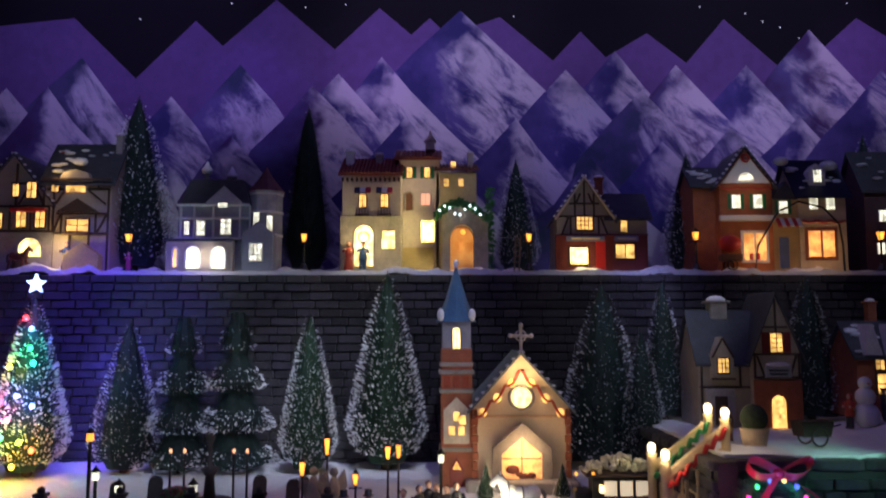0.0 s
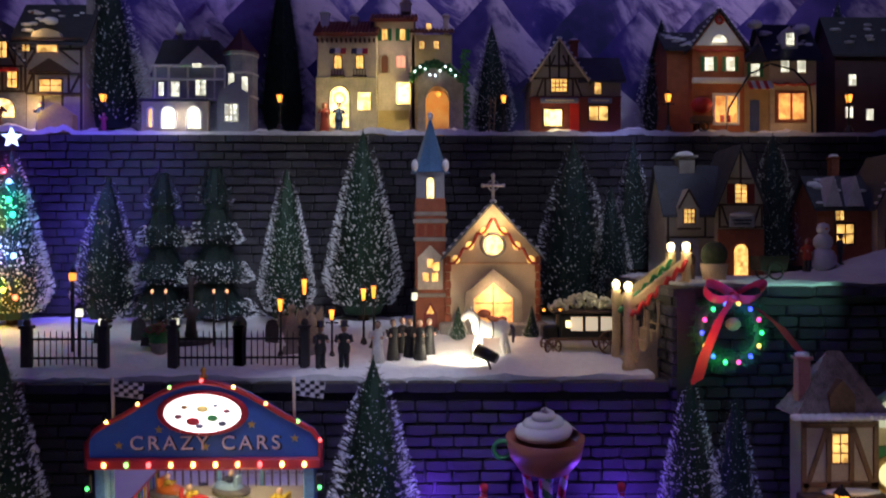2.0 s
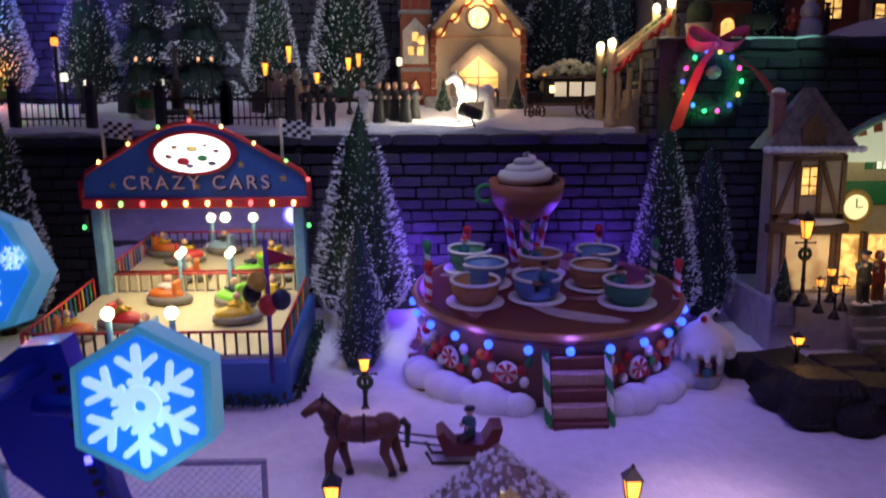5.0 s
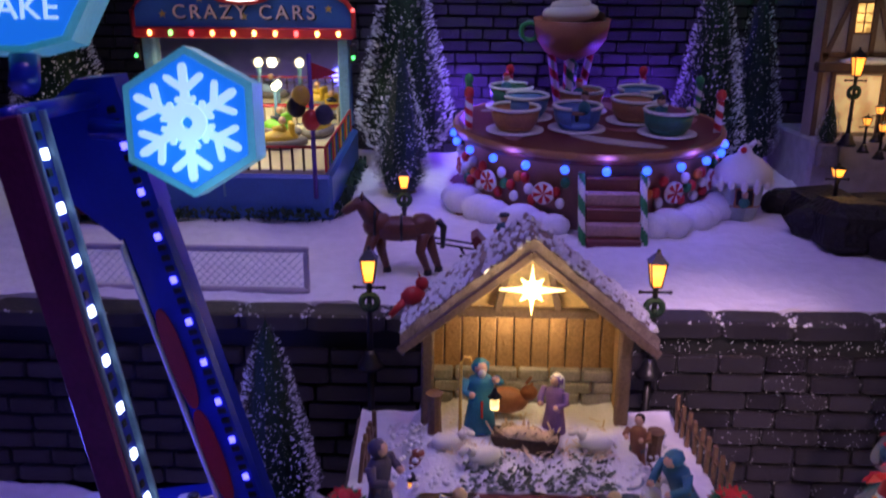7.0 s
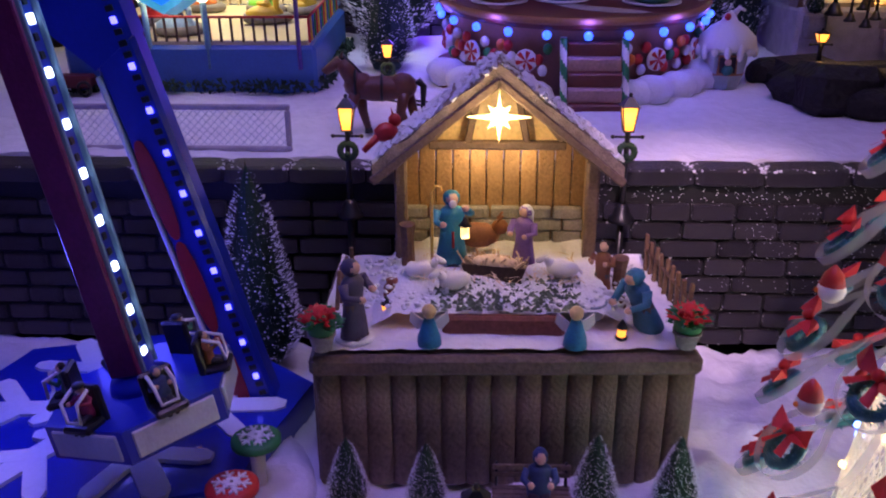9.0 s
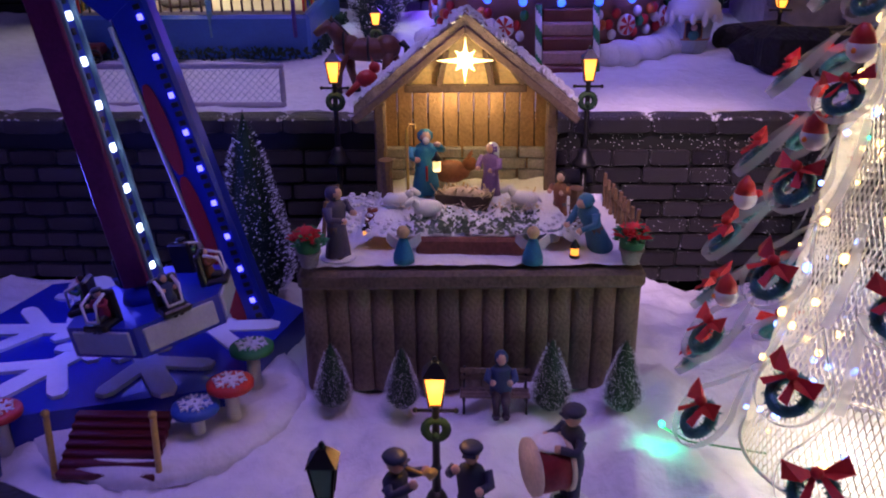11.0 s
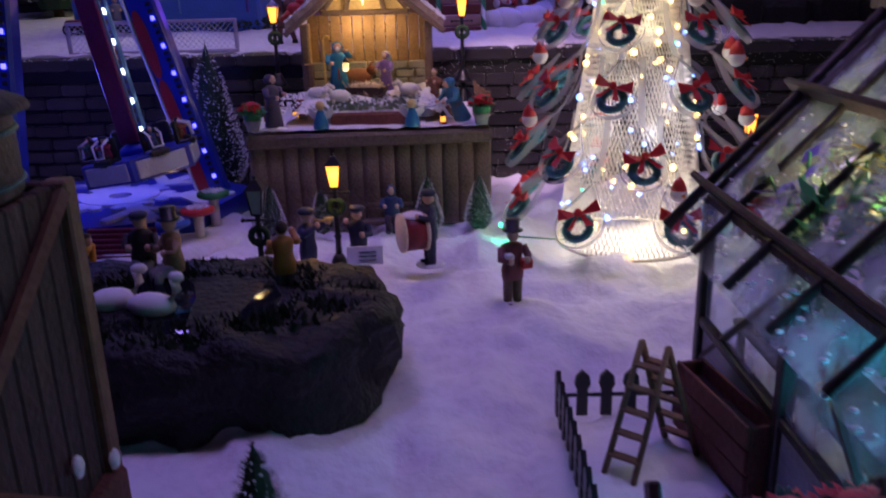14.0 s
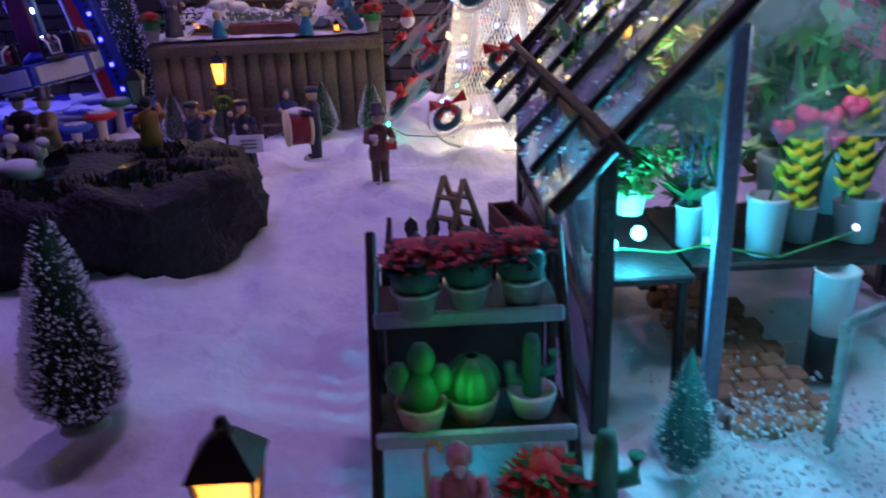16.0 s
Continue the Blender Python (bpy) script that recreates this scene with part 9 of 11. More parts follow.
for i in range(120):
    x, y = rng.uniform(-0.045, 0.062), rng.uniform(-0.020, 0.020)
    b.ball((x, y, 0.074 + 0.022 * (1 - ((x - 0.008) / 0.06) ** 2) * rng.random()), rng.uniform(0.003, 0.005), 6)
tagged(part("bouquet", b, mat("white_green_flowers", (0.68, 0.68, 0.50), 0.8, var=0.3, scale=400), he, "white and yellow-green flowers"), kind="stuff")
for x in (-0.060, -0.034):
    part("carriage_lamp", B().ball((x, -0.020, 0.072), 0.0028, 8), AMBER, he)
part("carriage_lantern", B().box((-0.022, -0.024, 0.050), (0.007, 0.006, 0.011), 0.001), WARMHI, he)
for x, y, rz, pale in ((-0.035, 1.225, 20, 0), (-0.010, 1.24, 0, 0), (0.006, 1.225, -10, 0), (0.020, 1.25, 10, 0), (-0.022, 1.265, 0, 0)):
    figurine("mourner_figurine", "mourner figurine in a long black coat", pose(x, y, ZC, 0, 0, rz), 0.066, (0.02, 0.02, 0.024), (0.02, 0.02, 0.02), None, True, group="mourners")
figurine("priest_figurine", "figurine in white robes on the snow", pose(-0.057, 1.195, ZC), 0.066, (0.62, 0.60, 0.58), (0.5, 0.5, 0.5), None, True)
figurine("gentleman_figurine", "gentleman figurine in a black coat and top hat", pose(-0.106, 1.185, ZC - 0.004), 0.066, (0.02, 0.02, 0.03), (0.03, 0.03, 0.04), "top", group="gentlemen by the yard")
figurine("gentleman_figurine", "gentleman figurine in a black coat and top hat", pose(-0.140, 1.178, ZC - 0.004, 0, 0, 40), 0.066, (0.02, 0.02, 0.03), (0.03, 0.03, 0.04), "top", group="gentlemen by the yard")
lamp("POINT", (-0.004, 1.21, 0.566), 0.02, (1.0, 0.80, 0.5), 0.006)
# churchyard
IRON = mat("black_iron", (0.015, 0.015, 0.018), 0.5, var=0.3)
POSTM = mat("dark_stone_post", (0.05, 0.045, 0.05), 0.7, var=0.4)
for x0, x1 in ((-0.575, -0.462), (-0.360, -0.262), (-0.262, -0.165)):
    fe = thing("churchyard_fence", "black iron churchyard fence with stone posts", "fence", None, "churchyard fences")
    for x in (x0, x1):
        part("post", B().box((x, 1.195, ZC + 0.026), (0.014, 0.014, 0.060), 0.002).box((x, 1.195, ZC + 0.058), (0.018, 0.018, 0.005), 0.001).ball((x, 1.195, ZC + 0.064), 0.006, 8), POSTM, fe)
    for z in (0.012, 0.040):
        part("rail", B().box(((x0 + x1) / 2, 1.195, ZC + z), (x1 - x0, 0.003, 0.003)), IRON, fe)
    k = int((x1 - x0) / 0.0085)
    for i in range(1, k):
        part("bar", B().tube([(x0 + (x1 - x0) * i / k, 1.195, ZC), (x0 + (x1 - x0) * i / k, 1.195, ZC + 0.046), (x0 + (x1 - x0) * i / k, 1.195, ZC + 0.052)], 0.0011, 4, 0.0004), IRON, fe)
for x, y, z, mm in ((-0.521, 1.25, 0.557, COOLW), (-0.470, 1.21, 0.545, COOLW), (-0.362, 1.21, 0.546, COOLW), (-0.003, 1.27, 0.580, COOLW), (-0.54, 1.27, 0.612, AMBER)):
    pl = thing("post_lantern", "small glowing lantern on a dark post", "lantern", None, "lanterns of the churchyard")
    part("lantern_pane", B().box((x, y, z), (0.009, 0.009, 0.012), 0.001), mm, pl)
    part("lantern_cap", B().lathe([(0.008, 0.006), (0.002, 0.013), (0.0005, 0.016)], (x, y, z), 8), IRON, pl)
    part("post", B().tube([(x, y, 0.478), (x, y, z - 0.006)], 0.0026, 6), IRON, pl)
for x, y, h in ((-0.211, 1.25, 0.115), (-0.181, 1.30, 0.150), (-0.130, 1.24, 0.096)):
    street_lamp(sized(pose(x, y, ZC), 0.72, 0.72, 0.92), h, True, 0.006, False)
street_lamp(sized(pose(-0.088, 1.33, ZC + 0.012), 0.75, 0.75, 0.92), 0.115, True, 0.01, False)
street_lamp(sized(pose(-0.070, 1.31, ZC + 0.012), 0.75, 0.75, 0.92), 0.122, True, 0.0, False)
for x in (-0.426, -0.404, -0.327, -0.306):
    cs = thing("candle_stand", "dark candle stand with an orange flame", "candle", None, "candles of the churchyard")
    part("stand", B().lathe([(0.006, 0), (0.002, 0.004), (0.0016, 0.085), (0.004, 0.088)], (x, 1.30, ZC + 0.012), 8), IRON, cs)
    part("flame", B().ball((x, 1.30, ZC + 0.105), 0.0026, 8, (1, 1, 1.3)), glow("pink_flame", (1.0, 0.45, 0.22), 1.8), cs)
for x, y, h, w in ((-0.47, 1.36, 0.040, 0.022), (-0.30, 1.36, 0.042, 0.022), (-0.43, 1.29, 0.030, 0.02), (-0.52, 1.33, 0.036, 0.022), (-0.24, 1.33, 0.040, 0.022)):
    b = B().prism([(-w / 2, 0), (w / 2, 0), (w / 2, h * 0.7)] + [(w / 2 * math.cos(a), h * 0.7 + w / 2 * math.sin(a)) for a in [math.pi * k / 8 for k in range(1, 8)]] + [(-w / 2, h * 0.7)], -0.004, 0.004)
    solid("tombstone", b, POSTM, "dark rounded tombstone in the snow", "tombstone", pose(x, y, 0.50, -4, 3, 10), "tombstones")
fo = thing("stone_fountain", "dark stone monument with drooping figures on top", "monument", pose(-0.375, 1.34, 0.492))
part("basin", B().lathe([(0.035, 0), (0.038, 0.012), (0.034, 0.014), (0.012, 0.016)], n=16), POSTM, fo)
part("column", B().lathe([(0.010, 0.014), (0.007, 0.05), (0.016, 0.062), (0.004, 0.066), (0.003, 0.10), (0.008, 0.112), (0.001, 0.118)], n=12), POSTM, fo)
stt = B().lathe([(0.016, 0), (0.014, 0.012), (0.009, 0.016), (0.013, 0.024), (0.008, 0.055), (0.004, 0.066)], n=12).ball((0, 0, 0.073), 0.007, 9)
for s in (-1, 1):
    stt.prism([(s * 0.004, 0.055), (s * 0.020, 0.075), (s * 0.024, 0.050), (s * 0.012, 0.028)], 0.004, 0.008)
solid("angel_statue", stt, STONE, "grey stone angel statue in the churchyard", "statue", pose(-0.197, 1.27, ZC + 0.006))
solid("angel_statue", stt, STONE, "grey stone angel statue in the churchyard", "statue", pose(-0.165, 1.262, ZC + 0.006, 0, 0, 30))
pot_plant(pose(-0.405, 1.27, ZC + 0.006), mat("dull_pink_bloom", (0.30, 0.10, 0.10), 0.6, var=0.4), "faded flower wreath lying by the graves", 0.05)
# colour-lit tree
lt = make_tree("lit_tree", "frosted tree with glowing coloured lights and a white star", 1.0, 0.24, 2600, 6500, 0.72, 23, NEEDLE2, m=sized(pose(-0.745, 1.49, 0.51), 0.335), thick=0.9)
pts = ((-0.02, 0.86, (1.0, 0.06, 0.06)), (0.02, 0.80, (0.2, 0.5, 1.0)), (-0.06, 0.60, (0.9, 0.9, 0.1)), (0.03, 0.70, (0.05, 0.9, 0.3)), (0.06, 0.62, (0.05, 0.8, 0.6)), (0.0, 0.45, (0.3, 0.45, 1.0)), (-0.08, 0.42, (1.0, 0.1, 0.2)), (0.09, 0.40, (0.3, 0.5, 1.0)), (0.05, 0.22, (0.6, 0.9, 0.1)), (-0.05, 0.24, (0.1, 0.9, 0.4)), (0.03, 0.10, (1.0, 0.7, 0.1)), (0.12, 0.18, (1.0, 0.2, 0.1)), (-0.03, 0.33, (1.0, 0.3, 0.6)))
for i, (x, z, c) in enumerate(pts):
    part("coloured_bulb", B().ball((x, -0.24 * (1 - z) ** 0.8 * 0.98, z), 0.015, 8), glow("tree_bulb_%d" % i, c, 3.0), lt)
    lamp("POINT", (-0.745 + x * 0.335, 1.49 - 0.24 * (1 - z) ** 0.8 * 0.335 - 0.012, 0.51 + z * 0.335), 0.10, tuple(v ** 1.6 for v in c), 0.006)
s5 = [((0.055 if k % 2 == 0 else 0.023) * math.sin(k * 0.62832), 1.045 + (0.055 if k % 2 == 0 else 0.023) * math.cos(k * 0.62832)) for k in range(10)]
part("star", B().prism(s5, -0.012, 0.012), glow("cool_star", (0.55, 0.75, 1.0), 2.2), lt, "white-blue glowing star")
lamp("POINT", (-0.745, 1.46, 0.862), 0.12, (0.25, 0.35, 1.0), 0.01)
lamp("POINT", (-0.665, 1.60, 0.70), 0.30, (0.10, 0.08, 1.0), 0.01)
lamp("POINT", (-0.665, 1.60, 0.58), 0.25, (0.12, 0.08, 1.0), 0.01)
# stairs to the square
stw = thing("garden_stair", "cream stair with garlanded banisters and globe lamps", "stairs")
STC = mat("cream_stair", (0.60, 0.46, 0.26), 0.6, var=0.2)
for k in range(8):
    part("stair", B().box((0.322 + k * 0.0105, 1.205, (ZC + 0.008 + k * 0.0145) / 2 + 0.22), (0.012, 0.070, ZC + 0.008 + k * 0.0145 - 0.44), 0.001), STC, stw)
for y in (1.168, 1.243):
    part("banister", B().box((0.356, y, 0.604), (0.118, 0.008, 0.012), 0.002, (0, -38, 0)), STC, stw)
    part("garland", B().tube([(0.315 + 0.082 * u, y - 0.006, 0.556 + 0.078 * u + 0.005 * math.sin(u * 40)) for u in [k / 24 for k in range(25)]], 0.0036, 6), REDP if y < 1.2 else GREENP, stw)
    for k in range(5):
        x = 0.325 + k * 0.016
        part("baluster", B().lathe([(0.0028, 0), (0.0036, 0.012), (0.002, 0.03), (0.0035, 0.052), (0.0028, 0.056)], (x, y, ZC + 0.012 + k * 0.0145), 7), STC, stw)
    for x, z0, z1 in ((0.312, ZC - 0.004, 0.592), (0.398, 0.560, 0.650)):
        part("newel", B().lathe([(0.009, 0), (0.009, 0.008), (0.0065, 0.012), (0.0065, z1 - z0 - 0.02), (0.009, z1 - z0 - 0.016), (0.007, z1 - z0 - 0.006), (0.009, z1 - z0)], (x, y, z0), 10), STC, stw)
        part("globe", B().lathe([(0.003, 0), (0.0058, 0.004), (0.0064, 0.011), (0.003, 0.015)], (x, y, z1), 10), glow("cream_globe", (1.0, 0.84, 0.52), 3.2), stw, "glowing lamp globe")
        lamp("POINT", (x - 0.004, y - 0.016, z1 + 0.008), 0.055, (1.0, 0.80, 0.46), 0.006)
# raised square
cot = thing("timbered_cottage", "timbered cottage with a steep gable and lit doorway", "house", pose(0.535, 1.45, ZP + 0.004))
gable_block(cot, -0.085, 0.025, 0.0, 0.11, 0, 0.115, 0.200, PALEWALL, SLATE, 0.006, "x", False)
gable_block(cot, 0.005, 0.088, -0.018, 0.10, 0, 0.130, 0.232, PALEWALL, SLATE, 0.008, "y", False)
part("stone_front", B().box((0.0465, -0.0195, 0.042), (0.084, 0.004, 0.084), 0.001), REDBRICK, cot)
timbers(cot, ((0.006, 0.128, 0.087, 0.128), (0.006, 0.088, 0.087, 0.088), (0.0465, 0.13, 0.0465, 0.225), (0.026, 0.175, 0.067, 0.175), (0.008, 0.088, 0.008, 0.128), (0.085, 0.088, 0.085, 0.128), (0.024, 0.09, 0.012, 0.126), (0.069, 0.09, 0.081, 0.126)), -0.018)
window(cot, 0.0465, 0.148, 0.020, 0.032, WARM, TIMBER, 2, 4, -0.0185)
for s in (-1, 1):
    part("shutter", B().box((0.0465 + s * 0.019, -0.0195, 0.148), (0.012, 0.003, 0.036), 0.0006), mat("dark_red_door", (0.2, 0.02, 0.02)), cot)
part("shop_sign", B().box((0.0465, -0.024, 0.098), (0.046, 0.004, 0.020), 0.001), mat("blue_grey_sign", (0.35, 0.38, 0.44), 0.5), cot)
part("sign_mark", B().box((0.0465, -0.0265, 0.100), (0.034, 0.0008, 0.003)).box((0.0465, -0.0265, 0.094), (0.030, 0.0008, 0.003)), NAVY, cot)
part("sign_snow", B().ball((0.0465, -0.024, 0.110), 0.008, 8, (2.8, 0.5, 0.6)), CRUST, cot)
part("lit_doorway", B().prism([(0.034, 0.002), (0.058, 0.002), (0.058, 0.045)] + [(0.046 + 0.012 * math.cos(a), 0.045 + 0.012 * math.sin(a)) for a in [math.pi * k / 6 for k in range(1, 6)]] + [(0.034, 0.045)], -0.0235, -0.0215), WARM, cot)
part("dormer", B().prism([(-0.064, 0.085), (-0.026, 0.085), (-0.026, 0.125), (-0.045, 0.158), (-0.064, 0.125)], -0.012, 0.04), PALEWALL, cot)
timbers(cot, ((-0.064, 0.122, -0.045, 0.156), (-0.045, 0.156, -0.026, 0.122), (-0.066, 0.085, -0.024, 0.085)), -0.0125)
window(cot, -0.045, 0.108, 0.018, 0.024, WARM, TIMBER, 3, 3, -0.0125)
timbers(cot, ((-0.084, 0.07, 0.004, 0.07), (-0.080, 0.0, -0.080, 0.115), (-0.012, 0.07, -0.012, 0.115)), -0.001)
part("porch", B().box((-0.050, -0.006, 0.034), (0.05, 0.012, 0.068), 0.002), mat("grey_porch", (0.40, 0.38, 0.38), 0.7), cot)
part("porch_door", B().box((-0.050, -0.0125, 0.030), (0.022, 0.002, 0.050), 0.001), TIMBER, cot)
chimney(cot, -0.030, 0.06, 0.19, 0.222, 0.03, STONE)
h2 = thing("village_house", "small snowy village house with lit windows", "house", pose(0.83, 1.45, ZP + 0.02))
gable_block(h2, 0.0, 0.10, -0.02, 0.10, 0, 0.115, 0.205, PALEWALL, SLATE, 0.008)
gable_block(h2, -0.10, 0.0, 0.0, 0.10, 0, 0.11, 0.165, REDBRICK, SLATE, 0.008, "x")
for x, z, w, h in ((0.05, 0.125, 0.020, 0.030), (0.035, 0.045, 0.034, 0.040), (-0.05, 0.06, 0.030, 0.034), (-0.06, 0.095, 0.014, 0.02)):
    window(h2, x, z, w, h, WARM, TIMBER, 2, 2, -0.0205 if x > 0 else -0.0005)
for x in (-0.075, -0.035):
    part("dormer", B().prism([(x - 0.016, 0.11), (x + 0.016, 0.11), (x, 0.165)], -0.012, 0.04), mat("lilac_gable", (0.42, 0.38, 0.46), 0.7), h2)
chimney(h2, -0.04, 0.06, 0.15, 0.205, 0.016)
snm = thing("snowman", "white snowman on a snowy mound", "snowman", pose(0.692, 1.352, z_plaza(0.692, 1.352)))
for z, r in ((0.018, 0.022), (0.048, 0.016), (0.070, 0.011)):
    part("snowball", B().ball((0, 0, z), r, 12), SNOW, snm)
part("nose", B().tube([(0, -0.010, 0.070), (0, -0.018, 0.069)], 0.0018, 6, 0.0004), ORANGE, snm)
figurine("child_figurine", "child figurine in a red coat building the snowman", pose(0.665, 1.352, z_plaza(0.665, 1.352), 0, 0, -60), 0.058, (0.50, 0.06, 0.03), (0.05, 0.05, 0.06), "hood", base=False)
figurine("child_figurine", "child figurine in dark clothes by the snowman", pose(0.722, 1.352, z_plaza(0.722, 1.352), 0, 0, 60), 0.054, (0.04, 0.04, 0.06), (0.05, 0.05, 0.06), "cap", base=False)
ct = thing("wooden_cart", "dark wooden hand cart in the snow", "cart", pose(0.535, 1.20, ZP + 0.006, 0, 0, 10))
part("cart_bed", B().prism([(-0.022, 0.014), (0.020, 0.014), (0.026, 0.036), (-0.026, 0.036)], -0.014, 0.014), mat("dark_trough", (0.06, 0.035, 0.025), 0.8), ct)
for y in (-0.017, 0.017):
    part("wheel", B().ring((0, y, 0.014), 0.0125, 0.0016, 18, 5, "y"), TIMBER, ct)
part("handle", B().tube([(0.02, 0.0, 0.022), (0.045, 0.0, 0.030)], 0.0014, 5), TIMBER, ct)
pt = thing("planter_tub", "cream tub with a dark round bush", "planter", pose(0.455, 1.212, ZP + 0.002))
part("tub", B().lathe([(0.016, 0), (0.021, 0.028), (0.019, 0.028)], n=14), mat("tan_pot", (0.5, 0.36, 0.24), 0.6), pt)
part("bush", B().ball((0, 0, 0.042), 0.020, 12, (1.0, 1.0, 1.05)), mat("dark_moss", (0.03, 0.04, 0.025), 0.9), pt)
horse("donkey_figurine", "tan toy donkey near the stair", pose(0.432, 1.26, ZP + 0.002, 0, 0, 60), 0.055, mat("tan_hide", (0.36, 0.20, 0.10), 0.6), TIMBER)
# big wreath on the wall
wl = thing("wall_wreath", "green wreath with coloured lights and a large red ribbon", "wreath", pose(0.430, 1.088, 0.541))
gr, rng = B(), random.Random(44)
gr.ring((0, 0, 0), 0.040, 0.008, 32, 8, "y")
for i in range(900):
    a, e = rng.random() * 6.283, rng.random() * 6.283
    c = Vector((0.040 * math.cos(a), 0, 0.040 * math.sin(a)))
    q = 0.040 + 0.019 * math.cos(e)
    p = Vector((q * math.cos(a + rng.uniform(-0.15, 0.15)), -0.016 * abs(math.sin(e)), q * math.sin(a)))
    t = Vector((-math.sin(a), 0, math.cos(a))) * 0.0013
    gr.add([c - t, c + t, p], [(0, 1, 2)])
part("greenery", gr, mat("wreath_green", (0.03, 0.13, 0.05), 0.5, var=0.4), wl)
for i in range(14):
    a = 6.28319 * i / 14
    c = ((0.05, 1.0, 0.25), (1.0, 0.06, 0.35), (0.06, 0.10, 1.0), (1.0, 0.6, 0.12), (0.05, 0.2, 1.0))[i % 5]
    part("wreath_lamp", B().ball((0.041 * math.cos(a), -0.014, 0.041 * math.sin(a)), 0.0032, 8), glow("wreath_led_%d" % (i % 5), c, 2.6), wl)
    if i % 2 == 0:
        lamp("POINT", (0.424 + 0.043 * math.cos(a), 1.046, 0.546 + 0.043 * math.sin(a)), 0.030, c, 0.005)
RIB = mat("red_satin", (0.60, 0.03, 0.05), 0.35, var=0.15, bump=0.1, coat=0.3)
for pts2 in (((-0.002, 0.046), (-0.020, 0.020), (-0.040, -0.030), (-0.052, -0.066)), ((0.004, 0.046), (0.030, 0.034), (0.062, 0.010), (0.090, -0.026))):
    rb = B()
    vs = []
    for i, (x, z) in enumerate(pts2):
        d = Vector((1, 0, 0.5)).normalized() * (0.0075 + 0.0012 * i)
        vs += [(x - d.x, -0.020 - 0.004 * (i % 2), z + d.z * (1 if pts2[-1][0] > 0 else -1)), (x + d.x, -0.022, z - d.z * (1 if pts2[-1][0] > 0 else -1))]
    rb.add(vs, [(2 * i, 2 * i + 1, 2 * i + 3, 2 * i + 2) for i in range(3)], True)
    part("ribbon_tail", rb, RIB, wl)
for s in (-1, 1):
    lp, vs = B(), []
    for i in range(19):
        a = 6.28319 * i / 18
        x, z = s * 0.021 * (1 - math.cos(a)), 0.050 + (0.013 * math.sin(a) + 0.006 * (1 - math.cos(a))) * (0.35 + 0.65 * (1 - math.cos(a)) / 2)
        vs += [(x, -0.030, z + 0.006), (x * 0.94, -0.014, z - 0.006)]
    lp.add(vs, [(2 * i, 2 * i + 1, 2 * i + 3, 2 * i + 2) for i in range(18)], True)
    part("ribbon_loop", lp, RIB, wl)
part("ribbon_knot", B().ball((0, -0.022, 0.050), 0.008, 9), RIB, wl)
part("pine_cone", B().ball((0.0, -0.018, 0.012), 0.009, 9, (1.2, 0.8, 1.0)), mat("gold_cone", (0.35, 0.25, 0.12), 0.4, 0.4), wl)
lamp("SPOT", (0.56, 0.98, 0.66), 0.7, (0.40, 1.0, 0.80), 0.01, (0.545, 1.115, 0.592), 46, 0.6)

# ---- toy town hall beside the roundabout ----
GY = 0.955
hall = thing("town_hall", "half-timbered toy town hall with a clock and arched sign", "town hall", pose(0.515, GY, zm(GY) - 0.01))
part("stone_base", B().box((0.085, 0.055, 0.035), (0.27, 0.15, 0.085), 0.004), mat("pale_grey_stone", (0.50, 0.47, 0.50), 0.8, var=0.3, scale=200, bump=0.6), hall, "grey stone base")
part("wall", B().box((0, 0.0135, 0.165), (0.094, 0.032, 0.185), 0.002), PALEWALL, hall, "cream tower wall")
timbers(hall, ((-0.046, 0.16, 0.046, 0.16), (-0.046, 0.25, 0.046, 0.25), (-0.044, 0.075, -0.044, 0.255), (0.044, 0.075, 0.044, 0.255), (-0.014, 0.16, -0.014, 0.25), (0.014, 0.16, 0.014, 0.25), (-0.042, 0.172, -0.016, 0.246), (0.042, 0.172, 0.016, 0.246), (-0.046, 0.178, 0.046, 0.178)), -0.0025, 0.006, WOODP)
part("jetty", B().box((0, -0.006, 0.163), (0.104, 0.014, 0.012), 0.002), TIMBER, hall)
part("jetty_snow", B().ball((0.01, -0.010, 0.171), 0.012, 9, (3.2, 0.6, 0.4)), CRUST, hall)
part("shop_pane", B().box((0.004, -0.0035, 0.118), (0.056, 0.002, 0.070), 0.0005), lit("pale_yellow_pane", (1.0, 0.72, 0.34), 0.34, 40), hall, "glowing shop window")
part("shop_frame", B().box((-0.028, -0.004, 0.118), (0.006, 0.006, 0.080), 0.001).box((0.036, -0.004, 0.118), (0.006, 0.006, 0.080), 0.001).box((0.004, -0.004, 0.158), (0.07, 0.006, 0.006), 0.001), WOODP, hall)
window(hall, 0.0, 0.222, 0.018, 0.034, WARM, WOODP, 2, 3, -0.002)
roof = B()
vs = [(-0.058, -0.014, 0.262), (0.058, -0.014, 0.262), (0.058, 0.046, 0.262), (-0.058, 0.046, 0.262), (-0.006, 0.016, 0.338), (0.010, 0.016, 0.338)]
roof.add(vs, [(0, 1, 5, 4), (1, 2, 5), (2, 3, 4, 5), (3, 0, 4), (3, 2, 1, 0)])
part("roof", roof, mat("brown_shingle", (0.24, 0.18, 0.19), 0.7, var=0.8, scale=260, bump=1.0), hall, "steep brown shingle roof")
part("dormer", B().prism([(-0.016, 0.264), (0.014, 0.264), (0.014, 0.288), (-0.001, 0.306), (-0.016, 0.288)], -0.012, 0.03), WOODP, hall)
for k in range(13):
    part("eave_snow", B().ball((-0.058 + k * 0.0097, -0.014, 0.262), 0.0066, 7, (1.2, 0.9, 0.7)), CRUST, hall)
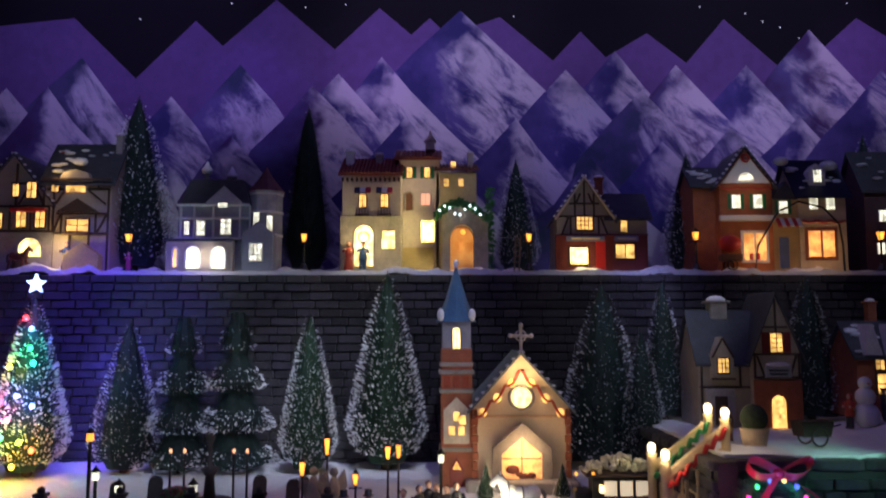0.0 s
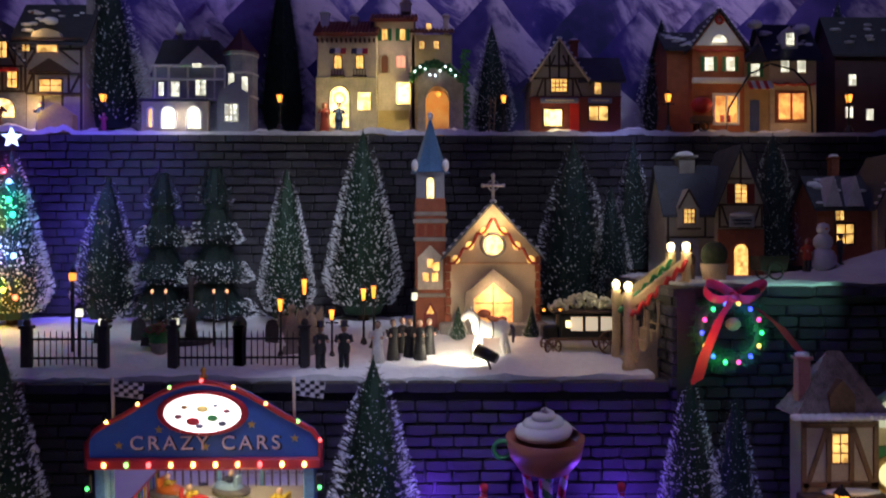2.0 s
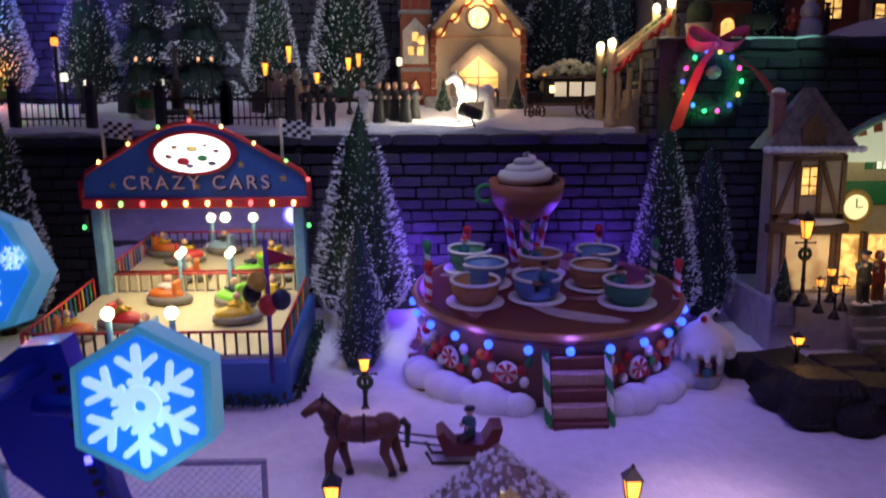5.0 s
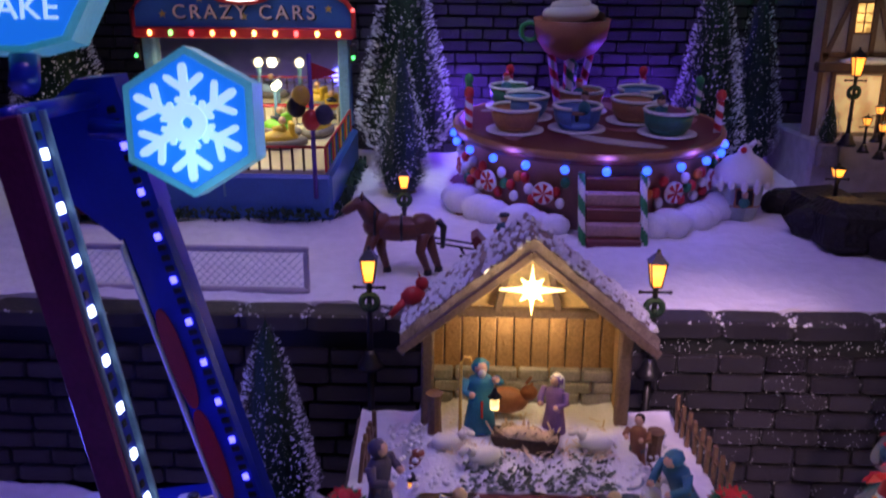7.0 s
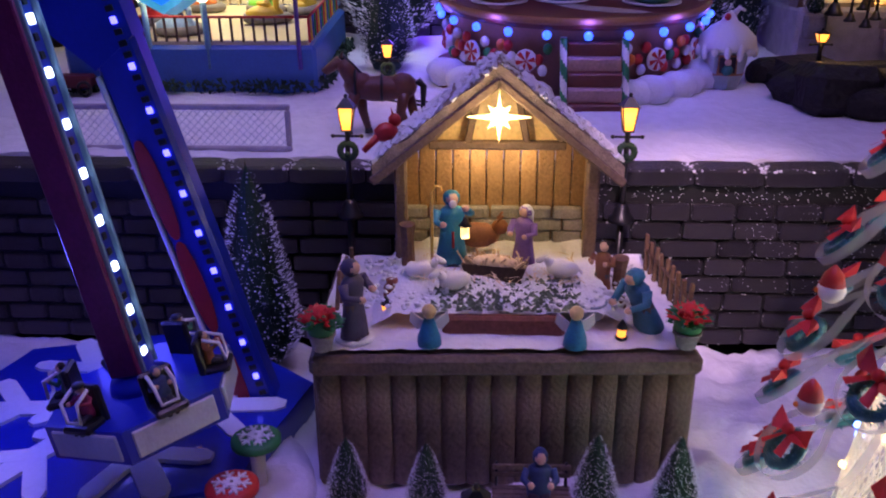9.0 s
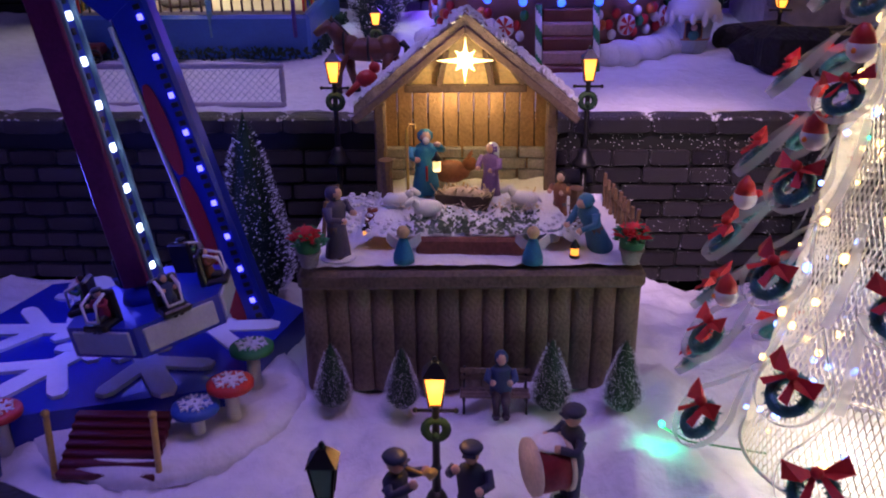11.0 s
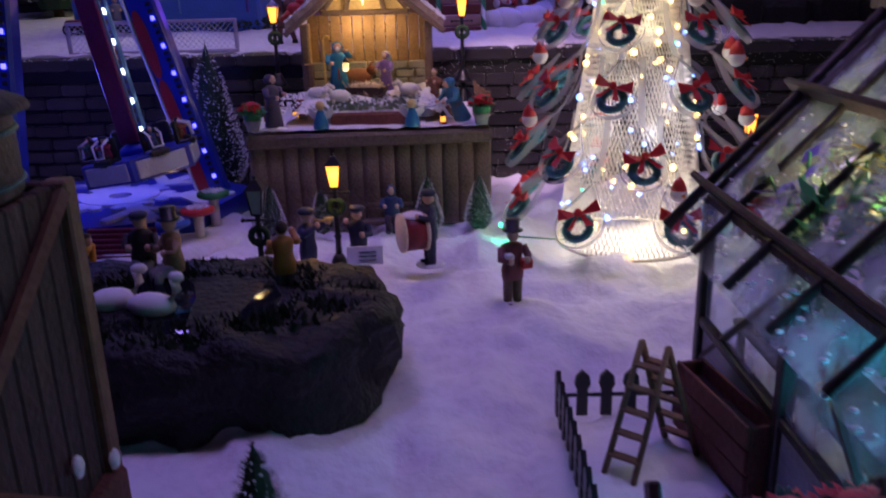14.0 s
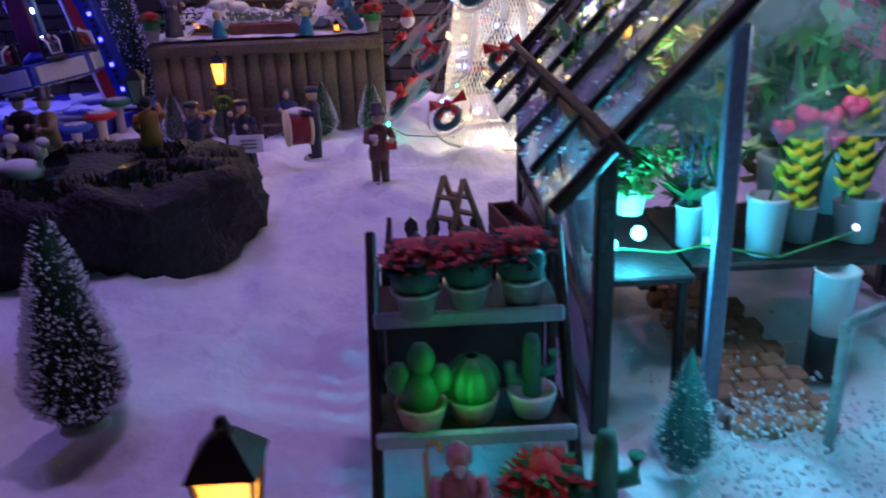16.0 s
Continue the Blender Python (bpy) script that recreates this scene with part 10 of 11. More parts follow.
chimney(hall, -0.040, 0.010, 0.255, 0.330, 0.015, mat("pink_brick", (0.34, 0.14, 0.14), 0.7, var=0.3))
part("main_wall", B().box((0.125, 0.060, 0.165), (0.165, 0.090, 0.19), 0.002), mat("pale_yellow_wall", (0.60, 0.50, 0.30), 0.7, var=0.15), hall)
arch = [(0.050 + 0.0, 0.245)]
for k in range(13):
    u = k / 12
    arch.append((0.050 + 0.16 * u, 0.262 + 0.066 * math.sin(math.pi * (0.18 + 0.64 * u)) - 0.02))
arch.append((0.21, 0.245))
# emission added to the painted board so that it reads as lit
part("arch_board", B().prism(arch, 0.004, 0.014), mat("mint_cream_glow", (0.60, 0.62, 0.50), 0.5, var=0.1, emit=0.45, glow=(0.8, 0.9, 0.6)), hall, "arched mint sign board")
part("arch_trim", B().tube([(x, 0.003, z) for x, z in arch[1:-1]], 0.005, 6), mat("mint_trim", (0.25, 0.48, 0.36), 0.5), hall)
for k in range(7):
    part("sign_bar", B().box((0.066 + k * 0.020, 0.0028, 0.283 + 0.012 * math.sin(math.pi * (k + 0.5) / 7)), (0.011, 0.001, 0.016), 0, (0, (k - 3) * 4, 0)), mat("rust_ink", (0.45, 0.14, 0.06), 0.6), hall)
part("green_band", B().box((0.125, 0.012, 0.205), (0.150, 0.012, 0.030), 0.002), GREENP, hall)
part("clock_rim", B().ring((0.066, 0.004, 0.188), 0.019, 0.004, 26, 7, "y"), GOLD, hall)
part("clock_face", B().lathe([(0.018, -0.001), (0.018, 0.001)], n=26), glow("lit_clock_face", (1.0, 0.92, 0.45), 1.0), hall, "glowing yellow clock face", pose(0.066, 0.003, 0.188, 90))
part("clock_arm", B().box((0.066, 0.0012, 0.193), (0.0014, 0.0008, 0.012)).box((0.070, 0.0012, 0.188), (0.009, 0.0008, 0.0014)), BLACK, hall)
for x in (0.085, 0.135, 0.18):
    part("green_shutter", B().box((x, 0.0135, 0.246), (0.011, 0.003, 0.022), 0.001), GREENP, hall)
    window(hall, x + 0.016, 0.246, 0.013, 0.020, COOLW, GREENP, 2, 2, 0.0145)
for x in (0.062, 0.11, 0.16):
    part("lit_bay", B().box((x, 0.0135, 0.115), (0.034, 0.002, 0.070)), WARM, hall)
    part("bay_post", B().box((x + 0.022, 0.010, 0.115), (0.007, 0.009, 0.080), 0.001), WOODP, hall)
part("brick_pier", B().box((0.038, 0.008, 0.115), (0.014, 0.010, 0.08), 0.001), REDBRICK, hall)
for k in range(5):
    part("stair", B().box((0.105, -0.020 - k * 0.013, 0.060 - k * 0.0125), (0.11, 0.016, 0.014), 0.0015), STONE, hall)
make_tree("potted_fir", "small frosted fir in a grey tub", 1.0, 0.30, 1300, 800, 0.9, 19, NEEDLE, m=sized(pose(0.484, 0.935, 0.262), 0.060), thick=1.3)
solid("stone_tub", B().box((0.484, 0.935, 0.248), (0.026, 0.024, 0.030), 0.003), STONE, "square grey stone tub", "tub")
street_lamp(pose(0.500, 0.918, 0.262), 0.118, True, 0.006)
for x, y, z in ((0.515, 0.905, 0.262), (0.526, 0.900, 0.276), (0.530, 0.895, 0.256), (0.545, 0.905, 0.264)):
    street_lamp(sized(pose(x, y, z - 0.006), 0.66), 0.070, True, 0.004, False)
figurine("musician_figurine", "figurine with a golden horn on the hall steps", pose(0.578, 0.92, 0.262), 0.068, (0.10, 0.12, 0.12), (0.05, 0.05, 0.05), "cap", arms=((0.9, 0.7), (0.9, 0.7)), extra=trumpet)
figurine("musician_figurine", "red-coated figurine on the hall steps", pose(0.602, 0.93, 0.262), 0.066, (0.5, 0.08, 0.05), (0.3, 0.1, 0.06), "hood")
ledge = thing("rock_ledge", "dark rock ledge of rough blocks before the town hall", "rock")
rng = random.Random(52)
for i in range(6):
    for j in range(2):
        b = B().box((0, 0, 0), (0.082, 0.088, 0.05 + 0.008 * rng.random()), 0.014, (rng.uniform(-5, 5), rng.uniform(-5, 5), rng.uniform(-9, 9)))
        part("ledge_stone", b, ROCK, ledge, "", pose(0.445 + 0.072 * i, 0.76 + 0.078 * j, 0.195 + rng.uniform(-0.006, 0.004)))
for x, y, r in ((0.42, 0.78, 0.030), (0.47, 0.72, 0.026), (0.52, 0.73, 0.022), (0.41, 0.86, 0.024)):
    b = B().ball((0, 0, 0), r, 12, (1.2, 0.9, 0.75))
    b.v = [(p[0] * (1 + 0.3 * fbm(p[0] * 9 + x * 50, p[2] * 9, 6, 1)), p[1] * (1 + 0.3 * fbm(p[1] * 9, p[2] * 9, 6, 2)), p[2]) for p in b.v]
    solid("boulder", b, ROCK, "dark boulder along the ledge", "boulder", pose(x, y, zm(y) + r * 0.4), "boulders of the ledge")
street_lamp(pose(0.448, 0.815, 0.205), 0.052, True, 0.006, False)
lamp("POINT", (0.55, 0.905, 0.33), 0.02, (1.0, 0.82, 0.5), 0.01)
lamp("POINT", (0.60, 0.90, 0.42), 0.045, (1.0, 0.90, 0.6), 0.02)

# ---- houses on the top shelf ----
def tx(px):
    return (px - 784) * 0.001172


def tz(py):
    return (490 - py) * 0.00122


YT = 1.692
ZT = Z3 + 0.002


def porch_arch(parent, x, z, w, h, lit, y=-0.001, m=None):
    n = 10
    head = [(x + w / 2 * math.cos(math.pi * k / n), z + h / 2 - w / 2 + w / 2 * math.sin(math.pi * k / n)) for k in range(n + 1)]
    a = part("lit_arch", B().prism([(x - w / 2, z - h / 2), (x + w / 2, z - h / 2)] + head, y - 0.002, y), lit, parent)
    part("arch_rim", B().tube([(x + w / 2, y - 0.002, z - h / 2)] + [(p[0], y - 0.002, p[1]) for p in head] + [(x - w / 2, y - 0.002, z - h / 2)], 0.0022, 5), m or PALEWALL, a)


inn = thing("timbered_inn", "half-timbered inn with bay windows and warm lights", "house", pose(tx(95), YT, ZT))
o = tx(95)
X = lambda px: tx(px) - o
gable_block(inn, X(-60), X(85), 0.0, 0.13, 0, tz(370), tz(285), PALEWALL, SLATE, 0.008)
gable_block(inn, X(70), X(190), -0.004, 0.13, 0, tz(330), tz(258), PALEWALL, SLATE, 0.010, "x")
part("stone_floor", B().box((X(20), -0.003, tz(455)), (X(85) - X(-55), 0.006, tz(420)), 0.001), STONE, inn)
timbers(inn, ((X(-55), tz(418), X(85), tz(418)), (X(-50), tz(375), X(85), tz(375)), (X(20), tz(375), X(20), tz(300)), (X(70), tz(375), X(70), tz(335)), (X(10), tz(335), X(60), tz(335)), (X(25), tz(372), X(45), tz(338)), (X(70), tz(372), X(52), tz(338)), (X(75), tz(345), X(188), tz(345)), (X(88), tz(345), X(88), tz(490)), (X(186), tz(345), X(186), tz(490))), -0.003, 0.005)
timbers(inn, ((X(95), tz(388), X(185), tz(388)), (X(90), tz(422), X(186), tz(422)), (X(104), tz(422), X(104), tz(388)), (X(165), tz(422), X(165), tz(388)), (X(168), tz(420), X(184), tz(390)), (X(90), tz(420), X(102), tz(390)), (X(92), tz(372), X(108), tz(347)), (X(150), tz(347), X(182), tz(372)), (X(168), tz(345), X(168), tz(330)), (X(-50), tz(416), X(-50), tz(376)), (X(12), tz(416), X(12), tz(376)), (X(49), tz(416), X(49), tz(376)), (X(82), tz(416), X(82), tz(376)), (X(120), tz(490), X(120), tz(424)), (X(154), tz(490), X(154), tz(424))), -0.0065, 0.0042)
part("window_sill", B().box((X(133), -0.012, tz(423)), (0.056, 0.012, 0.006), 0.001), WOODP, inn)
part("bay_roof", B().prism([(X(98), tz(333)), (X(158), tz(333)), (X(150), tz(318)), (X(128), tz(312)), (X(106), tz(318))], -0.016, 0.02), PALEWALL, inn, "rounded plaster dormer head")
part("eave_beam", B().box((X(130), -0.012, tz(330)), (X(192) - X(68), 0.010, 0.006), 0.001), TIMBER, inn)
part("red_valance", B().box((X(45), -0.010, tz(382)), (0.075, 0.012, 0.008), 0.002), REDP, inn)
for px, py, w, h, mm in ((48, 347, 16, 26, WARM), (32, 398, 16, 26, WARM), (66, 398, 16, 26, WARM), (-10, 400, 16, 26, WARM), (133, 408, 38, 20, WARM), (20, 347, 10, 20, WARM), (90, 342, 12, 14, WARM)):
    window(inn, X(px), tz(py), w * 0.00117, h * 0.00122, mm, TIMBER, 2, 2, -0.0055)
porch_arch(inn, X(127), tz(338), 0.044, 0.030, WARM, -0.0055, PALEWALL)
porch_arch(inn, X(50), tz(445), 0.050, 0.040, WARMHI, -0.006, STONE)
part("carved_gable", B().prism([(X(95), tz(385)), (X(170), tz(385)), (X(132), tz(362))], -0.012, 0.0), TIMBER, inn)
part("small_shed", B().prism([(X(118), 0), (X(180), 0), (X(180), tz(460)), (X(150), tz(440)), (X(118), tz(460))], -0.030, -0.006), mat("yellow_lit_plaster", (0.62, 0.48, 0.16), 0.7), inn)
chimney(inn, X(85), 0.05, tz(300), tz(272), 0.013)
chimney(inn, X(184), 0.05, tz(300), tz(242), 0.014, STONE)
part("roof_snow", B().ball((X(128), 0.006, tz(295)), 0.014, 9, (1.2, 0.8, 0.6)), CRUST, inn)
lamp("POINT", (tx(110), YT - 0.035, ZT + 0.055), 0.11, (1.0, 0.72, 0.25), 0.008)
lamp("POINT", (tx(105), YT - 0.03, ZT + 0.215), 0.04, (1.0, 0.66, 0.25), 0.006)

man = thing("white_mansion", "pale grey mansion with arched porch and corner tower", "house", pose(tx(394), YT, ZT))
o = tx(394)
GREYW = mat("grey_white_wall", (0.38, 0.38, 0.43), 0.75, var=0.35, scale=140, bump=0.5)
part("wall", B().box((X(372), 0.05, tz(431)), (X(440) - X(312), 0.09, 2 * tz(431)), 0.002), GREYW, man)
part("mansard_roof", B().prism([(X(312), tz(372)), (X(440), tz(372)), (X(425), tz(328)), (X(330), tz(328))], 0.0, 0.09), SLATE, man)
part("pediment", B().prism([(X(362), tz(372)), (X(425), tz(372)), (X(425), tz(368)), (X(393), tz(340)), (X(362), tz(368))], -0.010, 0.03), GREYW, man)
part("porch_roof", B().box((X(355), -0.016, tz(436)), (X(420) - X(298), 0.036, 0.006), 0.002), SLATE, man)
part("porch_wall", B().box((X(358), -0.024, tz(463)), (X(418) - X(300), 0.016, 2 * tz(463)), 0.002), PALEWALL, man)
for px in (347, 392):
    porch_arch(man, X(px), tz(465), 0.030, 0.046, COOLW, -0.032, WHITEP)
porch_arch(man, X(316), tz(465), 0.010, 0.040, WARM, -0.032, WHITEP)
for px, py, w, h in ((350, 412, 14, 24), (395, 408, 17, 28), (325, 412, 8, 22)):
    window(man, X(px), tz(py), w * 0.00117, h * 0.00122, COOLW, WHITEP, 2, 3, 0.004)
window(man, X(392), tz(374), 0.018, 0.008, COOLW, WHITEP, 3, 1, -0.011)
part("corner_tower", B().lathe([(0.036, 0), (0.036, tz(352)), (0.039, tz(350)), (0.040, tz(345))], (X(460), 0.035, 0), 10, False), GREYW, man)
part("tower_roof", B().lathe([(0.041, tz(346)), (0.020, tz(325)), (0.006, tz(308)), (0.001, tz(300))], (X(460), 0.035, 0), 10, False), mat("red_brown_cone", (0.14, 0.05, 0.05), 0.6, var=0.3), man)
for px, py in ((450, 398), (474, 404)):
    window(man, X(px), tz(py), 0.011, 0.030, COOLW, WHITEP, 2, 3, 0.0)
part("bay", B().prism([(X(430), 0), (X(485), 0), (X(485), tz(425)), (X(458), tz(402)), (X(430), tz(425))], -0.024, 0.01), mat("blue_grey_bay", (0.30, 0.32, 0.38), 0.7, var=0.2), man)
window(man, X(455), tz(456), 0.024, 0.034, COOLW, WHITEP, 3, 3, -0.0245)
for z in (tz(372), tz(395), tz(430)):
    part("cornice", B().box((X(372), 0.002, z), (X(442) - X(310), 0.010, 0.0045), 0.001), WHITEP, man)
for px in (314, 338, 372, 420, 438):
    part("pilaster", B().box((X(px), 0.003, tz(402)), (0.004, 0.006, 0.066), 0.0008), WHITEP, man)
for z in (tz(385), tz(425), tz(352)):
    part("tower_band", B().lathe([(0.0365, z), (0.0385, z + 0.001), (0.0385, z + 0.004), (0.0365, z + 0.005)], (X(460), 0.035, 0), 10, False), WHITEP, man)
part("turret", B().lathe([(0.022, tz(372)), (0.022, tz(355)), (0.018, tz(345)), (0.010, tz(330)), (0.003, tz(312)), (0.0005, tz(300))], (X(352), 0.030, 0), 10, False), SLATE, man)
for px, py in ((352, 312), (398, 322)):
    part("finial", B().lathe([(0.010, 0), (0.012, 0.008), (0.006, 0.016), (0.002, 0.026)], (X(px), 0.03, tz(py)), 10), CRUST, man)
for k in range(8):
    part("roof_snow", B().ball((X(318 + k * 16), 0.002, tz(372)), 0.0055, 7, (1.6, 0.8, 0.6)), CRUST, man)
lamp("POINT", (tx(370), YT - 0.055, ZT + 0.03), 0.05, (1.0, 0.92, 0.7), 0.008)

vil = thing("stone_villa", "large stone villa with red tile roofs and lit stairway", "house", pose(tx(731), YT, ZT))
o = tx(731)
VST = mat("villa_stone", (0.46, 0.40, 0.31), 0.8, var=0.35, scale=180, bump=0.7)
VCR = mat("villa_cream", (0.62, 0.52, 0.42), 0.75, var=0.2)
part("stone_floor", B().box((X(655), 0.04, tz(440)), (X(711) - X(600), 0.085, tz(390)), 0.002), VST, vil)
part("wall", B().box((X(656), 0.042, tz(355)), (X(709) - X(602), 0.08, tz(318) - tz(392)), 0.002), VCR, vil)
part("wall", B().box((X(740), 0.075, tz(385)), (X(778) - X(702), 0.07, tz(290)), 0.002), VCR, vil)
part("wall", B().box((X(808), 0.075, tz(400)), (X(846) - X(770), 0.07, tz(305)), 0.002), mat("villa_ochre", (0.52, 0.42, 0.24), 0.75, var=0.2), vil)


def tile_roof(x0, x1, y0, y1, z0, z1, m):
    part("roof", B().add([(x0, y0, z0), (x1, y0, z0), (x1, y1, z1), (x0, y1, z1), (x0, y0, z0 + 0.005), (x1, y0, z0 + 0.005), (x1, y1, z1 + 0.005), (x0, y1, z1 + 0.005)], [(3, 2, 1, 0), (4, 5, 6, 7), (0, 1, 5, 4), (1, 2, 6, 5), (2, 3, 7, 6), (3, 0, 4, 7)]), m, vil)
    k = int((x1 - x0) / 0.0075)
    for i in range(k):
        part("roof_tile", B().tube([(x0 + (i + 0.5) * (x1 - x0) / k, y0 - 0.001, z0 + 0.006), (x0 + (i + 0.5) * (x1 - x0) / k, y1, z1 + 0.006)], 0.0030, 5), m, vil)


tile_roof(X(596), X(712), -0.008, 0.085, tz(322), tz(282), REDTILE)
tile_roof(X(694), X(782), 0.030, 0.11, tz(288), tz(262), REDTILE)
tile_roof(X(768), X(850), 0.032, 0.11, tz(307), tz(288), mat("brown_tile", (0.14, 0.05, 0.035), 0.6, var=0.35, bump=0.6))
for k in range(13):
    part("corbel", B().box((X(604 + k * 8.4), -0.003, tz(328)), (0.004, 0.008, 0.008), 0.0008), TIMBER, vil)
chimney(vil, X(612), 0.05, tz(300), tz(270), 0.017, WHITEP)
chimney(vil, X(665), 0.06, tz(300), tz(275), 0.014, VST)
chimney(vil, X(835), 0.06, tz(305), tz(272), 0.012, VCR)
part("cupola", B().box((X(760), 0.07, tz(256)), (0.022, 0.022, 0.020), 0.002).lathe([(0.015, 0), (0.004, 0.014), (0.001, 0.026)], (X(760), 0.07, tz(248)), 8), VCR, vil)
for px in (640, 679):
    window(vil, X(px), tz(365), 0.014, 0.026, WARM, TIMBER, 2, 2, 0.0015)
    part("balcony", B().box((X(px), -0.004, tz(390)), (0.030, 0.012, 0.003), 0.0006), TIMBER, vil)
    for k in range(5):
        part("balcony_bar", B().box((X(px) - 0.012 + k * 0.006, -0.009, tz(384)), (0.0012, 0.0012, 0.014)), TIMBER, vil)
    for k, mm in enumerate((NAVY, WHITEP, REDP)):
        part("awning", B().box((X(px) - 0.0115 + k * 0.0115, -0.006, tz(347)), (0.0112, 0.016, 0.002), 0.0004, (55, 0, 0)), mm, vil)
for px, py in ((722, 309), (755, 309)):
    window(vil, X(px), tz(py), 0.011, 0.022, WARM, TIMBER, 2, 2, 0.0395)
    for s in (-1, 1):
        part("shutter", B().box((X(px) + s * 0.0115, 0.0385, tz(py)), (0.0065, 0.003, 0.026), 0.0005), GREENP, vil)
for px, py in ((790, 327), (817, 327), (803, 296)):
    window(vil, X(px), tz(py), 0.010, 0.015, WARM, VCR, 2, 2, 0.0395)
porch_arch(vil, X(722), tz(360), 0.018, 0.040, mat("villa_door", (0.2, 0.08, 0.04), 0.6), 0.0395, VST)
window(vil, X(752), tz(357), 0.018, 0.024, glow("pink_pane", (1.0, 0.40, 0.30), 0.9), VCR, 2, 1, 0.0395)
porch_arch(vil, X(643), tz(442), 0.042, 0.086, WARMHI, -0.0035, VST)
part("door_lunette", B().ring((X(643), -0.006, tz(428)), 0.011, 0.0014, 16, 5, "y"), TIMBER, vil)
window(vil, X(687), tz(433), 0.026, 0.036, WARMHI, VST, 1, 1, -0.003)
window(vil, X(757), tz(418), 0.026, 0.044, WARMHI, VST, 1, 1, 0.004)
for k in range(11):
    part("stair", B().box((X(738), 0.004 + k * 0.0042, (tz(488) + k * 0.0062) / 2), (X(770) - X(712), 0.0060, tz(488) + k * 0.0062), 0.0006), mat("yellow_stone_stair", (0.52, 0.40, 0.18), 0.75, var=0.2), vil)
n = 12
px0, px1 = 783, 864
archp = [(X(px0), 0), (X(797), 0), (X(797), tz(430))] + [(X(818) - 0.0245 * math.cos(math.pi * k / n), tz(430) + 0.028 * math.sin(math.pi * k / n)) for k in range(1, n)] + [(X(839), tz(430)), (X(839), 0), (X(px1), 0), (X(px1), tz(392)), (X(840), tz(374)), (X(800), tz(376)), (X(px0), tz(400))]
part("stone_arch", B().prism(archp, -0.010, 0.030), VST, vil, "grey stone archway")
# back wall given emission in place of lamplight inside the arch
part("niche_back", B().box((X(818), 0.031, tz(450)), (0.056, 0.003, 0.098)), lit("ochre_niche_glow", (1.0, 0.52, 0.16), 0.24, 40), vil)
part("niche_lamp", B().ball((X(820), 0.010, tz(418)), 0.0055, 8), AMBER, vil)
ivy, rng = B(), random.Random(77)
for i in range(700):
    t = rng.random()
    if i % 3:
        c = Vector((X(768) + (X(868) - X(768)) * t, -0.012 + rng.uniform(-0.006, 0.012), tz(395) + 0.030 * math.sin(math.pi * min(1, t * 1.1)) + rng.uniform(-0.008, 0.008)))
    else:
        c = Vector((X(866) + rng.uniform(-0.006, 0.012), rng.uniform(-0.008, 0.03), tz(340) * t + 0.0))
    d = Vector((rng.uniform(-1, 1), rng.uniform(-1, 0.3), rng.uniform(-1, 1))) * 0.0055
    ivy.add([c - d, c + d, c + Vector((d.z, -0.003, -d.x))], [(0, 1, 2)])
tagged(part("ivy", ivy, mat("bright_ivy", (0.05, 0.22, 0.05), 0.5, var=0.5), vil, "green ivy over the arch"), kind="stuff")
for k in range(9):
    part("ivy_lamp", B().ball((X(778 + k * 9), -0.020, tz(384) + 0.010 * math.sin(k * 1.3)), 0.0022, 6), LEDWHITE, vil)
lamp("POINT", (tx(643), YT - 0.045, ZT + 0.07), 0.13, (1.0, 0.82, 0.38), 0.01)
lamp("POINT", (tx(745), YT - 0.02, ZT + 0.09), 0.15, (1.0, 0.84, 0.34), 0.008)
lamp("POINT", (tx(818), YT + 0.005, ZT + 0.06), 0.012, (1.0, 0.60, 0.2), 0.006)
lamp("POINT", (tx(730), YT + 0.0, ZT + 0.19), 0.028, (1.0, 0.80, 0.55), 0.01)

tud = thing("timbered_shop", "half-timbered corner shop with glowing shop windows", "house", pose(tx(1062), YT, ZT))
o = tx(1062)
gable_block(tud, X(988), X(1086), 0.0, 0.12, 0, tz(392), tz(326), PALEWALL, SLATE, 0.010)
gable_block(tud, X(1080), X(1150), 0.006, 0.12, 0, tz(392), tz(348), PALEWALL, SLATE, 0.010, "x", False)
part("red_shopfront", B().box((X(1066), -0.002, tz(457)), (X(1148) - X(984), 0.010, 2 * tz(457)), 0.001), mat("oxblood_front", (0.16, 0.03, 0.025), 0.5, var=0.2), tud)
timbers(tud, ((X(990), tz(392), X(1086), tz(392)), (X(990), tz(424), X(1150), tz(424)), (X(1010), tz(370), X(1064), tz(370)), (X(1037), tz(392), X(1037), tz(330)), (X(1020), tz(392), X(1020), tz(352)), (X(1054), tz(392), X(1054), tz(352)), (X(996), tz(424), X(1008), tz(394)), (X(1078), tz(424), X(1066), tz(394)), (X(1012), tz(424), X(1012), tz(392)), (X(1062), tz(424), X(1062), tz(392)), (X(1030), tz(352), X(1022), tz(370)), (X(1044), tz(352), X(1052), tz(370))), -0.001, 0.004)
part("bargeboard", B().tube([(X(984), -0.011, tz(398)), (X(1037), -0.011, tz(325)), (X(1090), -0.011, tz(398))], 0.003, 6), CREAM, tud)
window(tud, X(1037), tz(404), 0.032, 0.026, WARM, TIMBER, 4, 3, -0.001)
window(tud, X(1108), tz(407), 0.013, 0.026, WARM, GREYW, 2, 3, 0.005)
window(tud, X(1025), tz(461), 0.036, 0.034, WARMHI, TIMBER, 1, 1, -0.007)
window(tud, X(1107), tz(453), 0.038, 0.028, WARM, TIMBER, 2, 1, -0.007)
part("shop_door", B().box((X(1064), -0.0075, tz(458)), (0.020, 0.002, 0.062), 0.001), REDP, tud)
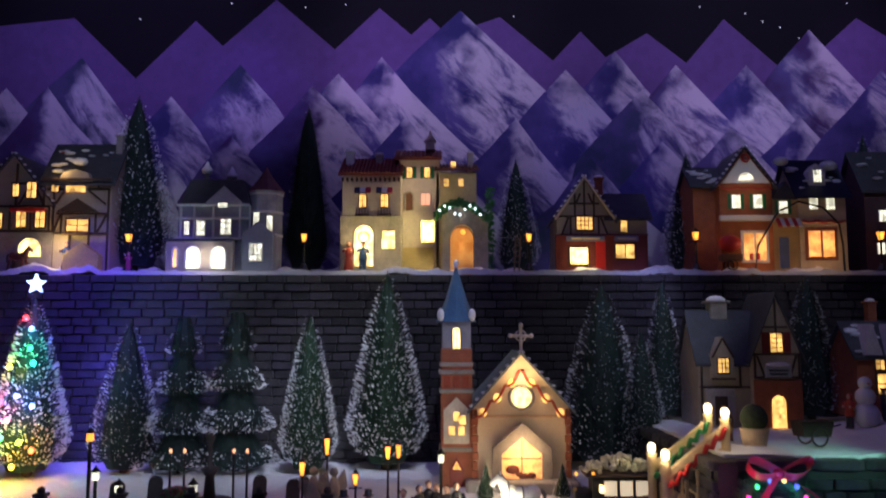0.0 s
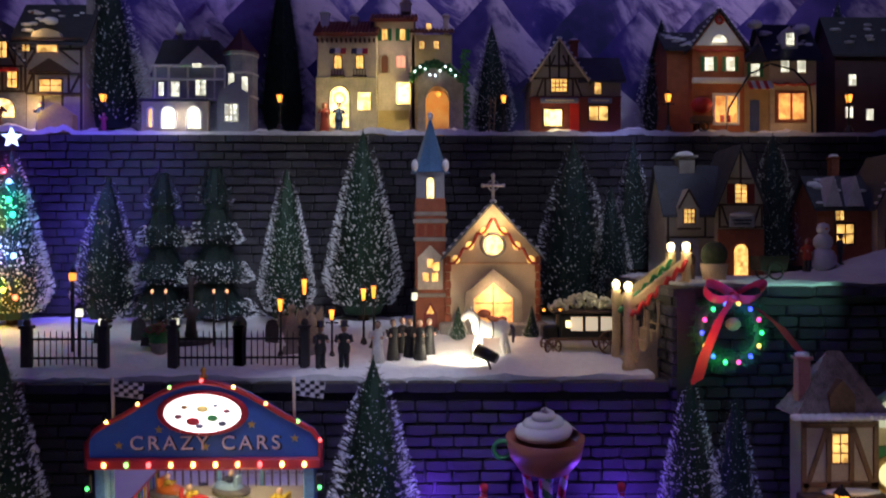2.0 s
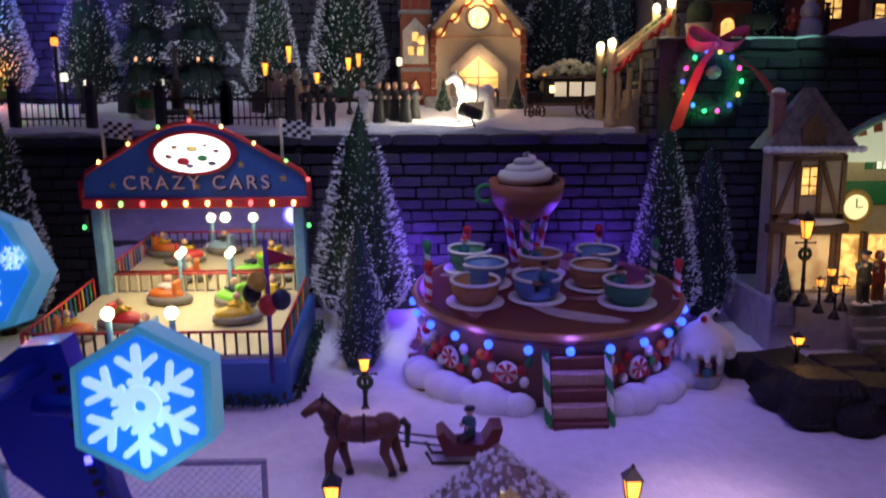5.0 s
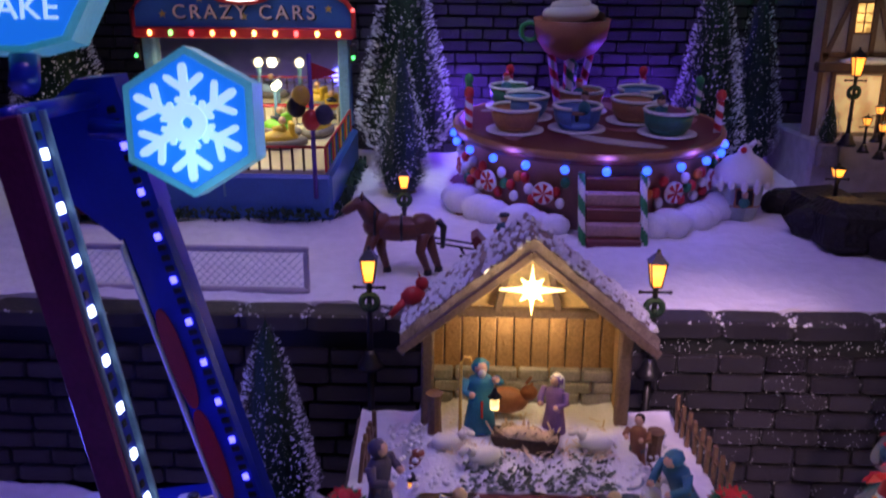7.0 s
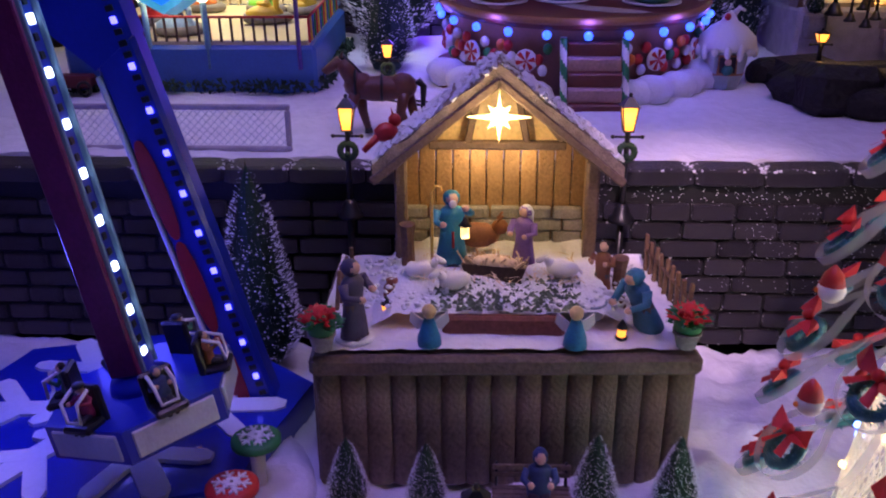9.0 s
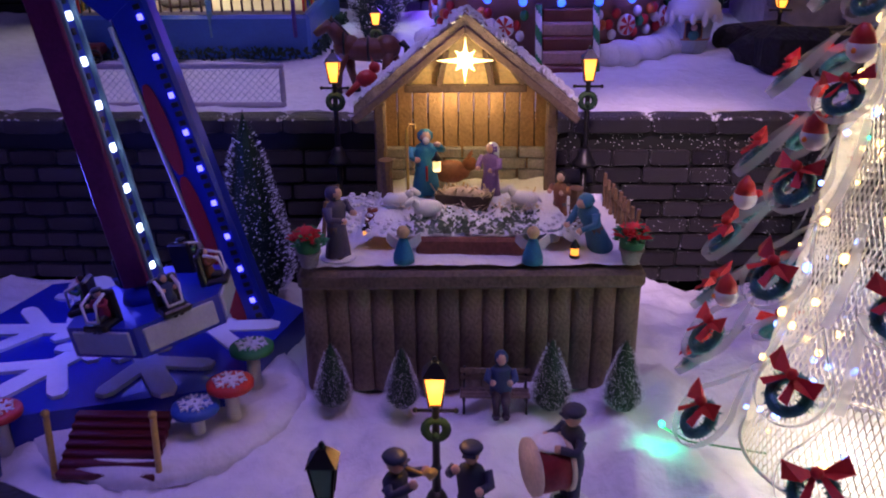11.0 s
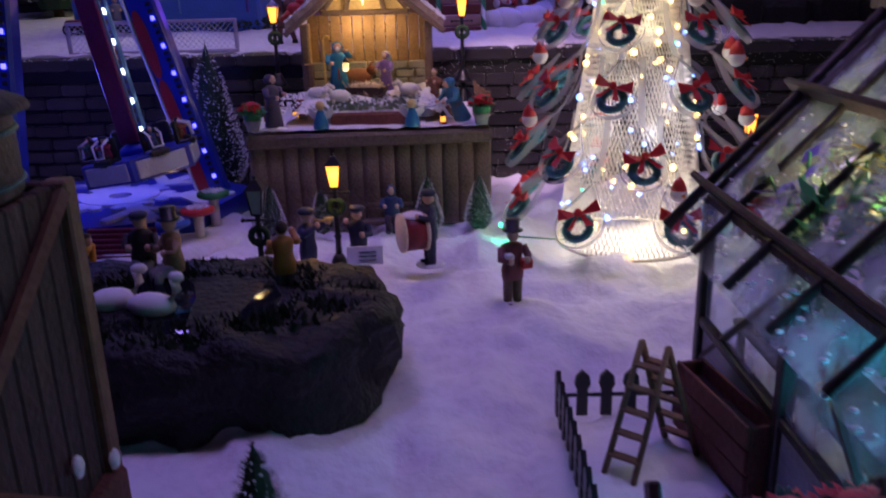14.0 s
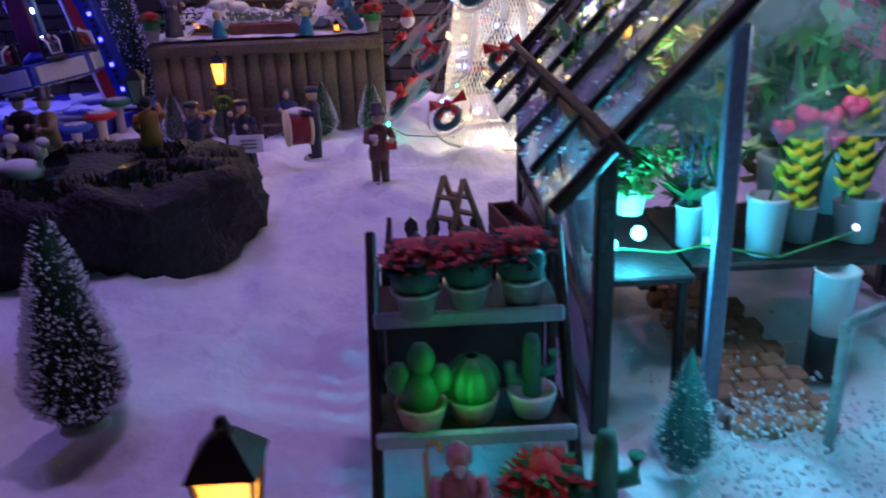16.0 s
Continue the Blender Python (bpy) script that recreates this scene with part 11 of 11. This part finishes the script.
for px, w in ((1037, 0.080), (1110, 0.050)):
    part("fascia", B().box((X(px), -0.008, tz(431)), (w, 0.004, 0.011), 0.001), mat("fascia_blue", (0.16, 0.18, 0.32), 0.5), tud)
    part("fascia_bar", B().box((X(px), -0.0105, tz(431)), (w * 0.75, 0.0006, 0.0035)), CREAM, tud)
chimney(tud, X(1072), 0.05, tz(350), tz(318), 0.016, REDBRICK)
lamp("POINT", (tx(1030), YT - 0.035, ZT + 0.035), 0.055, (1.0, 0.76, 0.3), 0.008)

sho = thing("brick_shops", "orange brick shop row with white gable and striped awning", "house", pose(tx(1372), YT, ZT))
o = tx(1372)
OBR = mat("orange_brick", (0.42, 0.13, 0.05), 0.7, var=0.3, scale=220, bump=0.6)
gable_block(sho, X(1278), X(1372), -0.006, 0.12, 0, tz(335), tz(275), OBR, SLATE, 0.010)
gable_block(sho, X(1238), X(1290), 0.02, 0.12, 0, tz(335), tz(300), OBR, SLATE, 0.008, "x")
part("white_gable", B().prism([(X(1282), tz(335)), (X(1368), tz(335)), (X(1325), tz(281))], -0.010, -0.005), WHITEP, sho)
porch_arch(sho, X(1325), tz(323), 0.034, 0.017, COOLW, -0.011, WHITEP)
part("gable_wreath", B().ring((X(1325), -0.013, tz(292)), 0.007, 0.003, 16, 6, "y"), mat("red_garland", (0.42, 0.05, 0.03), 0.6), sho)
for px in (1307, 1346):
    window(sho, X(px), tz(367), 0.016, 0.026, COOLW, WHITEP, 3, 3, -0.007)
    for s in (-1, 1):
        part("shutter", B().box((X(px) + s * 0.014, -0.008, tz(367)), (0.006, 0.003, 0.032), 0.0005), GREENP, sho)
part("cornice", B().box((X(1325), -0.009, tz(396)), (X(1374) - X(1276), 0.010, 0.012), 0.002), WHITEP, sho)
window(sho, X(1338), tz(445), 0.046, 0.056, SHOPLIT, WHITEP, 2, 1, -0.007)
for x in (1330, 1342):
    part("display_toy", B().box((X(x), -0.011, tz(462)), (0.008, 0.003, 0.014), 0.001), REDP, sho)
part("garland", B().tube([(X(1280 + k * 4), -0.010, tz(342) - 0.004 * abs(math.sin(k * 0.45))) for k in range(24)], 0.0026, 6), mat("red_garland", (0.42, 0.05, 0.03), 0.6), sho)
part("wall", B().box((X(1396), 0.05, tz(425)), (X(1420) - X(1372), 0.10, 2 * tz(425) ), 0.001), mat("tan_wall", (0.50, 0.34, 0.16), 0.7, var=0.2), sho)
part("mid_gable", B().prism([(X(1372), tz(362)), (X(1420), tz(362)), (X(1398), tz(330))], -0.004, 0.08), SLATE, sho)
window(sho, X(1393), tz(376), 0.016, 0.024, COOLW, WHITEP, 3, 3, -0.001)
for s in (-1, 1):
    part("shutter", B().box((X(1393) + s * 0.014, -0.002, tz(376)), (0.006, 0.003, 0.030), 0.0005), GREENP, sho)
for k in range(6):
    part("awning_stripe", B().box((X(1380 + k * 7.2), -0.014, tz(404)), (0.0083, 0.026, 0.002), 0.0004, (50, 0, 0)), REDP if k % 2 == 0 else WHITEP, sho)
part("shop_door", B().box((X(1392), -0.002, tz(455)), (0.020, 0.003, 0.066), 0.001), mat("blue_door", (0.10, 0.14, 0.30), 0.4), sho)
gable_block(sho, X(1420), X(1504), -0.004, 0.12, 0, tz(352), tz(288), mat("cream_front", (0.58, 0.47, 0.34), 0.7, var=0.2), NAVY, 0.010, "x")
part("dormer", B().prism([(X(1444), tz(340)), (X(1474), tz(340)), (X(1474), tz(312)), (X(1459), tz(298)), (X(1444), tz(312))], 0.006, 0.06), WHITEP, sho)
for px, py, y in ((1459, 321, 0.0055), (1446, 370, -0.005), (1476, 370, -0.005)):
    window(sho, X(px), tz(py), 0.016, 0.024, COOLW, WHITEP, 3, 3, y)
window(sho, X(1457), tz(440), 0.054, 0.054, SHOPLIT, REDBRICK, 2, 1, -0.005)
part("garland", B().tube([(X(1424 + k * 4), -0.009, tz(400) - 0.004 * abs(math.sin(k * 0.5))) for k in range(20)], 0.003, 6), mat("red_garland", (0.42, 0.05, 0.03), 0.6), sho)
for px, py, r in ((1400, 292, 0.012), (1486, 300, 0.014), (1498, 330, 0.010)):
    part("roof_snow", B().ball((X(px), 0.02, tz(py)), r, 9, (1.4, 0.9, 0.8)), CRUST, sho)
lamp("POINT", (tx(1340), YT - 0.05, ZT + 0.05), 0.04, (1.0, 0.60, 0.26), 0.008)
lamp("POINT", (tx(1457), YT - 0.045, ZT + 0.05), 0.04, (1.0, 0.60, 0.26), 0.008)
lamp("POINT", (tx(1330), YT - 0.05, ZT + 0.16), 0.02, (1.0, 0.70, 0.4), 0.008)
dk = thing("dark_house", "dark snowy house with few lit windows", "house", pose(tx(1600), YT + 0.03, ZT))
gable_block(dk, -0.055, 0.12, 0, 0.10, 0, 0.19, 0.27, mat("dark_plum_wall", (0.08, 0.04, 0.05), 0.7, var=0.3), SLATE, 0.01, "x")
for x, z in ((-0.025, 0.055), (-0.018, 0.125), (0.02, 0.05)):
    window(dk, x, z, 0.014, 0.022, COOLW, WHITEP, 2, 2, -0.0005)
swan = thing("arched_gate", "thin black arched wire gate before the shops", "arch", pose(tx(1405), YT - 0.022, ZT))
part("arch_wire", B().tube([(-0.085 + 0.0, 0, 0.0), (-0.078, 0, 0.055), (-0.035, 0, 0.125), (0.01, 0, 0.148), (0.06, 0, 0.135), (0.092, 0, 0.10), (0.098, 0, 0.055), (0.099, 0, 0.0)], 0.0022, 7), BLACK, swan)
for px, h in ((227, 0.085), (538, 0.085), (936, 0.085), (1232, 0.09), (1560, 0.09)):
    street_lamp(pose(tx(px), YT - 0.012, ZT + 0.004), h, True, 0.003, False)
for px, c, lb in ((643, (0.03, 0.08, 0.20), "blue-coated figurine before the villa door"), (230, (0.45, 0.05, 0.20), "pink-coated figurine under the dark tree"), (120, (0.03, 0.06, 0.20), "dark blue figurine before the inn"), (618, (0.4, 0.06, 0.04), "red-coated figurine before the villa")):
    figurine("villager_figurine", lb, pose(tx(px), YT - 0.018, ZT + 0.002), 0.062 if px != 230 else 0.04, c, c, "hood" if px != 643 else "cap", px != 643, arms=((0.6, 0.6), (0.8, 0.4)))
horse("cart_horse", "dark brown toy horse before the inn", pose(tx(35), YT - 0.016, ZT + 0.003, 0, 0, 180), 0.05, BROWNHORSE, BLACK)
sl2 = thing("market_cart", "red toy market cart with snow on its roof", "cart", pose(tx(1290), YT - 0.02, ZT + 0.003))
part("cart_bed", B().box((0, 0, 0.028), (0.044, 0.022, 0.014), 0.002), WOODP, sl2)
part("canopy", B().ball((0, 0, 0.058), 0.022, 10, (1.1, 0.7, 0.8)), REDP, sl2)
for y in (-0.012, 0.012):
    part("wheel", B().ring((0, y, 0.012), 0.0105, 0.0015, 16, 5, "y"), TIMBER, sl2)
lad2 = thing("snow_ladder", "pale wooden ladder leaning by a dark tree", "ladder", pose(tx(913), YT - 0.012, ZT + 0.003, -8, 4, 0))
for x in (-0.004, 0.006):
    part("stile", B().box((x, 0, 0.038), (0.003, 0.002, 0.078), 0.0005), PLANK, lad2)
for k in range(6):
    part("rung", B().box((0.001, 0, 0.008 + k * 0.012), (0.010, 0.002, 0.002)), PLANK, lad2)
